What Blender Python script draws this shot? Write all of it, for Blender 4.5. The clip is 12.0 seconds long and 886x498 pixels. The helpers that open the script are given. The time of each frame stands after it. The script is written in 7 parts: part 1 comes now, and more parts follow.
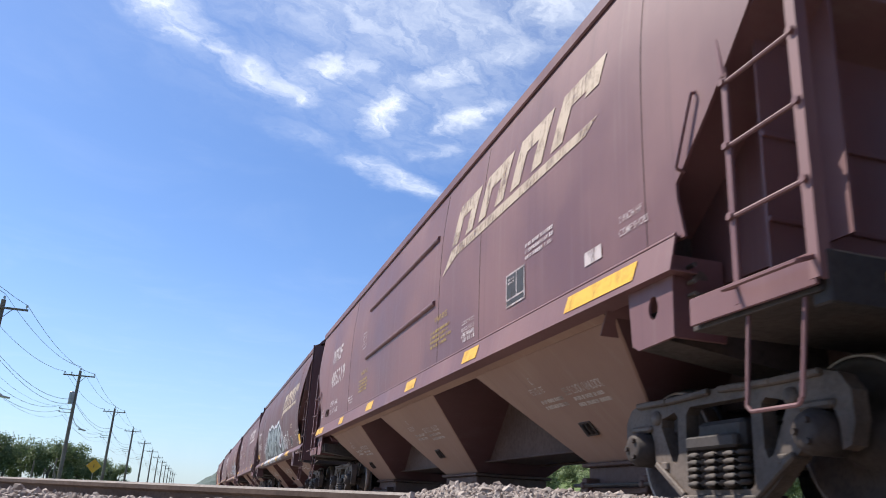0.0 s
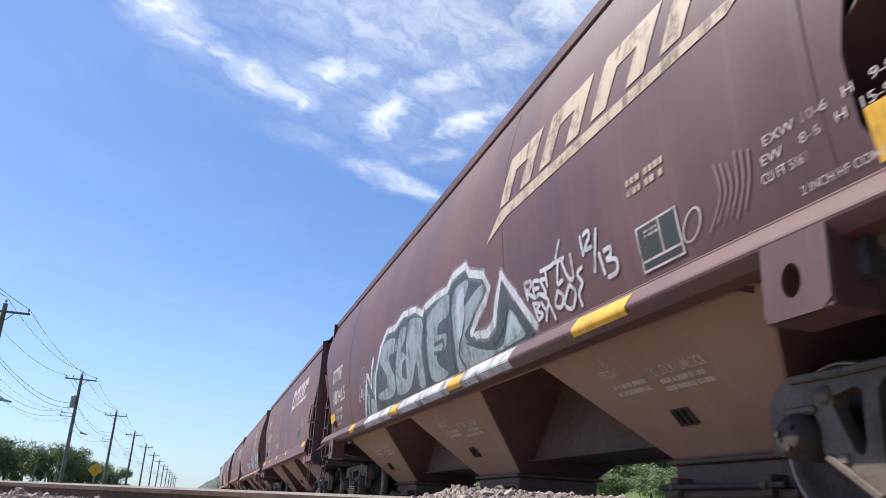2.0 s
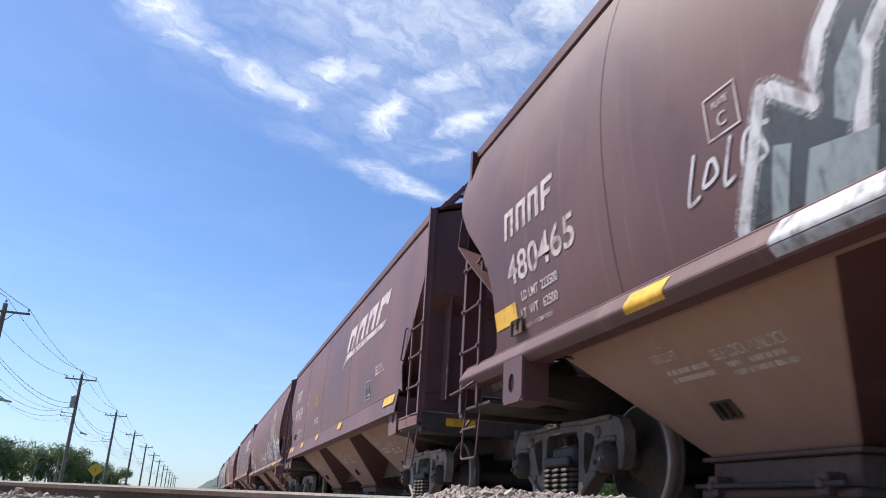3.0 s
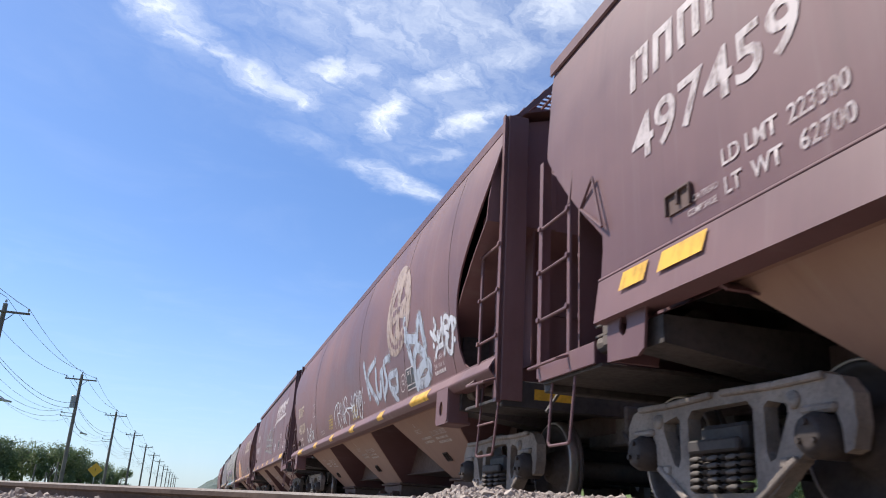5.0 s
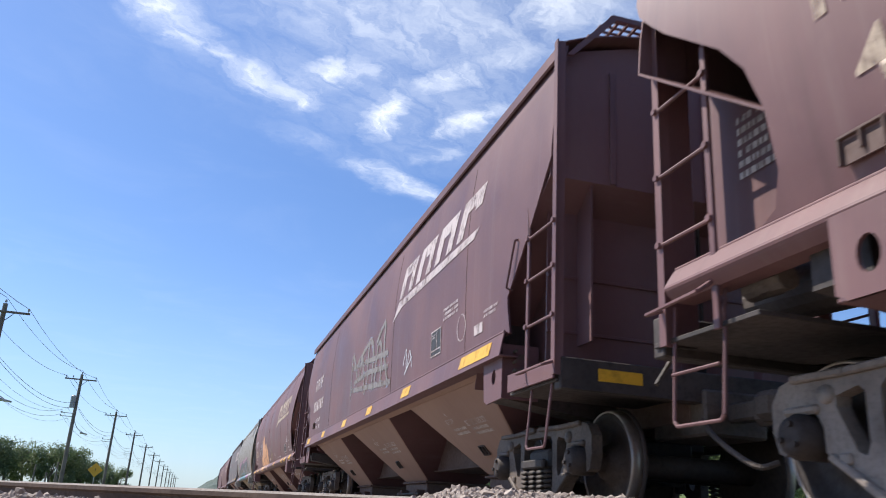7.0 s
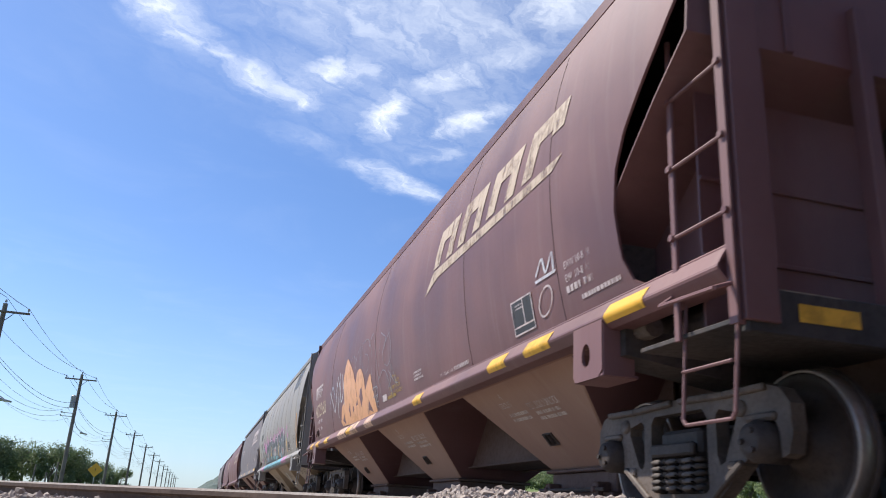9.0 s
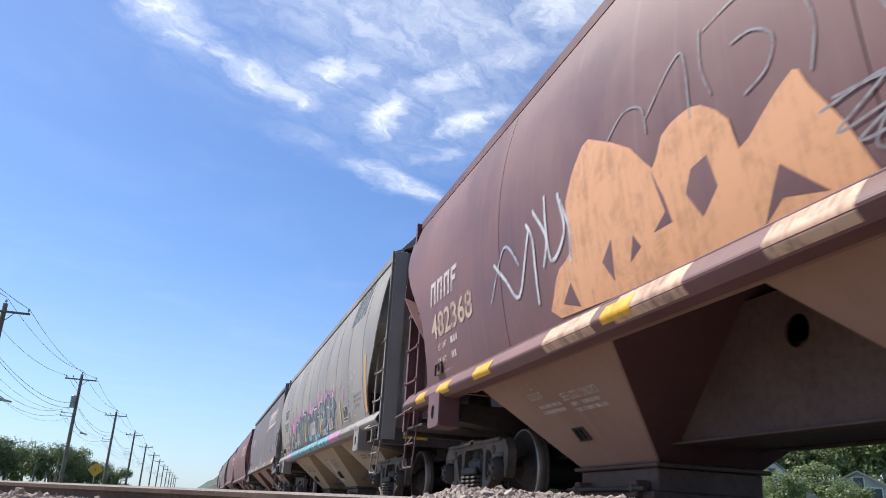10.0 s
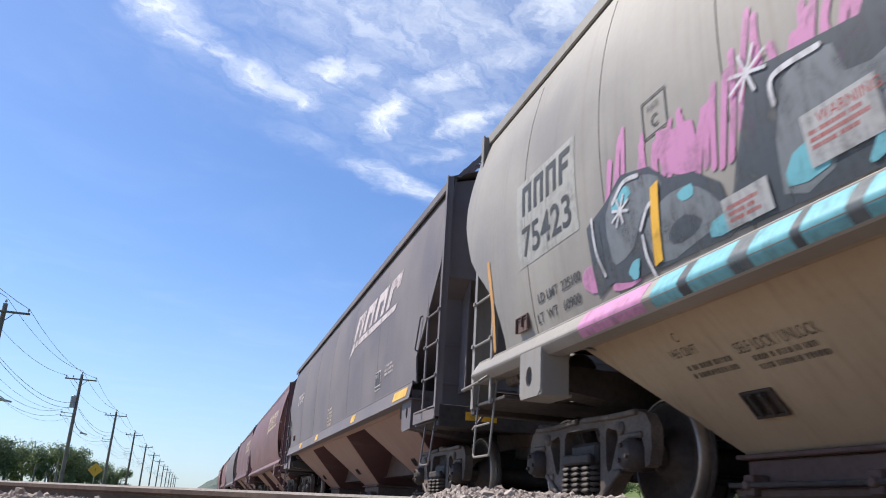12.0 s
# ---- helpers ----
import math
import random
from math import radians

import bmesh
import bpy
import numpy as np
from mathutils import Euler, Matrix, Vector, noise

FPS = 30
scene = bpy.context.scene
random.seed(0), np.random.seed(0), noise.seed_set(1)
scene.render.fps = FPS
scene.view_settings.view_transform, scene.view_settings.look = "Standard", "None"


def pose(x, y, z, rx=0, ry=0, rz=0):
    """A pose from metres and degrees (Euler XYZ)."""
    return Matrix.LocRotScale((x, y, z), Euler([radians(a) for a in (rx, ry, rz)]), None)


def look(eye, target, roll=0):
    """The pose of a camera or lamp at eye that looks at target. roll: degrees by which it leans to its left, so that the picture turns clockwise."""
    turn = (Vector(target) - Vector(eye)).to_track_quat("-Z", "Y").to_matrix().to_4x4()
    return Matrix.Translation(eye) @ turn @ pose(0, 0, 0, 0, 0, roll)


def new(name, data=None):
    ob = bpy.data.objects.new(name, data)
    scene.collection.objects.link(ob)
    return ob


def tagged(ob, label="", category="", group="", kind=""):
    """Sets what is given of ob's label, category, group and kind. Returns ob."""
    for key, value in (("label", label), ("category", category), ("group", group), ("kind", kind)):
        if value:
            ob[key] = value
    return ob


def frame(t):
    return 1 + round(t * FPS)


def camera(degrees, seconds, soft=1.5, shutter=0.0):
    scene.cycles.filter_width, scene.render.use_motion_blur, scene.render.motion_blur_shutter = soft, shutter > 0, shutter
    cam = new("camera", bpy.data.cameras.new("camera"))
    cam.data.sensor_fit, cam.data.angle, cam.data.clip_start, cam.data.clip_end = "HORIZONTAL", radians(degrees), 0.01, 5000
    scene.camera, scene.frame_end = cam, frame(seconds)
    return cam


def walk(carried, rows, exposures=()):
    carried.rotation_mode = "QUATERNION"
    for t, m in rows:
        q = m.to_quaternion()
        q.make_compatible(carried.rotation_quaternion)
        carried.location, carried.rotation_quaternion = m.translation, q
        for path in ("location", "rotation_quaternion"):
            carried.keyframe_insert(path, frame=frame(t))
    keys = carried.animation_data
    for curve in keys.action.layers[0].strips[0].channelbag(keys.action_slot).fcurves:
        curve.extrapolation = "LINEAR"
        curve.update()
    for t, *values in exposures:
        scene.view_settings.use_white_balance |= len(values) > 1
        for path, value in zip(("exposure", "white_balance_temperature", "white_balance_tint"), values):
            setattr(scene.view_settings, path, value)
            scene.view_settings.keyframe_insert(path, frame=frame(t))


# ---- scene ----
EXPOSURE = 0.45
# World: metres, z = 0 at the top of the rails. The train runs along y, towards the camera.
EYE = Vector((0.0, 0.0, -0.05))
SPEED = 10.1            # metres a second
TRACK_X = 4.2           # middle of the train's track


def aim(yaw, pitch):
    a, b = radians(yaw), radians(pitch)
    return EYE + Vector((math.sin(a) * math.cos(b), math.cos(a) * math.cos(b), math.sin(b)))


cam = camera(58.99, 12.0, soft=1.0, shutter=0.08)
walk(cam, [(0.0, look(EYE, aim(15.80, 18.42), 3.44)), (0.5, look(EYE, aim(15.72, 18.56), 3.44)),
           (1.0, look(EYE, aim(15.69, 18.63), 3.44)), (1.5, look(EYE, aim(15.67, 18.672), 3.44)),
           (2.0, look(EYE, aim(15.67, 18.672), 3.44)), (12.0, look(EYE, aim(15.67, 18.672), 3.44))],
     [(0.0, EXPOSURE), (12.0, EXPOSURE)])

# ---- world and sun ----
SUN_TO = Vector((-0.50, 0.38, 0.78)).normalized()      # towards the sun
elevation = math.asin(SUN_TO.z)


class Nodes:
    """Small helper to write node trees in few lines."""

    def __init__(self, tree):
        self.tree = tree
        tree.nodes.clear()

    def add(self, kind, **inputs):
        node = self.tree.nodes.new(kind)
        for key, value in inputs.items():
            slot = int(key[1:]) if key[0] == "i" and key[1:].isdigit() else key.replace("_", " ")
            if isinstance(value, bpy.types.NodeSocket):
                self.tree.links.new(value, node.inputs[slot])
            else:
                node.inputs[slot].default_value = value
        return node

    def math(self, op, a, b=0.0, c=0.0):
        node = self.add("ShaderNodeMath", i0=a, i1=b, i2=c)
        node.operation = op
        return node.outputs[0]

    def vmath(self, op, a, b=(0, 0, 0)):
        node = self.add("ShaderNodeVectorMath", i0=a, i1=b)
        node.operation = op
        return node.outputs[1] if op in ("DOT_PRODUCT", "LENGTH") else node.outputs[0]

    def noise(self, vector, scale, detail=4.0, rough=0.55, warp=0.0):
        node = self.add("ShaderNodeTexNoise", Vector=vector, Scale=scale, Detail=detail, Roughness=rough, Distortion=warp)
        return node.outputs[0]

    def ramp(self, value, *stops):
        node = self.add("ShaderNodeValToRGB", Fac=value)
        ramp = node.color_ramp
        while len(ramp.elements) < len(stops):
            ramp.elements.new(0.5)
        for element, (place, colour) in zip(ramp.elements, stops):
            element.position = place
            element.color = (colour, colour, colour, 1) if isinstance(colour, (int, float)) else (*colour, 1)
        return node.outputs[0]

    def mix(self, fac, a, b, blend="MIX"):
        node = self.tree.nodes.new("ShaderNodeMix")
        node.data_type, node.blend_type = "RGBA", blend
        for slot, value in ((0, fac), (6, a), (7, b)):
            if isinstance(value, bpy.types.NodeSocket):
                self.tree.links.new(value, node.inputs[slot])
            elif slot == 0:
                node.inputs[0].default_value = value
            else:
                node.inputs[slot].default_value = (*value[:3], 1)
        return node.outputs[2]

    def span(self, value, lo, hi, a=0.0, b=1.0):
        node = self.add("ShaderNodeMapRange", i0=value, i1=lo, i2=hi, i3=a, i4=b)
        node.interpolation_type = "SMOOTHSTEP"
        return node.outputs[0]


def make_world():
    world = bpy.data.worlds.new("sky")
    world.use_nodes = True
    scene.world = world
    n = Nodes(world.node_tree)
    sky = n.add("ShaderNodeTexSky")
    sky.sky_type, sky.sun_disc = "NISHITA", False
    sky.sun_elevation, sky.sun_rotation = elevation, math.atan2(SUN_TO.x, SUN_TO.y)
    sky.altitude, sky.air_density, sky.dust_density, sky.ozone_density = 200, 1.0, 0.6, 2.0
    way = n.add("ShaderNodeTexCoord").outputs["Generated"]
    part = n.add("ShaderNodeSeparateXYZ", Vector=way)
    up = n.math("MAXIMUM", part.outputs[2], 0.06)
    u, v = n.math("DIVIDE", part.outputs[0], up), n.math("DIVIDE", part.outputs[1], up)
    flat = n.add("ShaderNodeCombineXYZ", X=u, Y=v).outputs[0]
    cloud = clouds(n, flat)
    low = n.span(part.outputs[2], 0.0, 0.30, 1.0, 0.0)
    blue = n.mix(1.0, sky.outputs[0], (0.80, 0.975, 1.265), "MULTIPLY")
    tint = n.mix(n.math("MULTIPLY", low, 0.30), blue, (4.6, 5.8, 7.2))
    colour = n.mix(cloud, tint, (9.4, 9.8, 10.4))
    back = n.add("ShaderNodeBackground", Color=colour, Strength=SKY)
    n.add("ShaderNodeOutputWorld", Surface=back.outputs[0])


def streak(n, flat, a, b, width, strength):
    """A soft band of cirrus between two points of the cloud sheet (one unit high over the eye)."""
    a, b = Vector((*a, 0)), Vector((*b, 0))
    along = b - a
    size = along.length
    rel = n.vmath("SUBTRACT", flat, tuple(a))
    s = n.vmath("DOT_PRODUCT", rel, tuple(along / size))
    d = n.math("ABSOLUTE", n.vmath("DOT_PRODUCT", rel, (-along.y / size, along.x / size, 0)))
    body = n.span(d, 0.0, width, 1.0, 0.0)
    ends = n.math("MULTIPLY", n.span(s, -width, width, 0, 1), n.span(s, size - width, size + width, 1, 0))
    return n.math("MULTIPLY", n.math("MULTIPLY", body, ends), strength)


def clouds(n, flat):
    """Wisps of cirrus high over the train, torn by noise; thin veils elsewhere."""
    warp = n.add("ShaderNodeTexNoise", Vector=flat, Scale=6.0, Detail=7.0, Roughness=0.62).outputs[1]
    bent = n.vmath("ADD", flat, n.vmath("MULTIPLY", n.vmath("SUBTRACT", warp, (0.5, 0.5, 0.5)), (0.20, 0.20, 0)))
    total = None
    for a, b, width, strength in STREAKS:
        one = streak(n, bent, a, b, width * 2.1, strength)
        total = one if total is None else n.math("MAXIMUM", total, one)
    combed = n.vmath("MULTIPLY", n.add("ShaderNodeVectorRotate", Vector=bent, Angle=-0.9).outputs[0], (1.0, 2.2, 1.0))
    fine = n.noise(combed, 7.0, 10.0, 0.66, 0.7)
    torn = n.math("MULTIPLY", n.math("POWER", total, 1.5), n.span(fine, 0.26, 0.72, 0.34, 1.20))
    veil = n.math("MULTIPLY", n.span(n.noise(flat, 1.6, 7.0, 0.62, 0.6), 0.45, 0.80), 0.045)
    return n.math("MINIMUM", n.math("MAXIMUM", torn, veil), 0.95)


SKY = 0.097
STREAKS = [((-0.26, 1.46), (-0.12, 1.72), 0.080, 0.62), ((-0.12, 1.71), (0.17, 1.89), 0.070, 0.66), ((0.0, 1.79), (0.30, 1.66), 0.080, 0.50),
           ((-0.27, 1.42), (-0.208, 1.618), 0.050, 0.85), ((-0.208, 1.618), (-0.148, 1.70), 0.045, 0.90), ((-0.148, 1.70), (-0.041, 1.76), 0.040, 0.72),
           ((-0.041, 1.75), (0.077, 1.832), 0.055, 0.90), ((0.077, 1.832), (0.168, 1.907), 0.040, 0.80), ((0.094, 1.737), (0.254, 1.617), 0.060, 0.85),
           ((0.254, 1.617), (0.208, 1.50), 0.060, 0.50), ((0.335, 1.700), (0.342, 1.99), 0.050, 0.85), ((0.381, 1.677), (0.495, 1.533), 0.060, 0.85),
           ((0.495, 1.533), (0.576, 1.388), 0.070, 0.85), ((0.489, 1.895), (0.624, 1.683), 0.055, 0.80), ((0.482, 2.118), (0.592, 1.93), 0.050, 0.52),
           ((0.049, 2.009), (0.298, 2.156), 0.060, 0.34), ((0.298, 2.156), (0.65, 2.375), 0.055, 0.62), ((0.469, 1.30), (0.70, 1.20), 0.11, 0.90),
           ((0.10, 1.54), (0.50, 1.38), 0.24, 0.60), ((0.30, 1.75), (0.66, 1.50), 0.20, 0.50), ((0.35, 2.08), (0.66, 1.88), 0.18, 0.42),
           ((-0.06, 1.64), (0.25, 1.78), 0.14, 0.42), ((-0.38, 1.60), (0.06, 2.02), 0.13, 0.16), ((0.30, 1.30), (0.70, 1.28), 0.22, 0.72), ((0.05, 1.62), (0.70, 1.70), 0.34, 0.56),
           ((-0.10, 1.45), (0.70, 1.35), 0.20, 0.58)]
make_world()
sun = new("sun", bpy.data.lights.new("sun", "SUN"))
sun.data.energy, sun.data.angle, sun.data.color = 4.7, radians(0.53), (1.0, 0.95, 0.87)
sun.matrix_world = look(SUN_TO * 100, (0, 0, 0))

# ---- materials ----
def finish(name, build):
    mat = bpy.data.materials.new(name)
    mat.use_nodes = True
    n = Nodes(mat.node_tree)
    shader = n.add("ShaderNodeBsdfPrincipled")
    where = n.add("ShaderNodeTexCoord").outputs["Object"]
    made = build(n, shader, where)
    n.add("ShaderNodeOutputMaterial", Surface=made or shader.outputs[0])
    return mat


def put(n, shader, colour=None, rough=None, metal=None, height=None, strength=0.3, distance=0.01):
    for slot, value in (("Base Color", colour), ("Roughness", rough), ("Metallic", metal)):
        if value is None:
            continue
        if isinstance(value, bpy.types.NodeSocket):
            n.tree.links.new(value, shader.inputs[slot])
        else:
            shader.inputs[slot].default_value = (*value, 1) if slot == "Base Color" else value
    if height is not None:
        bump = n.add("ShaderNodeBump", Strength=strength, Distance=distance, Height=height)
        n.tree.links.new(bump.outputs[0], shader.inputs["Normal"])


def stretched(n, where, x, y, z):
    return n.vmath("MULTIPLY", where, (x, y, z))


def car_paint(name, base, faded, dust=(0.30, 0.25, 0.21), wear=0.5, rough=0.5):
    """Weathered railcar paint: chalky fading, run-down streaks, road dust and rust freckles."""
    def build(n, shader, where):
        seed = n.add("ShaderNodeObjectInfo").outputs["Random"]
        at = n.vmath("ADD", where, n.add("ShaderNodeCombineXYZ", Y=n.math("MULTIPLY", seed, 37.0)).outputs[0])
        wide = n.noise(at, 0.55, 5, 0.6)
        runs = n.noise(stretched(n, at, 1.0, 5.0, 0.22), 1.6, 6, 0.65)
        fine = n.noise(at, 22, 6, 0.7)
        colour = n.mix(n.span(wide, 0.30, 0.72), base, faded)
        colour = n.mix(n.math("MULTIPLY", n.span(runs, 0.52, 0.78), 0.55 * wear), colour, dust)
        colour = n.mix(n.math("MULTIPLY", n.span(runs, 0.46, 0.22), 0.5 * wear), colour, tuple(0.45 * c for c in base))
        freckle = n.span(n.noise(at, 9, 7, 0.75), 0.66, 0.74)
        colour = n.mix(n.math("MULTIPLY", freckle, 0.6 * wear), colour, (0.075, 0.03, 0.018))
        colour = n.mix(n.math("MULTIPLY", fine, 0.22), colour, dust)
        panel = n.noise(stretched(n, at, 1, 1.6, 0.5), 0.9, 2, 0.4)
        height = n.math("ADD", n.math("MULTIPLY", panel, 1.0), n.math("MULTIPLY", fine, 0.03))
        put(n, shader, colour, n.span(n.math("ADD", wide, n.math("MULTIPLY", fine, 0.4)), 0.3, 1.1, rough - 0.1, rough + 0.22), 0.0, height, 0.5, 0.016)
        shader.inputs["Specular IOR Level"].default_value = 0.5
    return finish(name, build)


def rough_paint(name, base, other, scale=8.0, rough=0.75, metal=0.0, bump=0.3):
    """Two-tone dirty surface at two scales."""
    def build(n, shader, where):
        wide, fine = n.noise(where, scale * 0.2, 5, 0.6), n.noise(where, scale * 3.0, 6, 0.7)
        colour = n.mix(n.span(wide, 0.35, 0.68), base, other)
        colour = n.mix(n.math("MULTIPLY", n.span(fine, 0.45, 0.75), 0.5), colour, tuple(0.55 * c for c in base))
        put(n, shader, colour, n.span(fine, 0.2, 0.8, rough - 0.12, rough + 0.12), metal, n.math("ADD", wide, n.math("MULTIPLY", fine, 0.4)), bump, 0.01)
    return finish(name, build)


def worn_marking(name, colour, under, wear=0.45, rough=0.6):
    """Paint marking with scuffs through which the paint beneath shows."""
    def build(n, shader, where):
        patch = n.noise(where, 4.0, 7, 0.72, 0.4)
        runs = n.noise(stretched(n, where, 1.0, 6.0, 0.5), 3.0, 5, 0.7)
        gone = n.math("MULTIPLY", n.span(n.math("ADD", n.math("MULTIPLY", patch, 0.65), n.math("MULTIPLY", runs, 0.35)), 0.45, 0.66), wear)
        put(n, shader, n.mix(n.math("MULTIPLY", gone, 0.4), colour, under), rough, 0.0)
        bare = n.add("ShaderNodeBsdfTransparent")
        return n.add("ShaderNodeMixShader", i0=n.math("MULTIPLY", gone, 0.75), i1=shader.outputs[0], i2=bare.outputs[0]).outputs[0]
    return finish(name, build)


def grain_stone(name, a, b, c):
    def build(n, shader, where):
        kind = n.add("ShaderNodeNewGeometry").outputs["Random Per Island"]
        colour = n.ramp(kind, (0.0, a), (0.35, b), (0.7, c), (1.0, tuple(0.6 * v for v in b)))
        speck = n.noise(where, 90, 5, 0.7)
        put(n, shader, n.mix(n.math("MULTIPLY", speck, 0.5), colour, tuple(0.5 * v for v in a)), 0.85, 0.0, speck, 0.4, 0.004)
    return finish(name, build)


def leafy(name, a, b):
    def build(n, shader, where):
        kind = n.add("ShaderNodeNewGeometry").outputs["Random Per Island"]
        tone = n.noise(where, 0.35, 3, 0.6)
        colour = n.mix(n.span(n.math("ADD", n.math("MULTIPLY", kind, 0.6), n.math("MULTIPLY", tone, 0.6)), 0.25, 0.85), a, b)
        put(n, shader, colour, 0.6, 0.0)
        shader.inputs["Subsurface Weight"].default_value = 0.0
        thin = n.add("ShaderNodeBsdfTranslucent", Color=colour)
        return n.add("ShaderNodeMixShader", i0=0.42, i1=shader.outputs[0], i2=thin.outputs[0]).outputs[0]
    return finish(name, build)


RED_A = car_paint("mineral_red_paint", (0.112, 0.041, 0.042), (0.190, 0.085, 0.086), (0.25, 0.175, 0.155), 0.6)
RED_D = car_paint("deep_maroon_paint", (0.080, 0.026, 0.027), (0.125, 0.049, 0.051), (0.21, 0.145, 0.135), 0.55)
RED_B = car_paint("faded_red_paint", (0.132, 0.048, 0.050), (0.206, 0.095, 0.098), (0.25, 0.175, 0.16), 0.6)
RED_C = car_paint("dark_red_paint", (0.108, 0.040, 0.043), (0.172, 0.078, 0.083), (0.24, 0.175, 0.165), 0.5)
GREY = car_paint("light_grey_paint", (0.230, 0.205, 0.182), (0.33, 0.302, 0.274), (0.20, 0.155, 0.11), 0.75, 0.5)
SMOKE = car_paint("weathered_grey_paint", (0.115, 0.095, 0.102), (0.18, 0.155, 0.162), (0.17, 0.14, 0.13), 0.7, 0.6)
HOPPER_RED = car_paint("dusty_hopper_paint", (0.255, 0.130, 0.096), (0.35, 0.208, 0.156), (0.40, 0.31, 0.235), 0.5, 0.7)
HOPPER_GREY = car_paint("dusty_grey_hopper_paint", (0.35, 0.255, 0.168), (0.45, 0.35, 0.245), (0.19, 0.125, 0.075), 0.8, 0.65)
# paler than CAST: whitish dust, plus sunlight on the trucks put into the colour
DUSTY_SUNLIT = rough_paint("dusty_cast_steel", (0.16, 0.125, 0.104), (0.31, 0.25, 0.21), 12, 0.72, 0.0, 0.6)
CAST = rough_paint("dirty_cast_steel", (0.062, 0.046, 0.038), (0.145, 0.108, 0.086), 12, 0.68, 0.0, 0.6)
UNDER = rough_paint("dusty_centre_sill", (0.088, 0.048, 0.040), (0.132, 0.078, 0.063), 5, 0.75)
GREASE = rough_paint("greasy_underframe", (0.030, 0.024, 0.022), (0.075, 0.055, 0.048), 6, 0.7)
TREAD = rough_paint("worn_wheel_tread", (0.34, 0.28, 0.24), (0.46, 0.39, 0.34), 12, 0.38, 0.6, 0.15)
WHEEL = rough_paint("oxidised_wheel_steel", (0.036, 0.027, 0.024), (0.070, 0.047, 0.038), 8, 0.7, 0.2)
SPRING = rough_paint("coil_spring_steel", (0.07, 0.056, 0.048), (0.14, 0.112, 0.095), 14, 0.75, 0.0)
GALV = rough_paint("galvanised_steel", (0.33, 0.33, 0.33), (0.46, 0.46, 0.45), 14, 0.5, 0.6, 0.15)
YELLOW = worn_marking("yellow_reflector", (0.78, 0.42, 0.03), (0.40, 0.26, 0.10), 0.5, 0.45)
WHITE = worn_marking("white_stencil_paint", (0.56, 0.47, 0.455), (0.26, 0.16, 0.15), 0.95)
FAINT = worn_marking("faint_hopper_stencil", (0.58, 0.49, 0.43), (0.40, 0.29, 0.24), 0.85)
FAINT_BLACK = worn_marking("faint_black_stencil", (0.11, 0.085, 0.06), (0.26, 0.20, 0.135), 1.0)
EMBLEM = worn_marking("bleached_emblem_paint", (0.38, 0.275, 0.225), (0.19, 0.105, 0.098), 1.0)
PALE = worn_marking("faded_cream_paint", (0.50, 0.385, 0.285), (0.21, 0.115, 0.10), 0.9)
SEAM = rough_paint("dirt_filled_seam", (0.050, 0.026, 0.025), (0.10, 0.055, 0.052), 3, 0.9)
BLACK = worn_marking("black_stencil_paint", (0.035, 0.035, 0.038), (0.20, 0.18, 0.17), 0.5)
RAIL = rough_paint("rusty_rail_steel", (0.085, 0.052, 0.038), (0.15, 0.095, 0.068), 10, 0.85, 0.1, 0.5)
RAIL_TOP = rough_paint("dusty_rail_head", (0.19, 0.15, 0.125), (0.28, 0.225, 0.19), 14, 0.7, 0.0, 0.3)
TIMBER = rough_paint("creosoted_tie_wood", (0.07, 0.05, 0.038), (0.14, 0.105, 0.08), 7, 0.9, 0.0, 0.6)
STONE = grain_stone("crushed_ballast_stone", (0.43, 0.335, 0.275), (0.53, 0.445, 0.38), (0.25, 0.19, 0.155))
GRAVEL = rough_paint("gravel_bed", (0.20, 0.170, 0.148), (0.28, 0.242, 0.212), 12, 0.95, 0.0, 1.0)
# dirty track ballast, with the shade under the train put into its colour
OILY_SHADED = rough_paint("oil_stained_ballast", (0.085, 0.072, 0.064), (0.14, 0.118, 0.103), 12, 0.95, 0.0, 1.0)
GRASS = rough_paint("dry_grass_ground", (0.10, 0.145, 0.040), (0.16, 0.20, 0.065), 1.2, 0.95, 0.0, 0.8)
LEAF = leafy("broadleaf_foliage", (0.10, 0.140, 0.062), (0.18, 0.225, 0.105))
LEAF_DARK = leafy("dark_foliage", (0.075, 0.112, 0.054), (0.14, 0.18, 0.085))
BARK = rough_paint("grey_bark", (0.10, 0.085, 0.07), (0.16, 0.14, 0.12), 5, 0.9, 0.0, 0.8)
POLE_WOOD = rough_paint("weathered_pole_wood", (0.13, 0.11, 0.095), (0.21, 0.18, 0.155), 4, 0.9, 0.0, 0.5)
WIRE = rough_paint("dull_cable", (0.03, 0.03, 0.032), (0.05, 0.05, 0.052), 5, 0.7)
PORCELAIN = rough_paint("grey_porcelain", (0.28, 0.28, 0.29), (0.38, 0.38, 0.39), 8, 0.35)

# ---- building helpers ----
def part(name, shape, material, parent=None, label="", at=None):
    """Links a bmesh (or a mesh already made) as one object, under its parent if it has one."""
    mesh = shape
    if isinstance(shape, bmesh.types.BMesh):
        mesh = bpy.data.meshes.new(name)
        shape.normal_update()
        shape.to_mesh(mesh)
        shape.free()
    if material is not None and not mesh.materials:
        for one in material if isinstance(material, (list, tuple)) else (material,):
            mesh.materials.append(one)
    ob = new(name, mesh)
    ob.parent = parent
    if at is not None:
        ob.matrix_basis = at
    return tagged(ob, label)


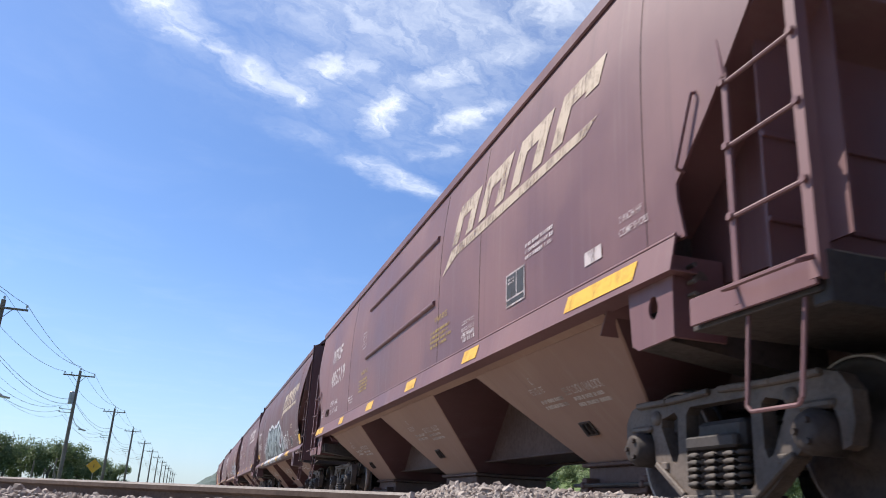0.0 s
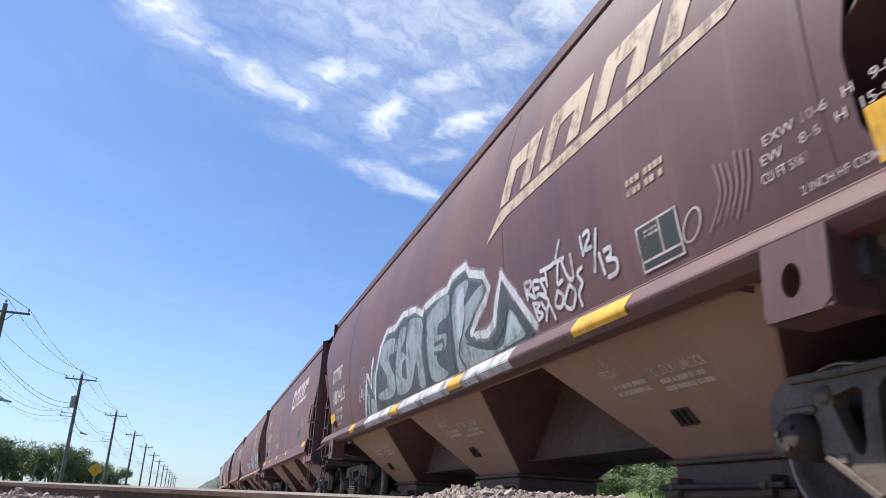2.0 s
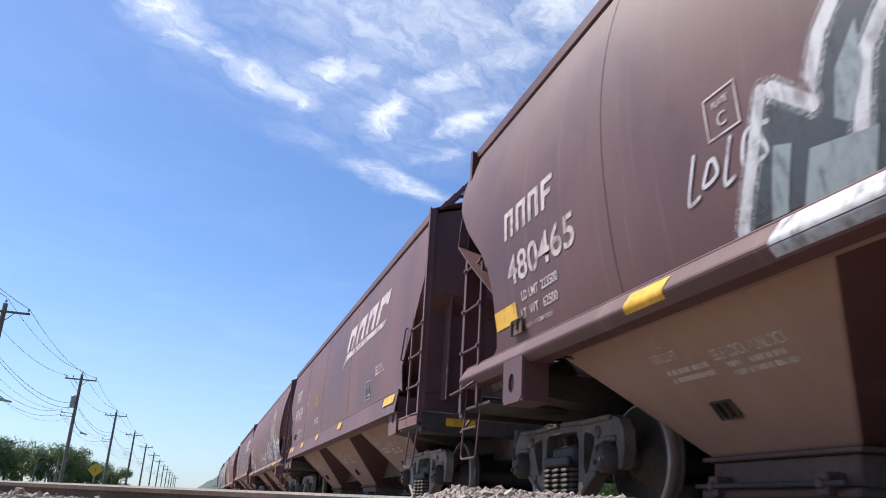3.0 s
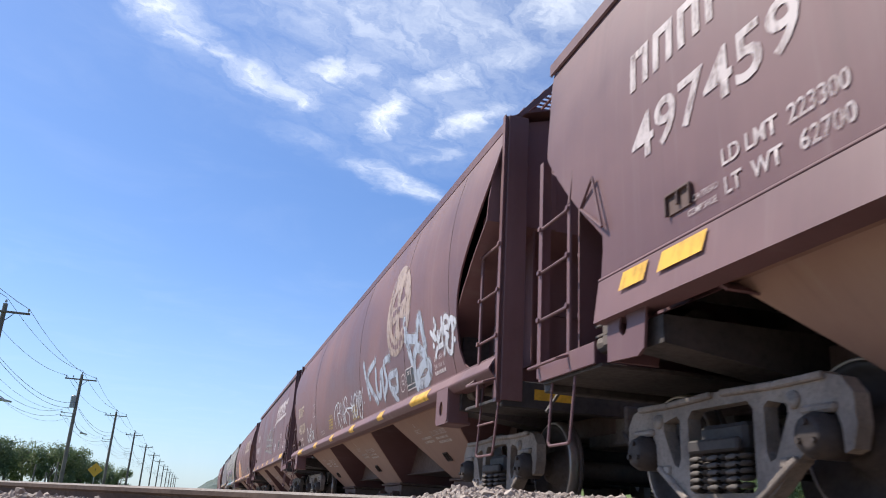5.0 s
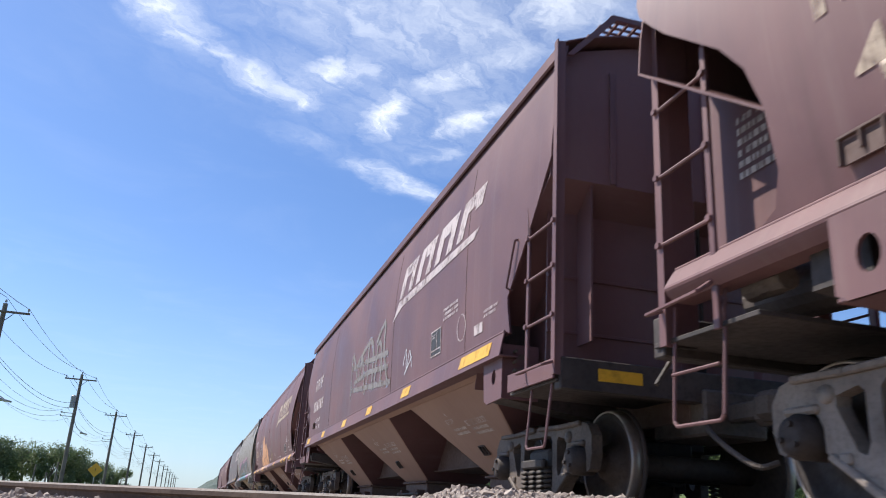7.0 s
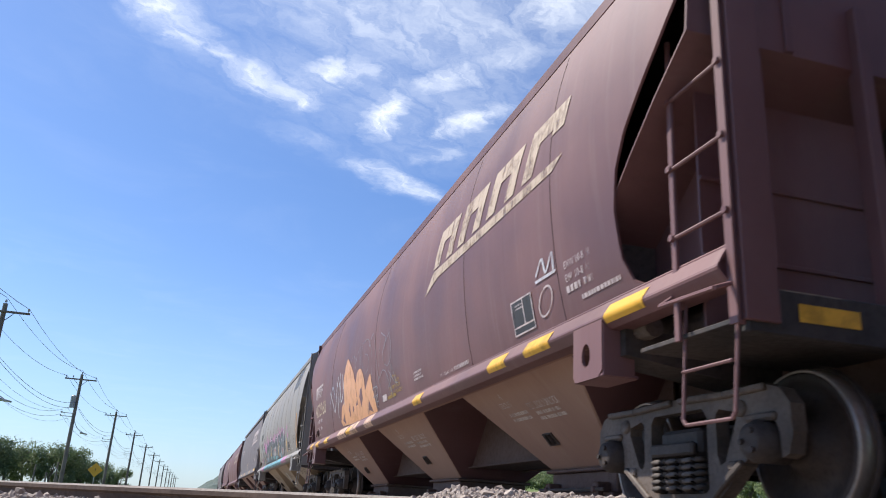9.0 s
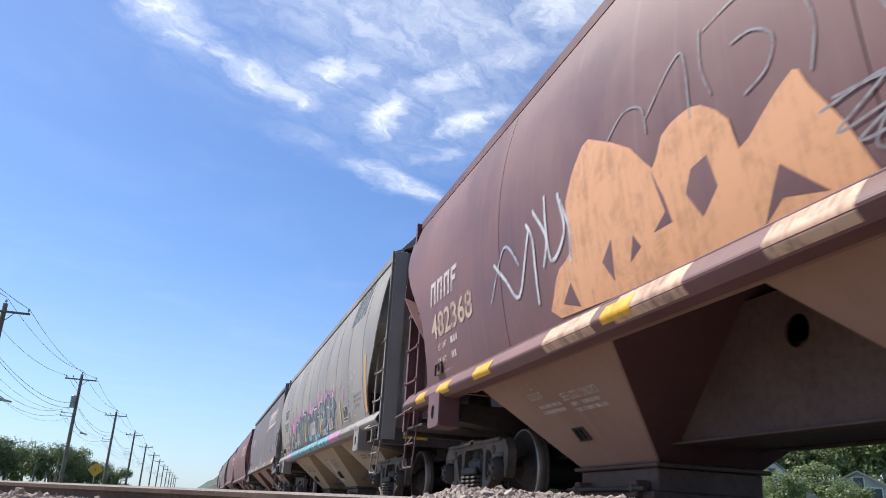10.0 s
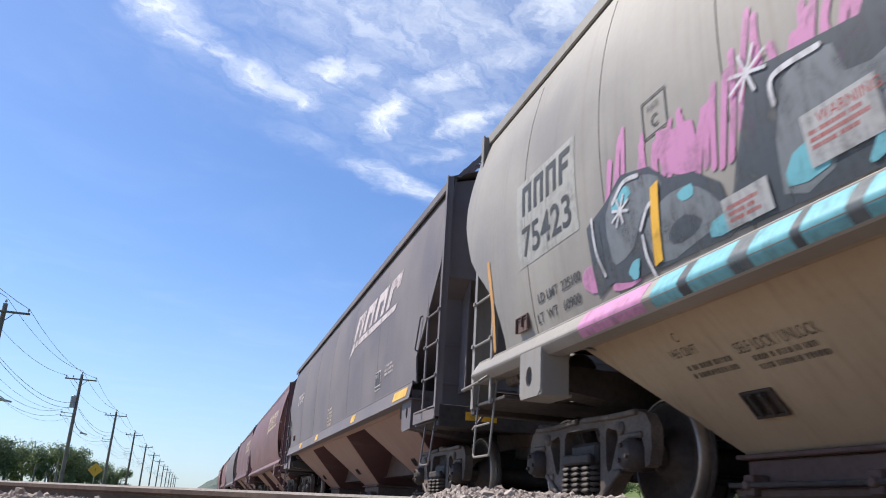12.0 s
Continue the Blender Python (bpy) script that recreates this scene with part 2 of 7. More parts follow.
def box(bm, lo, hi, bevel=0.0, m=None, index=0):
    """An axis-aligned block from corner to corner, its edges bevelled."""
    lo, hi = Vector(lo), Vector(hi)
    verts = bmesh.ops.create_cube(bm, size=1.0)["verts"]
    for v in verts:
        v.co = Vector(((lo[i] + hi[i]) / 2 + v.co[i] * (hi[i] - lo[i]) for i in range(3)))
    if bevel:
        edges = {e for v in verts for e in v.link_edges}
        made = bmesh.ops.bevel(bm, geom=list(edges), offset=bevel, segments=1, affect="EDGES")
        verts = list({v for f in made["faces"] for v in f.verts} | {v for v in verts if v.is_valid})
    if m is not None:
        bmesh.ops.transform(bm, matrix=m, verts=verts)
    if index:
        for f in {f for v in verts for f in v.link_faces}:
            f.material_index = index
    return verts


def rod(bm, a, b, radius, sides=8, radius_b=None):
    """A round bar from a to b."""
    a, b = Vector(a), Vector(b)
    turn = (b - a).to_track_quat("Z", "Y").to_matrix().to_4x4()
    m = Matrix.Translation((a + b) / 2) @ turn
    bmesh.ops.create_cone(bm, cap_ends=True, segments=sides, radius1=radius, radius2=radius if radius_b is None else radius_b,
                          depth=(b - a).length, matrix=m)


def pipe(bm, points, radius, sides=6):
    for a, b in zip(points, points[1:]):
        rod(bm, a, b, radius, sides)


def plate(bm, outer, holes=(), depth=0.02, place=None):
    """A flat plate with holes, cut from outlines in (u, v), as thick as depth; place(u, v, w) sets it in space."""
    start = set(bm.verts)
    edges = []
    for loop in (outer, *holes):
        ring = [bm.verts.new((u, v, 0)) for u, v in loop]
        edges += [bm.edges.new((ring[i], ring[(i + 1) % len(ring)])) for i in range(len(ring))]
    faces = [g for g in bmesh.ops.triangle_fill(bm, edges=edges, use_beauty=True, use_dissolve=False, normal=(0, 0, 1))["geom"] if isinstance(g, bmesh.types.BMFace)]
    if depth:
        out = bmesh.ops.extrude_face_region(bm, geom=faces)["geom"]
        for g in out:
            if isinstance(g, bmesh.types.BMVert):
                g.co.z += depth
    verts = [v for v in bm.verts if v not in start]
    if place is not None:
        for v in verts:
            v.co = Vector(place(*v.co))
    bmesh.ops.recalc_face_normals(bm, faces=list({f for v in verts for f in v.link_faces}))
    return verts


def spin(bm, profile, sides, m=None, caps=True):
    """A solid of revolution round the x axis from (x, r) pairs."""
    rings = []
    for x, r in profile:
        rings.append([bm.verts.new((x, r * math.cos(2 * math.pi * i / sides), r * math.sin(2 * math.pi * i / sides))) for i in range(sides)])
    faces = []
    for k, (p, q) in enumerate(zip(rings, rings[1:])):
        for i in range(sides):
            j = (i + 1) % sides
            f = bm.faces.new((p[i], p[j], q[j], q[i]))
            f.smooth = True
            faces.append(f)
    for ring in (rings[0], rings[-1]) if caps else ():
        faces.append(bm.faces.new(ring))
    if m is not None:
        bmesh.ops.transform(bm, matrix=m, verts=[v for r in rings for v in r])
    bmesh.ops.recalc_face_normals(bm, faces=faces)
    return faces


def smooth_line(points, steps=6, closed=False):
    """A curve through the points (Catmull-Rom)."""
    pts = [Vector(p) for p in points]
    n = len(pts)
    out = []
    for i in range(n if closed else n - 1):
        p0, p1, p2, p3 = (pts[(i + k) % n] if closed else pts[min(max(i + k, 0), n - 1)] for k in (-1, 0, 1, 2))
        for s in range(steps):
            t = s / steps
            out.append(0.5 * ((2 * p1) + (p2 - p0) * t + (2 * p0 - 5 * p1 + 4 * p2 - p3) * t * t + (3 * p1 - p0 - 3 * p2 + p3) * t ** 3))
    if not closed:
        out.append(pts[-1])
    return out


MESHES = {}


def shared(key, make, material):
    """The mesh that make() builds, built once."""
    if key not in MESHES:
        bm = make()
        mesh = bpy.data.meshes.new(key)
        bm.normal_update()
        bm.to_mesh(mesh)
        bm.free()
        for one in material if isinstance(material, (list, tuple)) else (material,):
            mesh.materials.append(one)
        MESHES[key] = mesh
    return MESHES[key]

# ---- railcars: x across (the camera's side is -x), y along, z up from the rail ----
HALF = 1.60
EAVE = 4.00
STEP = 0.08             # height of the strips in which the bulging sides are built
BULGE = {"curved": [(1.30, 1.565), (1.65, 1.655), (2.0, 1.715), (2.4, 1.757), (2.75, 1.768), (3.1, 1.748), (3.45, 1.695), (3.8, 1.605), (4.1, 1.510)],
         "short": [(1.30, 1.600), (2.0, 1.625), (2.5, 1.635), (2.9, 1.635), (3.2, 1.625), (3.5, 1.600), (3.8, 1.565), (4.1, 1.520)]}
SIDE = ["curved"]       # the kind of car whose side is being built or painted


def facing(car):
    """Choose the side on which the next markings lie."""
    SIDE[0] = car["kind_of_side"]
    return car


def curve_x(z):
    line = BULGE[SIDE[0]]
    z = min(max(z, line[0][0]), line[-1][0])
    k = next(i for i in range(len(line) - 1) if z <= line[i + 1][0])
    (z1, p1), (z2, p2) = line[k], line[k + 1]
    (z0, p0), (z3, p3) = line[max(k - 1, 0)], line[min(k + 2, len(line) - 1)]
    t, h = (z - z1) / (z2 - z1), z2 - z1
    m1, m2 = (p2 - p0) / (z2 - z0) * h, (p3 - p1) / (z3 - z1) * h
    return (2 * t ** 3 - 3 * t * t + 1) * p1 + (t ** 3 - 2 * t * t + t) * m1 + (3 * t * t - 2 * t ** 3) * p2 + (t ** 3 - t * t) * m2


def side_x(z):
    """Half width of the bulging body at height z, straight within each strip."""
    k = math.floor(z / STEP)
    t = z / STEP - k
    return curve_x(k * STEP) * (1 - t) + curve_x((k + 1) * STEP) * t


def wheelset_mesh():
    bm = bmesh.new()
    for s in (-1, 1):
        spin(bm, [(s * 0.66, 0.20), (s * 0.665, 0.47), (s * 0.685, 0.483), (s * 0.705, 0.462)], 40)
        tread = spin(bm, [(s * 0.7, 0.44), (s * 0.70, 0.462), (s * 0.79, 0.452), (s * 0.803, 0.446), (s * 0.803, 0.432), (s * 0.79, 0.430)], 40, caps=False)
        for f in tread:
            f.material_index = 1
        spin(bm, [(s * 0.70, 0.430), (s * 0.80, 0.430), (s * 0.80, 0.40), (s * 0.78, 0.375), (s * 0.735, 0.34), (s * 0.72, 0.24), (s * 0.75, 0.17),
                  (s * 0.83, 0.14), (s * 0.835, 0.10)], 40)
    spin(bm, [(-1.05, 0.075), (-0.84, 0.085), (-0.7, 0.105), (0.7, 0.105), (0.84, 0.085), (1.05, 0.075)], 20)
    for s in (-1, 1):     # bearing with its end cap and three cap screws, turning with the axle
        spin(bm, [(s * 0.93, 0.10), (s * 0.94, 0.125), (s * 1.12, 0.125), (s * 1.13, 0.105), (s * 1.165, 0.10), (s * 1.17, 0.06)], 24)
        for k in range(3):
            a = 2 * math.pi * k / 3
            rod(bm, (s * 1.16, 0.065 * math.cos(a), 0.065 * math.sin(a)), (s * 1.19, 0.065 * math.cos(a), 0.065 * math.sin(a)), 0.018, 6)
    return bm


def side_frame_mesh():
    """Cast truck side frame with its bolster window, two lightening holes and pedestal jaws."""
    bm = bmesh.new()
    half = [(0.0, 0.80), (0.32, 0.80), (0.55, 0.785), (0.74, 0.785), (0.93, 0.79), (1.06, 0.755), (1.135, 0.66), (1.14, 0.50), (1.10, 0.38), (1.04, 0.36),
            (1.035, 0.50), (1.0, 0.585), (0.90, 0.61), (0.79, 0.585), (0.745, 0.50), (0.74, 0.37), (0.66, 0.31), (0.52, 0.19), (0.40, 0.11), (0.30, 0.09)]
    outer = [(y, z) for y, z in half] + [(-y, z) for y, z in reversed(half[1:])]
    window = [(-0.34, 0.20), (-0.30, 0.17), (0.30, 0.17), (0.34, 0.20), (0.34, 0.66), (0.29, 0.71), (-0.29, 0.71), (-0.34, 0.66)]
    holes = [[(s * y, z) for y, z in ((0.44, 0.40), (0.47, 0.34), (0.52, 0.36), (0.645, 0.60), (0.64, 0.655), (0.48, 0.69), (0.44, 0.66))] for s in (1, -1)]
    plate(bm, outer, [window, *holes], 0.10, lambda u, v, w: (-0.05 + w, u, v))
    # flanges that stiffen the casting
    for y0, z0, y1, z1 in ((0.05, 0.785, 0.55, 0.770), (0.55, 0.770, 0.95, 0.775), (0.36, 0.13, 0.70, 0.35), (-0.38, 0.115, 0.38, 0.115)):
        for s in ((1, -1) if y0 >= 0 else (1,)):
            mid = Vector((-0.06, s * (y0 + y1) / 2, (z0 + z1) / 2))
            turn = math.atan2(z1 - z0, s * (y1 - y0))
            size = math.hypot(z1 - z0, y1 - y0)
            box(bm, (-0.022, -size / 2, -0.022), (0.11, size / 2, 0.022), 0.01, Matrix.Translation(mid) @ Matrix.Rotation(turn, 4, "X"))
    for s in (1, -1):     # bearing adapter and bosses
        box(bm, (-0.08, s * 0.89 - 0.13, 0.575), (0.08, s * 0.89 + 0.13, 0.625), 0.015)
        spin(bm, [(-0.075, 0.0), (-0.07, 0.05), (-0.04, 0.055)], 14, Matrix.Translation((0, s * 0.70, 0.67)))
        box(bm, (-0.07, s * 0.60 - 0.04, 0.30), (0.06, s * 0.60 + 0.04, 0.36), 0.01)
    return bm


def spring_mesh():
    """One coil spring of the nest under the bolster end."""
    bm = bmesh.new()
    turns, steps = 5, 12
    line = [Vector((0.072 * math.cos(2 * math.pi * i / steps), 0.072 * math.sin(2 * math.pi * i / steps), 0.18 + 0.22 * i / (turns * steps))) for i in range(turns * steps + 1)]
    rings = []
    for i, p in enumerate(line):
        ahead = (line[min(i + 1, len(line) - 1)] - line[max(i - 1, 0)]).normalized()
        u = ahead.orthogonal().normalized()
        v = ahead.cross(u)
        rings.append([bm.verts.new(p + 0.017 * (u * math.cos(a) + v * math.sin(a))) for a in (0, 1.257, 2.513, 3.77, 5.027)])
    for a, b in zip(rings, rings[1:]):
        for k in range(5):
            bm.faces.new((a[k], a[(k + 1) % 5], b[(k + 1) % 5], b[k])).smooth = True
    return bm


def truck_mesh():
    """Truck bolster across the two side frames, with the centre bowl and side bearings."""
    bm = bmesh.new()
    box(bm, (-1.06, -0.24, 0.41), (1.06, 0.24, 0.60), 0.03)
    box(bm, (-0.55, -0.2, 0.55), (0.55, 0.2, 0.78), 0.04)
    rod(bm, (0, 0, 0.76), (0, 0, 0.90), 0.2, 20)
    for s in (-1, 1):
        box(bm, (s * 0.63 - 0.1, -0.12, 0.68), (s * 0.63 + 0.1, 0.12, 0.86), 0.02)
        box(bm, (s * 1.11 - 0.03, -0.26, 0.415), (s * 1.11 + 0.02, 0.26, 0.50), 0.015)
    return bm


def brake_beam_mesh():
    """Beam with its truss rod and a shoe at each wheel."""
    bm = bmesh.new()
    y = 0.36
    box(bm, (-0.75, y - 0.03, 0.36), (0.75, y + 0.03, 0.42), 0.01)
    pipe(bm, [(-0.7, y, 0.38), (0, y - 0.24, 0.42), (0.7, y, 0.38)], 0.022)
    for x in (-0.76, 0.76):
        box(bm, (x - 0.05, 0.37, 0.30), (x + 0.05, 0.44, 0.62), 0.012)
    return bm


def brake_lever_mesh():
    bm = bmesh.new()
    pipe(bm, [(0.1, -0.3, 0.42), (0.1, 0.1, 0.86), (0.1, 0.3, 0.45)], 0.025)
    return bm


TURNING = []     # wheelsets and the car each belongs to


def add_truck(car, y, cast):
    truck = part("truck", shared("truck_bolster", truck_mesh, GREASE), None, car, "grimy cast-steel truck with coil springs", pose(0, y, 0))
    for s in (-1, 1):
        part("side_frame", shared("side_frame " + cast.name, side_frame_mesh, cast), None, truck, at=pose(s * 1.02, 0, 0, 0, 0, 0 if s < 0 else 180))
        for k in (-1, 0, 1):
            part("spring", shared("spring", spring_mesh, SPRING), None, truck, at=pose(s * 1.07, k * 0.19, 0))
        wheel = part("wheelset", shared("wheelset", wheelset_mesh, (WHEEL, TREAD)), None, truck, "rust-brown steel wheelset with polished treads", pose(0, s * 0.889, 0.457))
        TURNING.append((wheel, s * 0.889))
        part("brake_beam", shared("brake_beam", brake_beam_mesh, GREASE), None, truck, at=pose(0, 0, 0, 0, 0, 0 if s > 0 else 180))
    part("brake_lever", shared("brake_lever", brake_lever_mesh, GREASE), None, truck)


def edge_profile(kind):
    """How far the end edge of the side sheet stands back from the roof corner, by height, from sill to eave."""
    if kind == "round":
        return [(1.0, 1.42), (1.02, 1.55), (0.98, 1.72), (0.92, 1.88), (0.80, 2.03), (0.64, 2.18), (0.46, 2.33), (0.30, 2.5), (0.18, 2.72), (0.06, 2.95), (0.0, 3.2), (0.0, 3.6), (0.0, EAVE)]
    if kind == "curved":
        return [(0.85, 1.42), (1.02, 1.5), (1.10, 1.67), (1.10, 2.0), (1.02, 2.28), (0.87, 2.50), (0.62, 2.74), (0.42, 2.93), (0.25, 3.12), (0.10, 3.30), (0.02, 3.48), (0.0, 3.65), (0.0, EAVE)]
    return [(1.00, 1.56), (1.06, 1.85), (1.06, 1.95), (0.92, 2.08), (0.72, 2.26), (0.50, 2.48), (0.30, 2.70), (0.10, 2.94), (0.06, 3.0), (0.05, 3.4), (0.0, 3.8), (0.0, EAVE)]


def side_sheet(length, kind, bottom):
    """The curved side wall, built in strips up its height so that it can bulge."""
    bm = bmesh.new()
    prof = edge_profile(kind)
    rows = []
    heights = sorted({round(z, 4) for z in [bottom, EAVE] + [k * STEP for k in range(60)] + [z for _, z in prof] if bottom <= z <= EAVE})
    for z in heights:
        back = next((b0 + (b1 - b0) * (z - z0) / (z1 - z0) for (b0, z0), (b1, z1) in zip(prof, prof[1:]) if z0 <= z <= z1), prof[0][0])
        y = length / 2 - back
        rows.append([bm.verts.new((-side_x(z), t * y, z)) for t in (-1, -0.6, -0.2, 0.2, 0.6)] + [bm.verts.new((-side_x(z), y - (0.16 * back if kind == "curved" else 0.0), z))])
    for a, b in zip(rows, rows[1:]):
        for i in range(5):
            bm.faces.new((a[i], b[i], b[i + 1], a[i + 1])).smooth = True
    bmesh.ops.recalc_face_normals(bm, faces=bm.faces[:])
    if bm.faces[0].normal.x > 0:
        bmesh.ops.reverse_faces(bm, faces=bm.faces[:])
    bmesh.ops.solidify(bm, geom=bm.faces[:], thickness=0.02)
    for f in bm.faces:
        f.smooth = True
    for e in bm.edges:
        e.smooth = e.calc_face_angle(3.0) < 0.5
    return bm


def mirror_x(bm):
    bmesh.ops.transform(bm, matrix=Matrix.Diagonal((-1, 1, 1, 1)), verts=bm.verts[:])
    bmesh.ops.reverse_faces(bm, faces=bm.faces[:])
    return bm


def roof_mesh(length):
    """Low arched roof with a rolled eave, sixteen strips across."""
    bm = bmesh.new()
    rows = []
    prof = [(-1.56, EAVE - 0.10), (-1.58, EAVE - 0.09), (-1.58, EAVE + 0.02)]
    prof += [(1.56 * math.sin(a), EAVE + 0.02 + 0.30 * (math.cos(a) - math.cos(1.0)) / (1 - math.cos(1.0))) for a in (-1.0 + 2 * i / 12 for i in range(13))]
    prof = [(x if i < 3 else x / math.sin(1.0), z) for i, (x, z) in enumerate(prof)]
    prof += [(1.58, EAVE - 0.09), (1.56, EAVE - 0.10)]
    for y in (-length / 2 - 0.03, -length / 2 + 0.02, 0, length / 2 - 0.02, length / 2 + 0.03):
        rows.append([bm.verts.new((x, y, z)) for x, z in prof])
    for a, b in zip(rows, rows[1:]):
        for i in range(len(prof) - 1):
            bm.faces.new((a[i], a[i + 1], b[i + 1], b[i]))
    bmesh.ops.recalc_face_normals(bm, faces=bm.faces[:])
    bmesh.ops.solidify(bm, geom=bm.faces[:], thickness=0.012)
    return bm


def grating_mesh(lx, ly, z):
    bm = bmesh.new()
    for i in range(int(lx / 0.10) + 1):
        x = -lx / 2 + 0.10 * i
        box(bm, (x - 0.012, -ly / 2, z - 0.025), (x + 0.012, ly / 2, z))
    for i in range(int(ly / 0.09) + 1):
        y = -ly / 2 + 0.09 * i
        box(bm, (-lx / 2, y - 0.014, z - 0.012), (lx / 2, y + 0.014, z + 0.002))
    for s in (-1, 1):
        box(bm, (-lx / 2, s * ly / 2 - 0.012, z - 0.05), (lx / 2, s * ly / 2 + 0.012, z + 0.005))
    for k in (-0.2, 0.2):
        box(bm, (k * lx - 0.02, -ly / 2, z - 0.16 - 0.1 * (0.5 - abs(k))), (k * lx + 0.02, -ly / 2 + 0.03, z))
    for s in (-1, 1):
        for y in (-ly / 2, ly / 2):
            bar = [(s * lx / 2, z), (s * 1.52, z - 0.54), (s * 1.46, z - 0.54), (s * (lx / 2 - 0.06), z - 0.03)]
            plate(bm, bar, (), 0.03, lambda u, v, w: (u, y - 0.015 + w, v))
        for t in (0.25, 0.5, 0.75):
            x = s * (lx / 2 + (1.52 - lx / 2) * t)
            box(bm, (x - 0.015, -ly / 2, z - 0.54 * t - 0.02), (x + 0.015, ly / 2, z - 0.54 * t + 0.005))
    return bm


def hopper_top(low):
    """Half width and height at which the side sheets of the bays begin, above a sill whose foot is at low."""
    return (1.36, low + 0.05) if low < 1.3 else (1.46, low - 0.04)


def hopper_mesh(top, bottom, low, z_low=0.45):
    """One discharge bay: four sloping sheets down to the outlet."""
    bm = bmesh.new()
    wide, z_top = hopper_top(low)
    hi = [(-wide, -top / 2), (wide, -top / 2), (wide, top / 2), (-wide, top / 2)]
    lo = [(-0.50, -bottom / 2), (0.50, -bottom / 2), (0.50, bottom / 2), (-0.50, bottom / 2)]
    a = [bm.verts.new((x, y, z_top)) for x, y in hi]
    b = [bm.verts.new((x, y, z_low)) for x, y in lo]
    for i in range(4):
        j = (i + 1) % 4
        bm.faces.new((a[i], a[j], b[j], b[i]))
    bm.faces.new(b)
    ridge = 2.15
    half = top / 2 + (top - bottom) / 2 * (ridge - z_top) / (z_top - z_low)
    c = [bm.verts.new((x, math.copysign(half, y), ridge)) for x, y in hi]
    for i in range(4):
        j = (i + 1) % 4
        bm.faces.new((c[i], c[j], a[j], a[i]))
    bm.faces.new(c)
    bmesh.ops.recalc_face_normals(bm, faces=bm.faces[:])
    edges = [e for e in bm.edges if abs(e.verts[0].co.z - e.verts[1].co.z) > 0.3 and min(v.co.z for v in e.verts) < z_top - 0.1]
    bmesh.ops.bevel(bm, geom=edges, offset=0.012, segments=1, affect="EDGES")
    bm.normal_update()
    # sheets that face along the car take the second paint
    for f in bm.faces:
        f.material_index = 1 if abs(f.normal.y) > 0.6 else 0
    return bm


def outlet_mesh(bottom, z=0.45):
    """Gate frame under the bay: flange, box, track ends and the operating bar."""
    bm = bmesh.new()
    box(bm, (-0.57, -bottom / 2 - 0.07, z - 0.02), (0.57, bottom / 2 + 0.07, z + 0.015), 0.008)
    box(bm, (-0.52, -bottom / 2, z - 0.22), (0.52, bottom / 2, z - 0.02), 0.012)
    box(bm, (-0.60, -bottom / 2 - 0.05, z - 0.28), (0.60, bottom / 2 + 0.05, z - 0.22), 0.012)
    for s in (-1, 1):
        box(bm, (-0.66, s * bottom * 0.38 - 0.05, z - 0.27), (-0.52, s * bottom * 0.38 + 0.05, z - 0.13), 0.01)
        spin(bm, [(-0.69, 0.02), (-0.685, 0.032), (-0.60, 0.032)], 10, Matrix.Translation((0, s * bottom * 0.38, z - 0.2)))
    return bm


def gate_bar_mesh(bottom, z=0.45):
    bm = bmesh.new()
    rod(bm, (-0.66, -bottom / 2 - 0.02, z - 0.2), (-0.66, bottom / 2 + 0.02, z - 0.2), 0.018, 8)
    return bm


def card_holder_mesh(rise):
    """Small framed box for routing cards, welded to the side."""
    bm = bmesh.new()
    x = -side_x(1.80 + rise)
    box(bm, (x - 0.008, -0.13, 1.72), (x + 0.002, 0.13, 1.86), 0.003)
    for y0, z0, y1, z1 in ((-0.135, 1.845, 0.135, 1.86), (-0.135, 1.72, -0.12, 1.86), (0.12, 1.72, 0.135, 1.86), (-0.008, 1.76, 0.008, 1.86)):
        box(bm, (x - 0.030, y0, z0), (x - 0.006, y1, z1), 0.003)
    return bm


def edge_bar_mesh(near):
    """Bent grab bar near the slanting end of the side sheet: a plain bar at one end, three-cornered at the other."""
    bm = bmesh.new()
    x = -HALF - 0.035
    if near:
        line = [(x + 0.03, -0.80, 2.46), (x - 0.03, -0.80, 2.44), (x - 0.03, -0.99, 2.02), (x + 0.03, -0.99, 2.00)]
    else:
        line = [(x + 0.0, -0.72, 2.28), (x - 0.03, -0.98, 2.44), (x - 0.03, -1.13, 1.99), (x + 0.0, -0.72, 2.28)]
    pipe(bm, line, 0.011, 7)
    return bm


def bracket_mesh():
    """Vibrator bracket on the hopper slope: an open frame with two wedge-shaped cheeks."""
    bm = bmesh.new()
    for s in (-1, 1):
        box(bm, (-0.055, s * 0.065 - 0.016, -0.09), (0.0, s * 0.065 + 0.016, 0.10), 0.010)
        box(bm, (-0.022, s * 0.17 - 0.014, -0.11), (0.0, s * 0.17 + 0.014, 0.11), 0.006)
        box(bm, (-0.022, -0.184, s * 0.11 - 0.014), (0.0, 0.184, s * 0.11 + 0.014), 0.006)
    box(bm, (-0.006, -0.175, -0.11), (0.0, 0.175, 0.11))
    return bm


def slope_x(z, low, z_low=0.45):
    """Half width of the hopper's side sheet at height z."""
    wide, z_top = hopper_top(low)
    return 0.50 + (wide - 0.50) * (z - z_low) / (z_top - z_low)


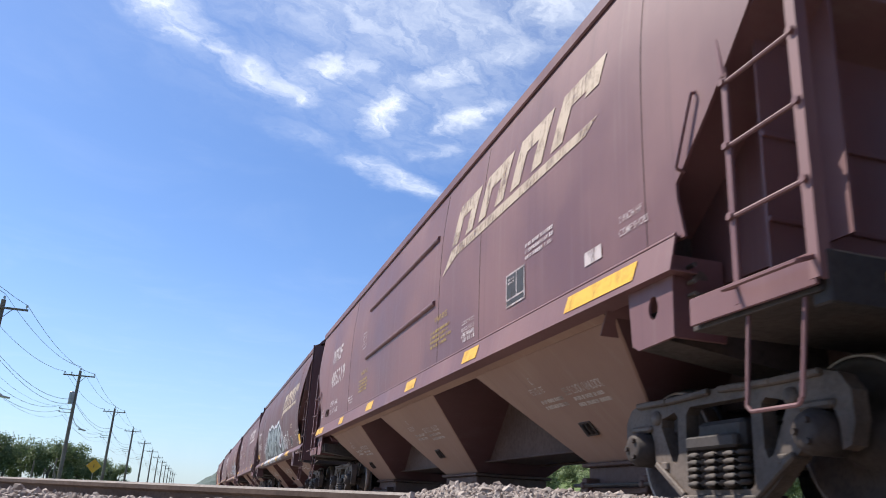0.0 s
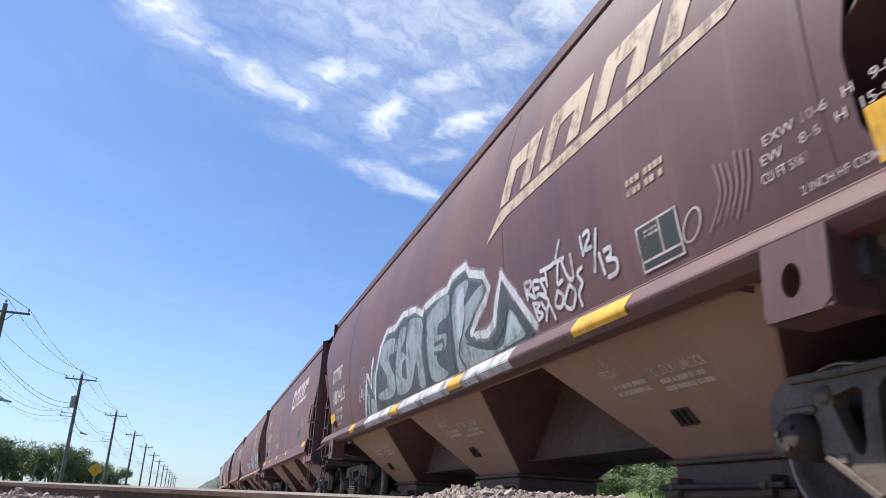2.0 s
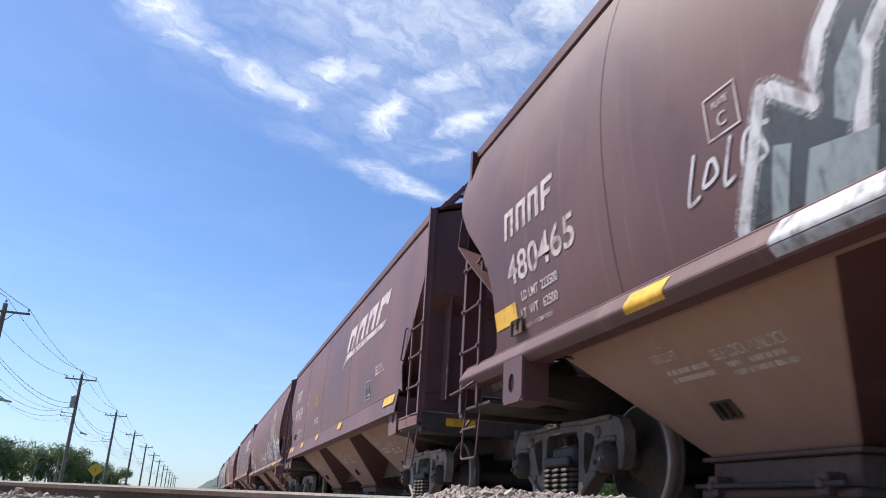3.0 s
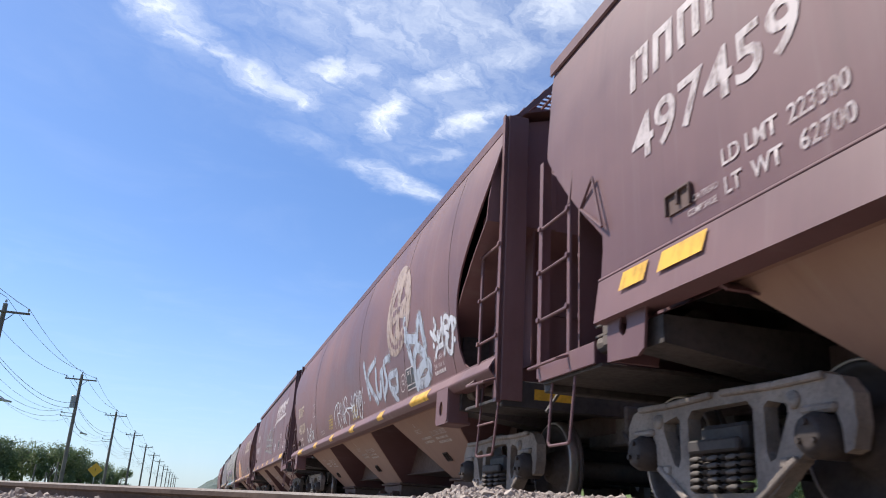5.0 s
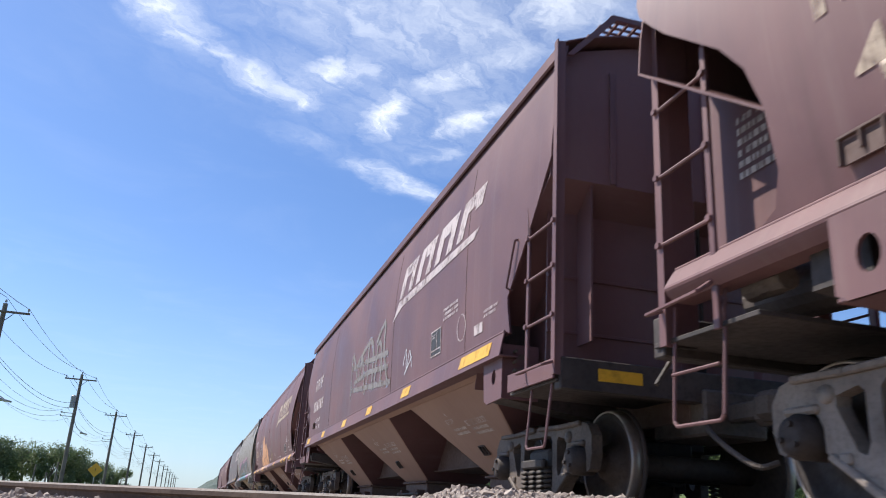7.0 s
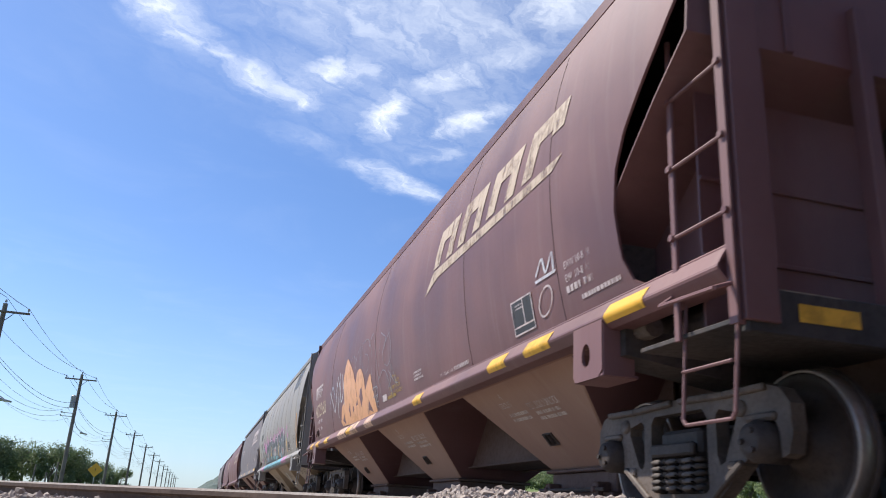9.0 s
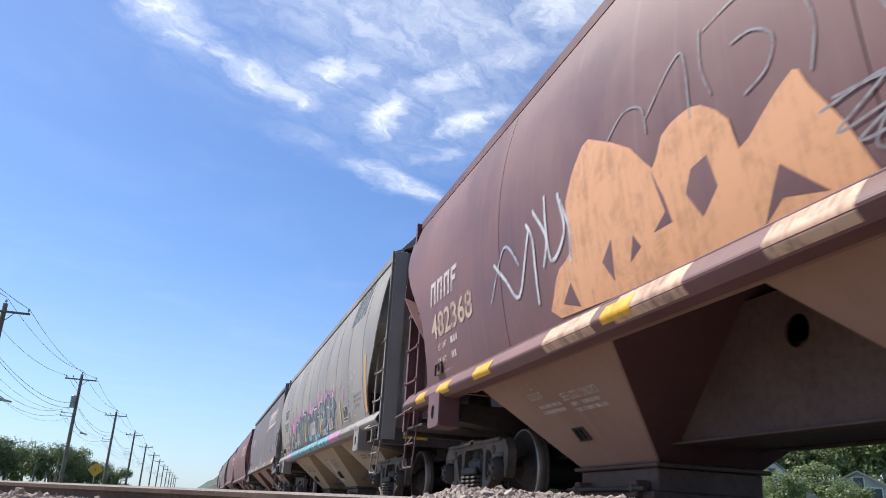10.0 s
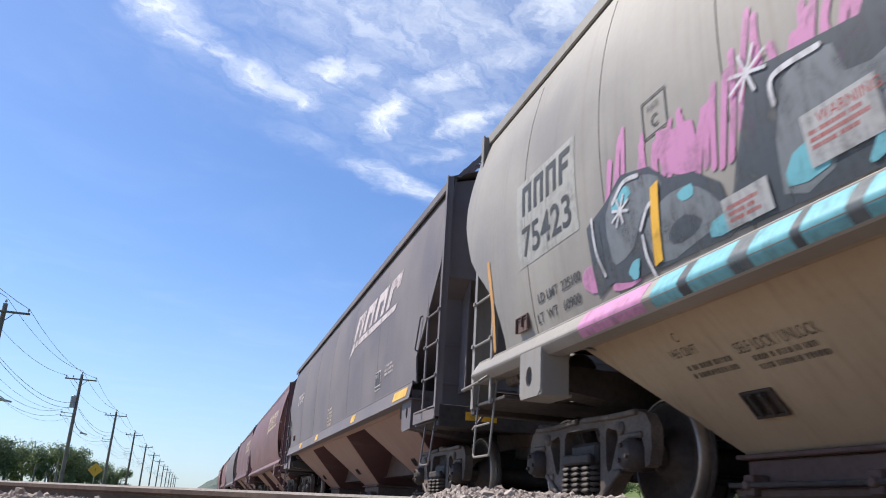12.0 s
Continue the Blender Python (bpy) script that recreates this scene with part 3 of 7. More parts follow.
def ladder_mesh(outer, top_out, low):
    """Outer stile of angle iron, at the camera's side."""
    bm = bmesh.new()
    x = -HALF - 0.03
    plate(bm, [(0.0, -0.035), (0.0, 0.035), (0.012, 0.035), (0.012, 0.0), (0.09, 0.0), (0.09, -0.012), (0.012, -0.012), (0.012, -0.035)], (), top_out - low,
          lambda u, v, w: (x - 0.012 + u, outer + v, low + w))
    return bm


def stile_mesh(inner, top_in, low, bend):
    """Inner stile, bent over to the side sheet."""
    bm = bmesh.new()
    x = -HALF - 0.03
    box(bm, (x - 0.012, inner - 0.025, low), (x + 0.012, inner + 0.025, top_in), 0.004)
    pipe(bm, [(x, inner, top_in - 0.02), (x + 0.01, inner + bend, top_in + 0.26)], 0.02)
    return bm


def rung_mesh(width):
    """A round rung with its bolt heads, along y."""
    bm = bmesh.new()
    x = -HALF - 0.035
    rod(bm, (x, -width / 2, 0), (x, width / 2, 0), 0.014, 8)
    for y in (-width / 2, width / 2):
        rod(bm, (x - 0.03, y, 0), (x + 0.01, y, 0), 0.024, 6)
    return bm


def add_ladder(car, near, paint, outer, inner, top_out, top_in, low, rungs, bend):
    bm, stile = ladder_mesh(outer, top_out, low), stile_mesh(inner, top_in, low, bend)
    ladder = part("ladder", bm if near else mirror_x(bm), paint, car)
    part("stile", stile if near else mirror_x(stile), paint, ladder)
    width = abs(inner - outer)
    for z in rungs:
        part("rung", shared("rung %.2f %s" % (width, paint.name), lambda: rung_mesh(width), paint), None, ladder,
             at=pose(0, (outer + inner) / 2, z, 0, 0, 0 if near else 180))


def stirrup_mesh(outer, inner, top, low, rungs):
    """Bent bar step that hangs below the end of the car."""
    bm = bmesh.new()
    x = -HALF - 0.02
    d = 0.03 if inner > outer else -0.03
    pipe(bm, [(x + 0.05, outer, top), (x, outer + d, low + 0.03), (x, outer + 2 * d, low), (x, inner - d, low), (x, inner, low + 0.03), (x + 0.05, inner, top)], 0.0115, 8)
    for z in rungs:
        rod(bm, (x, outer + d, z), (x, inner - d * 0.5, z), 0.011, 8)
    return bm


def coupler_mesh(reach):
    """Knuckle coupler on its shank, with the draft pocket and the hanging air hose."""
    bm = bmesh.new()
    box(bm, (-0.30, -0.7, 0.68), (0.30, 0.10, 1.06), 0.02)
    box(bm, (-0.085, 0.0, 0.80), (0.085, reach - 0.25, 0.95), 0.02)
    box(bm, (-0.17, reach - 0.32, 0.74), (0.10, reach - 0.05, 1.01), 0.05)
    box(bm, (0.02, reach - 0.18, 0.76), (0.19, reach + 0.06, 0.99), 0.05)
    hose = smooth_line([(0.30, 0.05, 0.80), (0.33, 0.3, 0.62), (0.25, reach - 0.1, 0.42), (0.12, reach, 0.45)], 5)
    pipe(bm, hose, 0.024, 7)
    pipe(bm, [(-0.25, 0.12, 1.0), (-0.9, 0.14, 1.02), (-1.4, 0.14, 0.98), (-1.52, 0.14, 0.80)], 0.016, 6)
    return bm


def end_post_mesh(z_foot):
    """One upright post at the end of the car, y outwards."""
    bm = bmesh.new()
    box(bm, (-0.05, -0.17, z_foot), (0.05, -0.05, 3.3), 0.01)
    return bm


def shear_plate_mesh():
    """Upright plate along the car under the slope sheet."""
    bm = bmesh.new()
    plate(bm, [(-0.14, 1.40), (-0.14, 2.83), (-1.95, 1.50), (-1.95, 1.40)], (), 0.02, lambda u, v, w: (w - 0.01, u, v))
    return bm


def bulkhead_mesh(back):
    """Upright sheet that closes the space under the slope sheet."""
    bm = bmesh.new()
    top = 2.85 - (back - 0.13) * 1.6 / 2.17
    box(bm, (-1.5, -back - 0.01, 1.02), (1.5, -back + 0.01, top))
    for z in (1.5, 2.0):
        box(bm, (-1.5, -back + 0.01, z), (1.5, -back + 0.03, z + 0.03), 0.004)
    return bm


def slope_sheet_mesh(kind):
    """End panel under the roof and the sheet that slopes in from it down to the first bay, y outwards from the roof corner."""
    bm = bmesh.new()
    rows = []
    for y, z in [(-0.13, EAVE), (-0.13, 3.7), (-0.13, 3.4), (-0.13, 3.1), (-0.13, 2.85)] + [(-0.13 - 2.17 * k / 6, 2.85 - 1.6 * k / 6) for k in range(1, 7)]:
        w = (side_x(max(z, 1.45)) - 0.022) if z > 1.4 else 1.5
        lift = (0.0, 0.22, 0.29, 0.22, 0.0) if z == EAVE else (0.0,) * 5
        rows.append([bm.verts.new((w * t, y, z + up)) for t, up in zip((-1, -0.5, 0, 0.5, 1), lift)])
    for a, b in zip(rows, rows[1:]):
        for i in range(4):
            bm.faces.new((a[i], a[i + 1], b[i + 1], b[i]))
    bmesh.ops.recalc_face_normals(bm, faces=bm.faces[:])
    bmesh.ops.solidify(bm, geom=bm.faces[:], thickness=0.015)
    return bm


def end_rib_mesh():
    bm = bmesh.new()
    box(bm, (-0.03, -0.13, 2.85), (0.03, -0.095, EAVE), 0.004)
    return bm


def web_mesh(truck_back):
    """Plates that carry the body over the bolster: one across the car, one along its middle."""
    bm = bmesh.new()
    y = -truck_back
    top = 2.85 - (truck_back - 0.13) * 1.6 / 2.17
    plate(bm, [(-1.52, 1.40), (1.52, 1.40), (1.52, top), (-1.52, top)], (), 0.02, lambda u, v, w: (u, y + w, v))
    plate(bm, [(-0.3, 1.15), (-2.3, 1.15), (-2.3, 1.24), (-0.3, 2.70)], (), 0.02, lambda u, v, w: (-0.01 + w, u, v))
    return bm


def brake_gear_mesh():
    """Valve, reservoir pipes and lever crowded on the end platform."""
    bm = bmesh.new()
    rod(bm, (-1.42, 0.05, 1.22), (-1.42, 0.35, 1.22), 0.07, 12)
    rod(bm, (-1.42, 0.1, 1.38), (-1.42, 0.3, 1.40), 0.055, 12)
    box(bm, (-1.5, 0.12, 1.16), (-1.34, 0.26, 1.46), 0.03)
    for z in (1.26, 1.34, 1.44):
        rod(bm, (-1.52, 0.0, z), (-1.45, 0.42, z + 0.03), 0.016, 6)
    rod(bm, (-0.9, -0.1, 1.3), (-0.9, 0.9, 1.35), 0.16, 16)
    return bm


def underframe_mesh(length):
    """Centre sill with the two body bolsters and brake pipe."""
    bm = bmesh.new()
    box(bm, (-0.31, -length / 2 + 0.1, 0.80), (0.31, length / 2 - 0.1, 1.16), 0.015)
    box(bm, (-0.33, -length / 2 + 2.5, 0.62), (0.33, length / 2 - 2.5, 1.24), 0.02)
    rod(bm, (0.5, -length / 2 + 0.3, 0.95), (0.5, length / 2 - 0.3, 0.95), 0.025, 6)
    return bm


def bolster_mesh():
    bm = bmesh.new()
    pts = [(-1.56, 1.22), (-1.56, 1.04), (-0.6, 0.92), (0.6, 0.92), (1.56, 1.04), (1.56, 1.22)]
    plate(bm, pts, (), 0.36, lambda u, v, w: (u, -0.18 + w, v))
    return bm


def jack_plate_mesh():
    """Bracket plate with a hauling hole, bent under the sill at the bolster."""
    bm = bmesh.new()
    hole = [(0.02 + 0.065 * math.cos(a), 1.16 + 0.085 * math.sin(a)) for a in (2 * math.pi * i / 14 for i in range(14))]
    plate(bm, [(-0.22, 1.385), (0.22, 1.385), (0.22, 1.02), (0.16, 0.985), (-0.16, 0.985), (-0.22, 1.03)], [hole], 0.022, lambda u, v, w: (-HALF - 0.10 + w, u, v))
    box(bm, (-HALF - 0.095, -0.22, 0.985), (-HALF + 0.18, 0.22, 1.01), 0.006)
    box(bm, (-HALF - 0.09, -0.225, 0.99), (-HALF + 0.15, -0.20, 1.38), 0.004)
    return bm


def corner_plate_mesh():
    """Bent end plate under the short sill, with rounded corner."""
    bm = bmesh.new()
    plate(bm, [(-0.02, 1.52), (0.62, 1.52), (0.50, 1.36), (0.46, 1.02), (0.38, 0.98), (-0.02, 1.0)], [[(0.20 + 0.055 * math.cos(a), 1.22 + 0.075 * math.sin(a)) for a in (2 * math.pi * i / 14 for i in range(14))]], 0.02, lambda u, v, w: (-HALF - 0.03 + w, -u, v))
    box(bm, (-HALF - 0.02, -0.02, 1.0), (-HALF + 0.35, 0.0, 1.52), 0.004)
    return bm


def sill_face(z, low, high):
    """How far the sill's face stands out at height z: a rounded bulb on the long sill, a flat web on the short one."""
    if high > 1.5:
        return 0.050 + 0.045 * min(max((high - z) / (high - low), 0), 1)
    t = min(max((high - z) / (high - low), 0), 1)
    return 0.018 + 0.085 * min(t / 0.60, 1) ** 0.85 if t < 0.66 else 0.103 - 0.070 * ((t - 0.66) / 0.34) ** 1.4


def sill_mesh(length, low, high):
    """Rolled side sill, one bent strip, with its lip on top."""
    bm = bmesh.new()
    x = -HALF
    zs = [high - (high - low) * k / 14 for k in range(15)]
    ring = [(x + 0.03, high)] + [(x - sill_face(z, low, high), z) for z in zs] + [(x + 0.10, low), (x + 0.10, low + 0.014)]
    ring += [(x - sill_face(z, low, high) + 0.014, z + (0.012 if k == 14 else -0.010 if k == 0 else 0)) for k, z in reversed(list(enumerate(zs)))] + [(x + 0.03, high - 0.012)]
    ends = [[bm.verts.new((u, y, v)) for u, v in ring] for y in (-length / 2, length / 2)]
    for k in range(len(ring)):
        m = (k + 1) % len(ring)
        bm.faces.new((ends[0][k], ends[0][m], ends[1][m], ends[1][k]))
    for one in ends:
        bm.faces.new(one)
    bmesh.ops.recalc_face_normals(bm, faces=bm.faces[:])
    edge = x - sill_face(high, low, high) + 0.006
    rod(bm, (edge, -length / 2, high), (edge, length / 2, high), 0.013, 10)
    return bm


def web_plate_mesh(length, gaps):
    """Deep web of the centre sill between the trucks, with a round hole between the bays and a flange at its foot."""
    bm = bmesh.new()
    holes = [[(y + 0.12 * math.cos(a), 1.29 + 0.12 * math.sin(a)) for a in (2 * math.pi * i / 16 for i in range(16))] for y in gaps]
    end = length / 2 - 2.5
    plate(bm, [(-end, 0.62), (end, 0.62), (end, 1.62), (-end, 1.62)], holes, 0.02, lambda u, v, w: (-0.40 + w, u, v))
    box(bm, (-0.46, -end, 0.605), (-0.36, end, 0.622), 0.003)
    return bm


SILLS = {"curved": (1.22, 1.43), "short": (1.38, 1.61)}


def railcar(label, kind, length, paint, hopper_paint, bays=3, full=True, cast=None, sill_at=None):
    """A covered hopper car. kind 'curved' has a sill to the very ends; 'short' has end platforms."""
    car = tagged(new("hopper_car"), label, "railcar", "cars of the freight train")
    car["kind_of_side"] = kind
    facing(car)
    half = length / 2
    curved = kind == "curved"
    low, high = sill_at or SILLS[kind]
    side = lambda: side_sheet(length, "round" if paint is GREY else kind, high - 0.02)
    part("body_side", side(), paint, car)
    part("body_side", mirror_x(side()), paint, car)
    part("roof", roof_mesh(length), paint, car)
    sill = length - 0.28 if curved else length - 2.1
    shift = pose(0, -0.14, 0) if curved else pose(0, 0, 0)
    part("side_sill", sill_mesh(sill, low, high), paint, car, at=shift)
    part("side_sill", mirror_x(sill_mesh(sill, low, high)), paint, car, at=shift)
    part("underframe", underframe_mesh(length), UNDER, car)
    for end in (1, -1):
        turn = 0 if end > 0 else 180
        at = pose(0, end * half, 0, 0, 0, turn)
        part("end_sheet", slope_sheet_mesh(kind), paint, car, at=at)
        for x in (-1.0, 0.0, 1.0):
            part("end_rib", shared("end_rib " + paint.name, end_rib_mesh, paint), None, car, at=at @ pose(x, 0, 0))
        part("bolster_web", shared("bolster_web %s" % kind, lambda: web_mesh(1.42 if curved else 1.55), GREASE), None, car, at=at)
        for x in (-0.45, 0.45):
            part("end_post", shared("end_post " + paint.name, lambda: end_post_mesh(1.0), paint), None, car, at=at @ pose(x, 0, 0))
        if not curved or end < 0:
            part("bulkhead", shared("bulkhead " + paint.name, lambda: bulkhead_mesh(0.42), paint), None, car, at=at)
        for x in (-1.2, 1.2):
            part("shear_plate", shared("shear_plate " + paint.name, shear_plate_mesh, paint), None, car, at=at @ pose(x, 0, 0))
        part("roof_walkway", shared("roof_walkway " + paint.name, lambda: grating_mesh(2.1, 0.62, EAVE + 0.56), paint), None, car, "open steel grating on the roof", pose(0, end * (half - 0.30), 0, 0, 0, turn))
        part("coupler", shared("coupler", lambda: coupler_mesh(0.72), CAST), None, car, at=at)
        truck_y = end * (half - ((1.50 if end > 0 else 1.42) if curved else 1.55))
        add_truck(car, truck_y, cast or CAST)
        part("body_bolster", shared("body_bolster", bolster_mesh, GREASE), None, car, at=pose(0, truck_y, 0))
        for near in (True, False):
            def local(maker):
                bm = maker()
                return bm if near else mirror_x(bm)
            o, i = (end * (half - (0.15 if end > 0 else -0.03)), end * (half - (0.68 if end > 0 else 0.50))) if curved else (end * (half + 0.04), end * (half - 0.52))
            if curved:
                add_ladder(car, near, paint, o, i, EAVE, 2.76, 0.98, (1.62, 2.08, 2.56), end * -0.02)
                part("step", local(lambda: stirrup_mesh(o - end * 0.03, i, 1.22, 0.50, (0.80,))), paint, car)
                part("jack_plate", local(lambda: bmesh_at(jack_plate_mesh(), Matrix.Translation((0, truck_y - end * (0.32 if end > 0 else 0.12), -0.09)))), paint, car)
                post = bmesh.new()
                box(post, (-HALF + 0.0, min(o, o + end * 0.05), 1.0), (-HALF + 0.22, max(o, o + end * 0.05), EAVE), 0.006)
                part("corner_post", local(lambda: post), paint, car)
                grab = bmesh.new()
                pipe(grab, [(-HALF - 0.04, i, 1.26), (-HALF - 0.15, i, 1.18), (-HALF - 0.15, o, 1.16), (-HALF - 0.04, o, 1.20)], 0.014)
                part("grab_iron", local(lambda: grab), paint, car)
            else:
                add_ladder(car, near, paint, o, i, 3.0 if end > 0 else EAVE, 2.42, 1.05, (1.54, 1.96, 2.36), end * -0.05)
                part("step", local(lambda: stirrup_mesh(o - end * 0.14, i, 1.08, 0.50, ())), paint, car)
                part("end_bracket", local(lambda: bmesh_at(corner_plate_mesh(), Matrix.Translation((0, end * (half - 1.15), 0)) @ Matrix.Diagonal((1, end, 1, 1)))), paint, car)
                beam = bmesh.new()
                box(beam, (-HALF - 0.04, min(o, end * (half - 0.95)), 1.02), (-HALF - 0.02, max(o, end * (half - 0.95)), 1.18), 0.004)
                pipe(beam, [(-HALF - 0.02, o, 1.16), (-HALF - 0.13, o, 1.12), (-HALF - 0.13, i, 1.12), (-HALF - 0.02, i, 1.16)], 0.014)
                part("end_beam", local(lambda: beam), paint, car)
        deck = bmesh.new()
        box(deck, (-1.6, end * half - (0.98 if end > 0 else 0.02), 1.0), (1.6, end * half + (0.02 if end > 0 else 0.98), 1.03), 0.004)
        box(deck, (-1.58, end * half - 0.06, 0.94), (1.58, end * half + 0.06, 1.2), 0.01)
        part("end_platform", deck, GREASE, car)
        for x in (-1.05, 0.8):
            mark = bmesh.new()
            y0 = end * (half + 0.06)
            box(mark, (x - 0.2, min(y0, y0 + end * 0.005), 1.03), (x + 0.2, max(y0, y0 + end * 0.005), 1.13))
            part("end_reflector", mark, YELLOW, car, "worn yellow reflective strip")
        if full:
            part("brake_gear", shared("brake_gear", brake_gear_mesh, CAST), None, car, at=pose(0, end * (half - 1.05), 0, 0, 0, 0 if end < 0 else 0))
    span = 2.95 if curved and length > 17 else 3.10
    pitch = half - (4.0 if curved and length > 17 else 3.7)
    gaps = [(k - (bays - 2) / 2) * pitch * 2 / (bays - 1) for k in range(bays - 1)]
    rise = -0.205 if curved else 0.065
    part("centre_web", web_plate_mesh(length, gaps), UNDER, car)
    part("centre_web", mirror_x(web_plate_mesh(length, gaps)), UNDER, car)
    part("card_holder", shared("card_holder " + kind, lambda: card_holder_mesh(rise), UNDER), None, car, at=pose(0, half - ((1.52 if paint is GREY else 1.80) if curved else 2.06), rise))
    for end in (1, -1):
        if not curved:
            bar = edge_bar_mesh(end < 0)
            part("grab_bar", bmesh_at(bar, Matrix.Translation((0, end * half, 0)) @ Matrix.Diagonal((1, end, 1, 1))), paint, car)
    wide, z_top = hopper_top(low)
    for s in (-1, 1):
        shelf = bmesh.new()
        x0, x1 = s * (wide - 0.02), s * (HALF - 0.01)
        ring = [(x0, z_top), (x1, low + 0.03), (x1, low + 0.05), (x0, z_top + 0.02)]
        ends = [[shelf.verts.new((u, y, v)) for u, v in ring] for y in (-half + 2.2, half - 2.2)]
        for k in range(4):
            shelf.faces.new((ends[0][k], ends[0][(k + 1) % 4], ends[1][(k + 1) % 4], ends[1][k]))
        for one in ends:
            shelf.faces.new(one)
        bmesh.ops.recalc_face_normals(shelf, faces=shelf.faces[:])
        part("soffit", shelf, hopper_paint, car)
    for k in range(bays):
        y = (k - (bays - 1) / 2) * pitch * 2 / (bays - 1)
        # red bays: end slopes lack the dust, and their shade is put into the maroon
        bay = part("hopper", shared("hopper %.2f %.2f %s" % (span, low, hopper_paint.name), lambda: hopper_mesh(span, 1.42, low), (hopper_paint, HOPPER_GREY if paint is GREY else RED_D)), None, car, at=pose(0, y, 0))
        part("outlet_gate", shared("outlet_gate", lambda: outlet_mesh(1.42), UNDER), None, bay)
        part("gate_bar", shared("gate_bar", lambda: gate_bar_mesh(1.42), GREASE), None, bay)
        for s in (-1, 1):
            z = 0.74
            part("vibrator_bracket", shared("vibrator_bracket", bracket_mesh, WHEEL), None, bay,
                 at=Matrix.Translation((s * (slope_x(z, low) + 0.005), 0.12, z)) @ Matrix.Rotation(0 if s < 0 else math.pi, 4, "Z") @ Matrix.Rotation(radians(-42), 4, "Y") @ Matrix.Scale(0.85 if paint is GREY else 0.62, 4))
    return car


def bmesh_at(bm, m):
    bmesh.ops.transform(bm, matrix=m, verts=bm.verts[:])
    if m.determinant() < 0:
        bmesh.ops.reverse_faces(bm, faces=bm.faces[:])
    return bm

# ---- the train: near roof corner at the clip's start, length between roof corners ----
CARS = []


def add_car(near, length, kind, paint, hopper_paint, label, full=True, cast=None, sill_at=None, eave=4.0):
    global EAVE
    EAVE = eave
    car = railcar(label, kind, length, paint, hopper_paint, full=full, cast=cast, sill_at=sill_at)
    EAVE = 4.0
    CARS.append((car, near + length / 2 - 0.06))
    return car


car_0 = add_car(-15.9, 17.3, "curved", RED_A, HOPPER_RED, "brown-red steel covered hopper railcar")
car_1 = add_car(2.9, 16.95, "short", RED_B, HOPPER_RED, "faded red covered hopper with a welded side patch")
car_2 = add_car(21.6, 17.0, "curved", RED_D, HOPPER_RED, "brown-red covered hopper with silver bubble graffiti", eave=4.06)
car_3 = add_car(40.3, 16.2, "short", RED_C, HOPPER_RED, "dark red covered hopper with white stencils", cast=DUSTY_SUNLIT, sill_at=(1.28, 1.60))
car_4 = add_car(57.6, 17.4, "curved", RED_A, HOPPER_RED, "brown-red covered hopper with a round emblem and pale tags", cast=DUSTY_SUNLIT)
car_5 = add_car(76.5, 16.4, "short", RED_C, HOPPER_RED, "dark red covered hopper with a slanted white logo", eave=4.12)
car_6 = add_car(94.4, 17.4, "curved", RED_A, HOPPER_RED, "brown-red covered hopper with orange graffiti")
car_7 = add_car(113.3, 15.8, "curved", GREY, HOPPER_GREY, "light grey covered hopper with colourful graffiti", eave=4.07)
car_8 = add_car(130.4, 17.3, "short", SMOKE, HOPPER_RED, "weathered grey-brown covered hopper with a white logo", eave=4.16)
start = 130.4 + 17.3 + 1.4
rng = random.Random(4)
for paint, kind, text in ((RED_A, "curved", "brown-red covered hopper railcar far down the train"), (RED_C, "short", "dark red covered hopper far down the train"),
                          (SMOKE, "curved", "weathered grey covered hopper far down the train"), (RED_B, "short", "faded red covered hopper far down the train"),
                          (RED_A, "curved", "brown-red covered hopper railcar far down the train"), (GREY, "curved", "light grey covered hopper far down the train"),
                          (RED_C, "short", "dark red covered hopper far down the train"), (RED_A, "curved", "brown-red covered hopper railcar far down the train"),
                          (SMOKE, "short", "weathered grey covered hopper far down the train")):
    size = 17.3 if kind == "curved" else 16.4
    add_car(start, size, kind, paint, HOPPER_GREY if paint is GREY else HOPPER_RED, text, False)
    start += size + 1.4

# ---- lettering, reflectors and graffiti on the sides that face the camera ----
NEAR_X = 2.59           # distance from the eye's line at which the markings were plotted


def shrink(z):
    """Where a marking plotted at height z meets the bulging side: its scale and its height."""
    h = z
    for _ in range(5):
        k = (TRACK_X - side_x(h)) / NEAR_X
        h = (z + 0.05) * k - 0.05
    return k, h


def settle(y, z, about=None):
    """The place on the side of a marking plotted at (y, z); about is the middle of the thing it belongs to."""
    k, h = shrink(z)
    if about is None:
        return y - (1 - k) * 6.5, h
    k, _ = shrink(about[1])
    return about[0] + (y - about[0]) * k - (1 - k) * 6.5, h


def wall_point(y, z, lift):
    return Vector((-(side_x(z) + lift), y, z))


def lay(bm, lift, about=None, true=False):
    """Lays a flat shape, drawn in (y, z), on the bulging side, cut at the strips' edges so that it follows them."""
    for v in bm.verts if not true else ():
        v.co = Vector((*settle(v.co.x, v.co.y, about), 0))
    low, high = min(v.co.y for v in bm.verts), max(v.co.y for v in bm.verts)
    for k in range(math.ceil(low / STEP + 0.01), math.ceil(high / STEP - 0.01)):
        bmesh.ops.bisect_plane(bm, geom=bm.verts[:] + bm.edges[:] + bm.faces[:], plane_co=(0, k * STEP, 0), plane_no=(0, 1, 0), dist=1e-5)
    for v in bm.verts:
        v.co = wall_point(v.co.x, v.co.y, lift)
    bm.normal_update()
    for f in bm.faces:
        if f.normal.x > 0:
            f.normal_flip()
    return bm


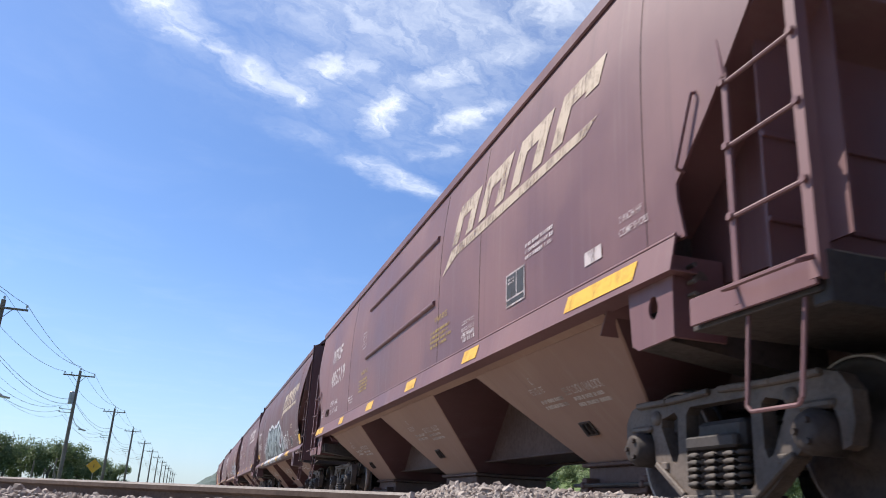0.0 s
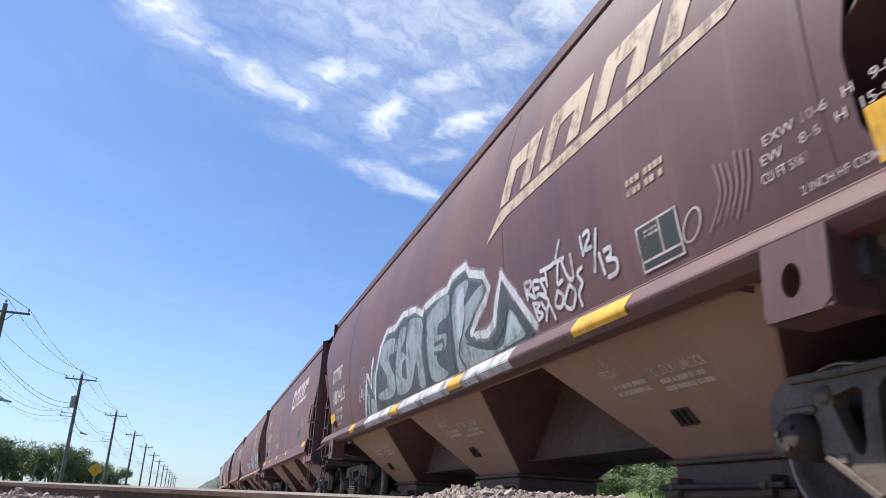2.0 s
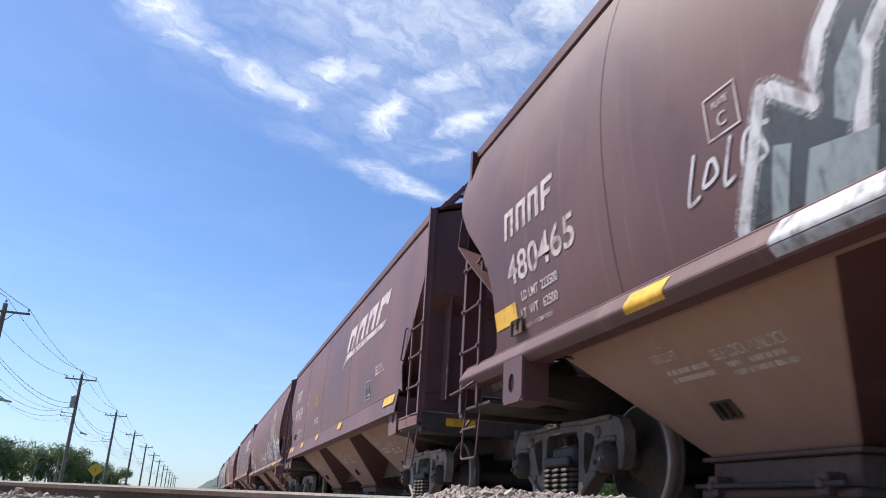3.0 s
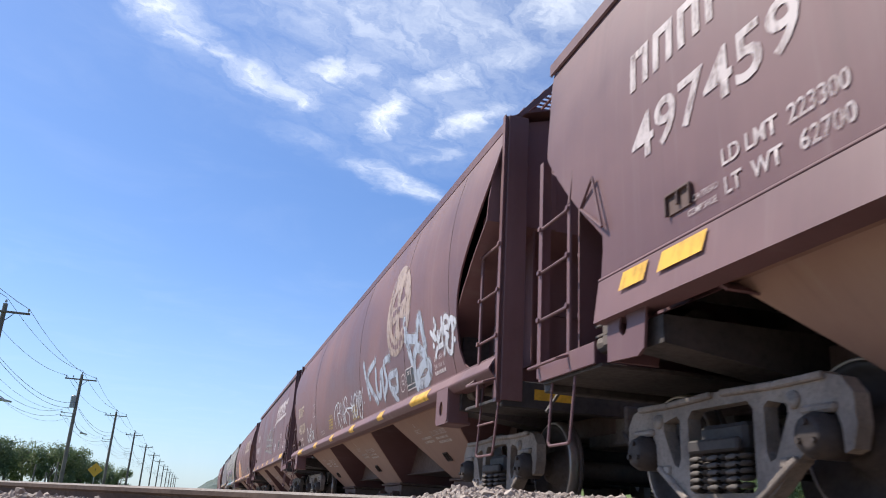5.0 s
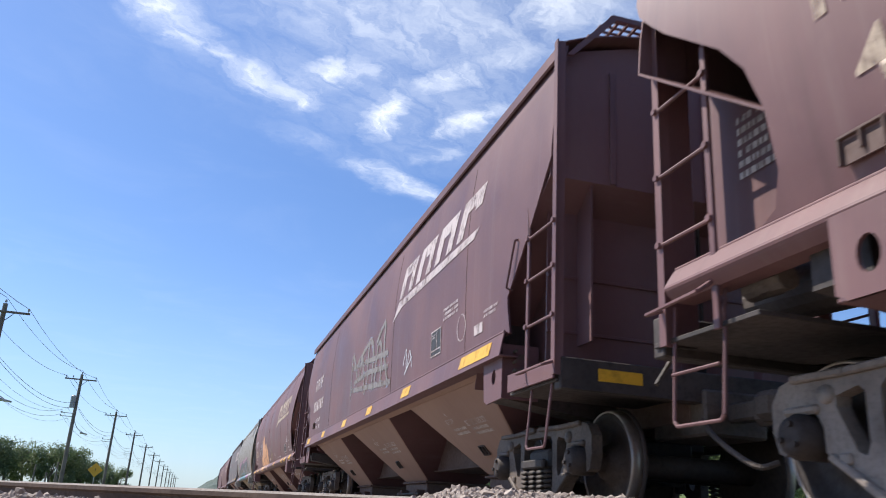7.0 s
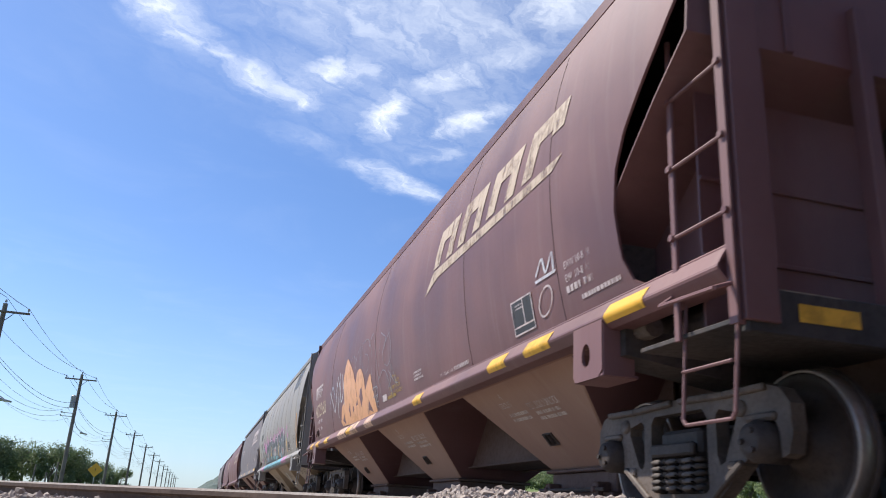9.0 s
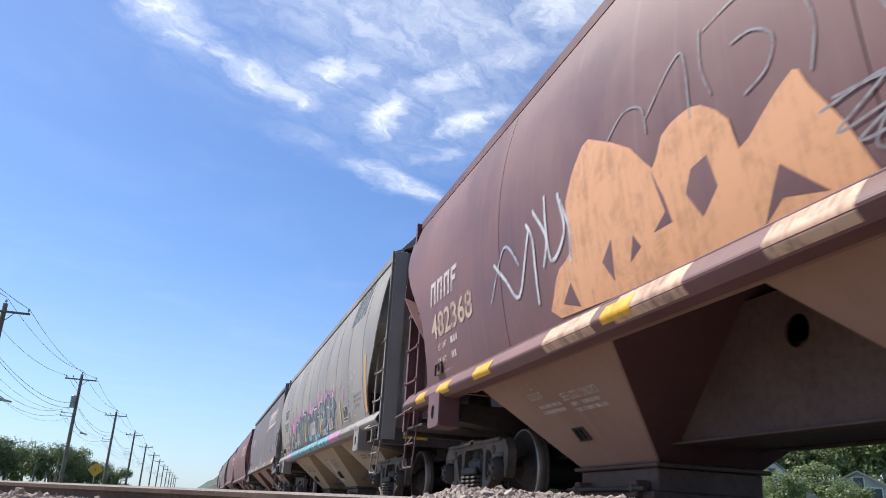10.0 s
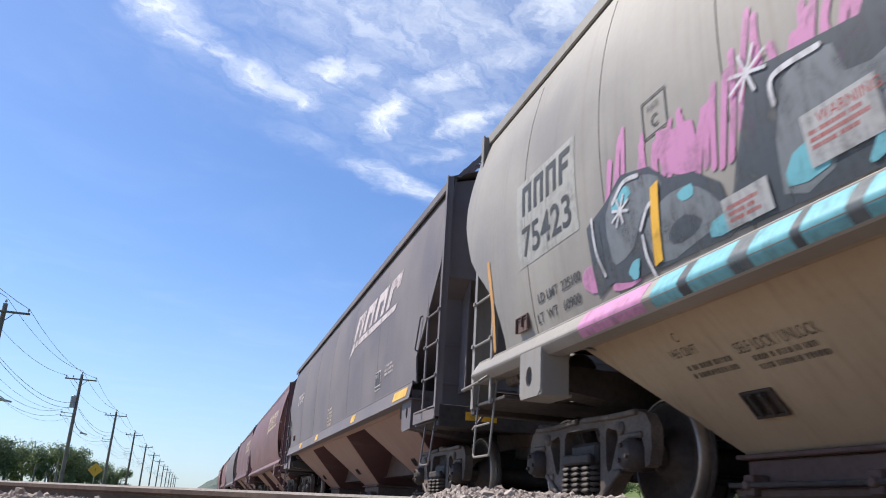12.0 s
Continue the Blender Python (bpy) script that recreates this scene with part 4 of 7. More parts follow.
def text_shape(words, size, bold=0.0):
    """A flat mesh of the words in the built-in font, and its width."""
    curve = bpy.data.curves.new("words", "FONT")
    curve.body, curve.size, curve.resolution_u = words, size, 3
    curve.offset = bold
    holder = bpy.data.objects.new("words", curve)
    mesh = holder.to_mesh()
    bm = bmesh.new()
    bm.from_mesh(mesh)
    holder.to_mesh_clear()
    bpy.data.objects.remove(holder)
    bpy.data.curves.remove(curve)
    return bm


def letter(car, words, y, z, size, material, squeeze=1.0, slant=0.0, place=None, lift=0.006, name="lettering", label="", bold=0.006, width=0.0, true=False):
    """Words painted on the side; y is where they begin, z their foot. They run towards -y."""
    bm = text_shape(words, size, bold * size / 0.4)
    if width:
        squeeze = width / max(v.co.x for v in bm.verts)
    for v in bm.verts:
        u, w = v.co.x * squeeze + v.co.y * slant, v.co.y
        v.co = place(y - u, z + w) if place else Vector((y - u, z + w, 0))
    if place:
        bmesh.ops.reverse_faces(bm, faces=bm.faces[:])
    else:
        facing(car)
        ys = [v.co.x for v in bm.verts]
        lay(bm, lift, ((min(ys) + max(ys)) / 2, z + size * 0.35), true)
    return part(name, bm, material, car, label)


def quads(car, name, rects, material, lift=0.006, place=None, label=""):
    """Flat painted blocks (y0, z0, y1, z1, slant) as one marking."""
    bm = bmesh.new()
    if isinstance(place, float):
        lift, place = place, None
    for y0, z0, y1, z1, *slant in rects:
        s = slant[0] if slant else 0.0
        ring = [(y0, z0), (y1, z0), (y1 - s, z1), (y0 - s, z1)]
        bm.faces.new([bm.verts.new(place(y, z) if place else (y, z, 0)) for y, z in ring])
    if not place:
        facing(car)
        spots = [v.co for v in bm.verts]
        lay(bm, lift, tuple((min(p[i] for p in spots) + max(p[i] for p in spots)) / 2 for i in (0, 1)))
    return part(name, bm, material, car, label)


def small_print(car, y, z, width, lines, size, material, place=None, seed=1):
    """Stencil lines too small to read, as plain bars."""
    rnd = random.Random(seed)
    rects = []
    for k in range(lines):
        at, end = y, y - width * rnd.uniform(0.75, 1.0)
        while at > end:
            step = rnd.uniform(0.5, 1.2) * size
            rects.append((at, z - k * size * 1.7, max(at - step, end), z - k * size * 1.7 + size))
            at -= step + size * rnd.choice((0.35, 0.35, 0.35, 1.0))
    tagged(quads(car, "stencil", rects, material, place=place), kind="stuff")


def strip(bm, line, width, taper=True):
    """A painted ribbon along a line of (y, z)."""
    pts = [Vector((p[0], p[1])) for p in line]
    left, right = [], []
    n = len(pts)
    for i, p in enumerate(pts):
        d = (pts[min(i + 1, n - 1)] - pts[max(i - 1, 0)])
        d = d.normalized() if d.length > 1e-6 else Vector((1, 0))
        w = width / 2 * (1.0 if not taper else min(1.0, 0.55 + 0.9 * min(i, n - 1 - i) / n * 2))
        nrm = Vector((-d.y, d.x)) * w
        left.append(bm.verts.new((*(p + nrm), 0)))
        right.append(bm.verts.new((*(p - nrm), 0)))
    for i in range(n - 1):
        bm.faces.new((left[i], left[i + 1], right[i + 1], right[i]))


def dab(bm, p, radius, sides=12):
    ring = [bm.verts.new((p[0] - radius * math.cos(2 * math.pi * i / sides), p[1] + radius * math.sin(2 * math.pi * i / sides), 0)) for i in range(sides)]
    bm.faces.new(ring)


def strokes(car, lines, width, lift, material, name="spray_stroke", label="", caps=True, loose=True, true=False):
    """Sprayed lines, each a smooth curve with round ends."""
    if len(lines) > 1 and len(lines) < 18:
        for line in lines:
            strokes(car, [line], width, lift, material, name, label, caps, loose, true)
        return None
    bm = bmesh.new()
    for line in lines:
        curve = smooth_line([(*p, 0) for p in line], 7) if loose else [Vector((*p, 0)) for p in line]
        strip(bm, curve, width, False)
        if caps:
            for p in (curve if not loose else (curve[0], curve[-1])):
                dab(bm, p, width / 2)
    facing(car)
    made = part(name, lay(bm, lift, None, true), material, car, label)
    return tagged(made, kind="stuff") if len(lines) > 1 else made


def patch(car, outline, lift, material, name="spray_fill", smooth=3, holes=(), label="", true=False):
    """A filled painted shape."""
    bm = bmesh.new()
    rings = [[(p.x, p.y) for p in smooth_line([(*q, 0) for q in ring], smooth, True)] if smooth else list(ring) for ring in (outline, *holes)]
    plate(bm, rings[0], rings[1:], 0.0)
    facing(car)
    return part(name, lay(bm, lift, None, true), material, car, label)


def on_sill(lift=0.003, low=1.22, high=1.43):
    return lambda y, z: Vector((-(HALF + sill_face(z, low, high) + lift), y, z))


def sill_paint(car, spans, material, low=1.22, high=1.43, lift=0.003, z0=None, z1=None, name="sill_spray", label=""):
    """Paint or tape that follows the rounded face of the sill."""
    place = on_sill(lift, low, high)
    a, b = (low + 0.01 if z0 is None else z0), (high - 0.006 if z1 is None else z1)
    for y0, y1 in spans:
        bm = bmesh.new()
        zs = [a + (b - a) * k / 6 for k in range(7)]
        left = [bm.verts.new(place(y0 - 0.03 * k / 6, z)) for k, z in enumerate(zs)]
        right = [bm.verts.new(place(y1 - 0.03 * k / 6, z)) for k, z in enumerate(zs)]
        for k in range(6):
            f = bm.faces.new((left[k], right[k], right[k + 1], left[k + 1]))
            f.smooth = True
        part(name, bm, material, car, label)


def reflectors(car, spans, z0, z1):
    low, high = SILLS["curved" if z0 < 1.39 else "short"]
    sill_paint(car, spans, YELLOW, low, high, 0.006, z0, z1, "reflector", "worn yellow reflective strip")


def rail_logo(car, material, y=-2.6, z=3.0, scale=1.0):
    """The operator's slanted sign as plain slanted blocks over a tapering bar."""
    w, h = 0.86 * scale, 0.42 * scale
    lean = 0.30 * scale / h
    facing(car)
    for k in range(4):
        a = y - k * (w + 0.10)
        foot = 0.0 if k != 3 else 0.5 * h
        ring = [(0, 0), (0.24, 0), (0.24, h * 0.62), (0.52, h * 0.62), (0.52, foot), (0.76, foot), (0.76, h), (0, h)]
        bm = bmesh.new()
        plate(bm, [(a - u - v * lean, z + v) for u, v in ring], (), 0.0)
        part("logo_block", lay(bm, 0.006), material, car)
    bm = bmesh.new()
    ring = [(y + 0.35, z - 0.28), (y - 0.02, z - 0.03), (y - 3.75, z - 0.05), (y - 3.55, z - 0.14), (y - 0.20, z - 0.15)]
    plate(bm, ring, (), 0.0)
    part("logo_bar", lay(bm, 0.006), material, car)


def plain_marks(car, y, z, width, height, material):
    """The operator's initials as four plain upright blocks."""
    w = width / 4
    facing(car)
    for k in range(4):
        a = y - k * w
        if k != 3:
            ring = [(0, 0), (0.24, 0), (0.24, 0.8), (0.54, 0.8), (0.54, 0), (0.78, 0), (0.78, 1), (0, 1)]
        else:
            ring = [(0, 0), (0.24, 0), (0.24, 0.40), (0.66, 0.40), (0.66, 0.60), (0.24, 0.60), (0.24, 0.80), (0.78, 0.80), (0.78, 1), (0, 1)]
        bm = bmesh.new()
        plate(bm, [(a - u * w, z + v * height) for u, v in ring], (), 0.0)
        part("mark_block", lay(bm, 0.006, (y - width / 2, z + height / 2)), material, car)


def label_board(car, y, z, w=0.48, h=0.36):
    """Black consolidated stencil board with white rules."""
    quads(car, "stencil_board", [(y, z, y - w, z + h)], BLACK, 0.006, label="black stencil board with white frame")
    t = 0.018
    quads(car, "stencil_frame", [(y, z, y - w, z + t), (y, z + h - t, y - w, z + h), (y, z + t, y - t, z + h - t), (y - w + t, z + t, y - w, z + h - t),
                                 (y - w * 0.55, z + h * 0.22, y - w * 0.55 - t, z + h - t), (y - t, z + h * 0.2, y - w + t, z + h * 0.2 + t)], WHITE, 0.0075)
    small_print(car, y - 0.05, z + h - 0.07, w * 0.4, 2, 0.02, WHITE, 0.0078, seed=3)


def plate_sign(car, y, z, material, size=0.30):
    t = 0.014
    quads(car, "plate_frame", [(y, z, y - size, z + t), (y, z + size - t, y - size, z + size), (y, z + t, y - t, z + size - t), (y - size + t, z + t, y - size, z + size - t)], material)
    letter(car, "PLATE", y - 0.06, z + size * 0.66, 0.065, material, 0.8, bold=0.002)
    letter(car, "C", y - 0.11, z + size * 0.2, 0.13, material, bold=0.002)


def weights(car, y, z, size, limit, light, material, gap=0.17, width=0.9):
    """Load limit and light weight; figures that cannot be read are bars."""
    if not limit:
        letter(car, "LD LMT", y, z, size, material, 0.86)
        letter(car, "LT  WT", y - 0.02, z - gap, size, material, 0.86)
        small_print(car, y - 4.0 * size, z + 0.005, 2.6 * size, 1, size * 0.7, material, seed=17)
        small_print(car, y - 4.6 * size, z + 0.005 - gap, 2.2 * size, 1, size * 0.7, material, seed=18)
        return
    letter(car, "LD LMT  " + limit, y, z, size, material, width=width)
    letter(car, "LT  WT   " + light, y - 0.02, z - gap, size, material, width=width)


def hopper_stencils(car, low, material, bays, words="SELF LOCK / UNLOCK", volume="1533 CU FT"):
    place = lambda y, z: Vector((-(slope_x(z, low) + 0.006), y, z))
    for y, mark in bays:
        letter(car, words, y - 0.02, 1.00, 0.085, material, 0.85, place=place, bold=0.001)
        small_print(car, y - 0.10, 0.95, 0.6, 2, 0.028, material, place, 5)
        small_print(car, y + 0.55, 0.98, 0.5, 2, 0.028, material, place, 6)
        letter(car, volume, y + 0.62, 1.06, 0.075, material, 0.85, place=place, bold=0.001)
        letter(car, mark, y + 0.45, 1.14, 0.08, material, place=place, bold=0.001)


def seams(car, places, bottom, material):
    """Weld beads between the side sheets."""
    facing(car)
    for y in places:
        bm = bmesh.new()
        y = settle(y, 2.3)[0]
        zs = [bottom] + [k * STEP for k in range(60) if bottom + 0.02 < k * STEP < EAVE - 0.08]
        a = [bm.verts.new(wall_point(y + 0.007, z, 0.0)) for z in zs]
        m = [bm.verts.new(wall_point(y, z, 0.004)) for z in zs]
        b = [bm.verts.new(wall_point(y - 0.007, z, 0.0)) for z in zs]
        for i in range(len(zs) - 1):
            bm.faces.new((a[i], m[i], m[i + 1], a[i + 1]))
            bm.faces.new((m[i], b[i], b[i + 1], m[i + 1]))
        bmesh.ops.recalc_face_normals(bm, faces=bm.faces[:])
        part("weld_seam", bm, SEAM if material in (RED_A, RED_B, RED_C, RED_D) else material, car)


def overspray(name, colour, thin):
    """The dotted mist of paint round a sprayed line."""
    def build(n, shader, where):
        dots = n.noise(where, 85, 3, 0.6)
        cloud = n.noise(where, 7, 4, 0.6)
        put(n, shader, colour, 0.7, 0.0)
        bare = n.add("ShaderNodeBsdfTransparent")
        gone = n.math("MINIMUM", n.math("ADD", n.span(dots, 0.38, 0.62, 1.0, thin), n.span(cloud, 0.35, 0.65, 0.25, 0.0)), 1.0)
        return n.add("ShaderNodeMixShader", i0=gone, i1=shader.outputs[0], i2=bare.outputs[0]).outputs[0]
    return finish(name, build)


def soft_strokes(car, lines, width, lift, material, mist, label=""):
    """Sprayed lines with a mist of paint along both edges."""
    strokes(car, lines, width * 1.9, lift, FINE_MIST, "overspray", true=True)
    strokes(car, lines, width * 1.4, lift + 0.0003, mist, "overspray", true=True)
    strokes(car, lines, width, lift + 0.0006, material, label=label, true=True)


WHITE_MIST = overspray("white_overspray", (0.50, 0.50, 0.53), 0.35)
FINE_MIST = overspray("thin_white_overspray", (0.46, 0.46, 0.49), 0.72)
PALE_SILVER = worn_marking("pale_silver_spray", (0.42, 0.45, 0.48), (0.28, 0.30, 0.32), 0.7, 0.45)
SILVER = worn_marking("silver_spray", (0.27, 0.30, 0.31), (0.17, 0.185, 0.20), 0.8, 0.45)
CHARCOAL = worn_marking("charcoal_spray", (0.055, 0.060, 0.068), (0.11, 0.11, 0.12), 0.6, 0.5)
CHALK = worn_marking("white_spray", (0.58, 0.56, 0.58), (0.34, 0.27, 0.28), 0.8, 0.5)
MIST = worn_marking("pale_blue_spray", (0.38, 0.40, 0.46), (0.22, 0.16, 0.17), 1.0, 0.5)
HAZE = worn_marking("faint_pale_spray", (0.27, 0.255, 0.27), (0.19, 0.12, 0.12), 1.0, 0.5)
TANGERINE = worn_marking("orange_spray", (0.68, 0.34, 0.17), (0.56, 0.30, 0.17), 0.35, 0.5)
CYAN = worn_marking("cyan_spray", (0.15, 0.41, 0.47), (0.24, 0.42, 0.46), 0.7, 0.5)
PINK = worn_marking("pink_spray", (0.52, 0.21, 0.38), (0.46, 0.32, 0.38), 0.6, 0.5)
ASH = worn_marking("ash_grey_spray", (0.165, 0.172, 0.180), (0.235, 0.24, 0.245), 0.8, 0.5)
STEEL_BLUE = worn_marking("grey_spray", (0.115, 0.122, 0.130), (0.175, 0.180, 0.186), 0.8, 0.5)
AMBER = worn_marking("yellow_stencil_paint", (0.40, 0.27, 0.06), (0.22, 0.11, 0.085), 1.0)

# faded red car with the welded patch
rail_logo(car_1, PALE)
facing(car_1)
for z in (2.43, 3.30):
    bm = bmesh.new()
    rod(bm, (-side_x(z) - 0.005, -2.03, z), (-side_x(z) - 0.005, 2.29, z), 0.034, 12)
    part("stiffener_bar", bm, RED_B, car_1, "half-round welded stiffener")
plate_sign(car_1, 2.78, 2.67, WHITE)
letter(car_1, "WARNING", -2.0, 2.17, 0.11, AMBER, width=0.54, bold=0.002)
small_print(car_1, -1.86, 2.04, 0.9, 4, 0.036, AMBER, seed=10)
for k, words in enumerate(("CLOSE HOPPER SLIDES", "AND ROOF HATCHES", "BEFORE CAR IS MOVED")):
    letter(car_1, words, -3.14, 1.91 - 0.075 * k, 0.06, WHITE, 0.72, bold=0.001)
label_board(car_1, -4.50, 1.80, 0.46, 0.33)
quads(car_1, "placard", [(-6.15, 1.76, -6.42, 1.87)], WHITE)
small_print(car_1, -4.95, 2.28, 0.7, 3, 0.035, WHITE, seed=11)
letter(car_1, "2 INCH HF", -6.68, 1.93, 0.075, WHITE, 0.85, bold=0.002)
letter(car_1, "COMP SHOES", -6.68, 1.83, 0.075, WHITE, 0.85, bold=0.002)
letter(car_1, "2 INCH HF", 7.36, 1.93, 0.085, WHITE, 0.85, bold=0.002)
letter(car_1, "COMP SHOES", 7.36, 1.82, 0.085, WHITE, 0.85, bold=0.002)
plain_marks(car_1, 6.26, 2.93, 1.25, 0.28, WHITE)
letter(car_1, "485319", 6.25, 2.40, 0.46, WHITE, width=1.68)
weights(car_1, 6.10, 1.96, 0.14, "224400", "61600", WHITE, 0.17, 0.92)
letter(car_1, "WARNING", 2.73, 2.17, 0.11, AMBER, width=0.58, bold=0.002)
small_print(car_1, 2.86, 2.06, 0.85, 4, 0.036, AMBER, seed=7)
small_print(car_1, 3.85, 1.88, 0.5, 3, 0.03, WHITE, seed=8)
small_print(car_1, -3.2, 1.78, 0.4, 2, 0.04, WHITE, seed=19)
reflectors(car_1, ((-5.95, -6.98), (-3.42, -3.88), (-0.94, -1.44), (1.73, 1.21), (4.39, 3.95), (7.55, 7.08), (7.02, 6.5)), 1.43, 1.56)
seams(car_1, (3.95, -2.15, -3.68, -7.0), 1.64, RED_B)
hopper_stencils(car_1, 1.38, FAINT, ((4.75, "A"), (0.0, "B"), (-4.75, "C")))

# brown-red car with the silver letters
rail_logo(car_2, PALE, -2.75, 2.98)
patch(car_2, [(2.77, 1.44), (2.57, 1.95), (2.13, 2.36), (1.68, 2.54), (1.15, 2.49), (0.68, 2.58), (-0.01, 2.5), (-0.35, 2.37), (-0.47, 2.42), (-0.95, 2.44), (-1.43, 2.41), (-1.66, 2.51), (-2.12, 2.51), (-2.25, 2.38), (-2.66, 2.26), (-2.8, 2.09), (-2.68, 1.99), (-2.44, 1.9), (-2.18, 1.76), (-2.33, 1.71), (-2.61, 1.67), (-2.85, 1.73), (-2.99, 1.93), (-3.15, 2.13), (-3.43, 1.87), (-3.68, 1.62), (-3.77, 1.52), (-3.62, 1.44)], 0.0064, CHARCOAL, "graffiti_outline", 0, true=True, label="charcoal ground of silver bubble letters")
strokes(car_2, [[(2.77, 1.44), (2.57, 1.95), (2.13, 2.36), (1.68, 2.54), (1.15, 2.49), (0.68, 2.58), (-0.01, 2.5), (-0.35, 2.37), (-0.47, 2.42), (-0.95, 2.44), (-1.43, 2.41), (-1.66, 2.51), (-2.12, 2.51), (-2.25, 2.38), (-2.66, 2.26), (-2.8, 2.09), (-2.68, 1.99), (-2.44, 1.9), (-2.18, 1.76), (-2.33, 1.71), (-2.61, 1.67), (-2.85, 1.73), (-2.99, 1.93), (-3.15, 2.13), (-3.43, 1.87), (-3.68, 1.62), (-3.77, 1.52)]], 0.15, 0.0072, WHITE_MIST, "overspray", loose=False, true=True)
strokes(car_2, [[(2.77, 1.44), (2.57, 1.95), (2.13, 2.36), (1.68, 2.54), (1.15, 2.49), (0.68, 2.58), (-0.01, 2.5), (-0.35, 2.37), (-0.47, 2.42), (-0.95, 2.44), (-1.43, 2.41), (-1.66, 2.51), (-2.12, 2.51), (-2.25, 2.38), (-2.66, 2.26), (-2.8, 2.09), (-2.68, 1.99), (-2.44, 1.9), (-2.18, 1.76), (-2.33, 1.71), (-2.61, 1.67), (-2.85, 1.73), (-2.99, 1.93), (-3.15, 2.13), (-3.43, 1.87), (-3.68, 1.62), (-3.77, 1.52)]], 0.085, 0.0080, CHALK, "graffiti_halo", loose=False, true=True)
for shape in ([(1.67, 2.39), (1.15, 2.33), (1.08, 2.14), (1.59, 2.13), (1.43, 1.93), (1.24, 1.73), (1.5, 1.55), (2.25, 1.57), (2.42, 1.68), (1.83, 1.71), (1.77, 1.88), (2.16, 2.13), (2.09, 2.32)],
              [(0.85, 2.37), (0.49, 2.36), (0.54, 2.24), (0.8, 2.09), (0.47, 1.96), (0.75, 1.92), (0.83, 1.72), (0.34, 1.64), (0.58, 1.52), (1.21, 1.54), (1.16, 1.94)],
              [(0.4, 2.37), (-0.17, 2.35), (-0.37, 2.22), (-0.25, 1.96), (-0.25, 1.49), (0.03, 1.51), (0.03, 1.83), (0.37, 1.59), (0.6, 1.63)],
              [(-0.59, 2.26), (-0.94, 2.33), (-1.5, 2.34), (-1.46, 2.12), (-1.08, 2.09), (-0.99, 1.97), (-1.33, 1.92), (-1.21, 1.75), (-0.93, 1.79), (-0.88, 1.65), (-1.21, 1.5), (-1, 1.45), (-0.54, 1.51), (-0.51, 1.9)],
              [(-1.63, 2.28), (-2.06, 2.35), (-2.21, 2.28), (-2, 2.08), (-2.52, 2.17), (-2.68, 2.1), (-2.12, 1.85), (-1.96, 1.78), (-2.18, 1.63), (-2.67, 1.5), (-3.03, 1.52), (-3.27, 1.77), (-3.51, 1.53), (-3.48, 1.48), (-3.21, 1.47), (-2.32, 1.44), (-1.89, 1.44), (-1.6, 1.45), (-1.6, 1.75)]):
    patch(car_2, shape, 0.0090, SILVER, "graffiti_letter", 3, true=True, label="silver bubble letter with charcoal outline")
for shape in ([(-1.95, 1.7), (-2.31, 1.65), (-2.61, 1.6), (-2.9, 1.66), (-3.04, 1.91), (-3.21, 1.81), (-3.11, 1.66), (-2.84, 1.55), (-2.53, 1.53), (-2.17, 1.62)], [(-3.13, 2.03), (-3.36, 1.83), (-3.66, 1.55), (-3.56, 1.52), (-3.33, 1.75), (-3.14, 1.92)]):
    patch(car_2, shape, 0.0098, CHARCOAL, "graffiti_shade", 2, true=True)
for shape in ([(-3.18, 1.64), (-3.3, 1.74), (-3.47, 1.55), (-3.22, 1.51), (-2.99, 1.49)], [(-1.78, 2.19), (-2.04, 2.29), (-2, 1.96), (-1.75, 1.75)]):
    patch(car_2, shape, 0.0106, PALE_SILVER, "graffiti_glint", 2, true=True)
strokes(car_2, [[(-0.47, 2.39), (-0.39, 2.07), (-0.4, 1.51)], [(-1.54, 2.35), (-1.51, 2.02), (-1.45, 1.46)], [(0.95, 2.42), (1.25, 2.07), (1.22, 1.51)], [(-0.83, 1.88), (-1.19, 1.86), (-1.1, 1.75), (-0.8, 1.78)], [(-1.98, 1.89), (-1.71, 1.64), (-1.83, 1.46)]], 0.05, 0.0098, CHARCOAL, "graffiti_line", true=True)
patch(car_2, [(3.56, 1.46), (3.22, 2.07), (2.91, 1.86), (2.86, 2), (2.68, 2.27), (2.42, 2.1), (2.66, 1.44)], 0.0068, CHARCOAL, "graffiti_outline", 0, true=True)
strokes(car_2, [[(3.58, 1.45), (3.38, 1.77), (3.22, 2.09), (3.15, 2.07), (2.91, 1.87), (2.88, 2.01), (2.79, 2.17), (2.68, 2.27)]], 0.15, 0.0076, WHITE_MIST, "overspray", loose=False, true=True)
strokes(car_2, [[(3.58, 1.45), (3.38, 1.77), (3.22, 2.09), (3.15, 2.07), (2.91, 1.87), (2.88, 2.01), (2.79, 2.17), (2.68, 2.27)]], 0.085, 0.0084, CHALK, "graffiti_halo", loose=False, true=True)
for shape in ([(3.21, 1.79), (3.09, 1.75), (3.23, 1.45), (3.35, 1.45)],
              [(2.99, 1.68), (2.6, 1.62), (2.69, 1.44), (3.12, 1.44)],
              [(2.74, 1.96), (2.58, 2.12), (2.6, 1.89), (2.73, 1.69), (2.81, 1.75)],):
    patch(car_2, shape, 0.0094, SILVER, "graffiti_letter", 0, true=True)
sill_paint(car_2, ((3.3, 1.45), (0.95, -1.4), (-1.9, -3.3)), worn_marking("chipped_silver_spray", (0.50, 0.50, 0.52), (0.20, 0.16, 0.16), 1.0))
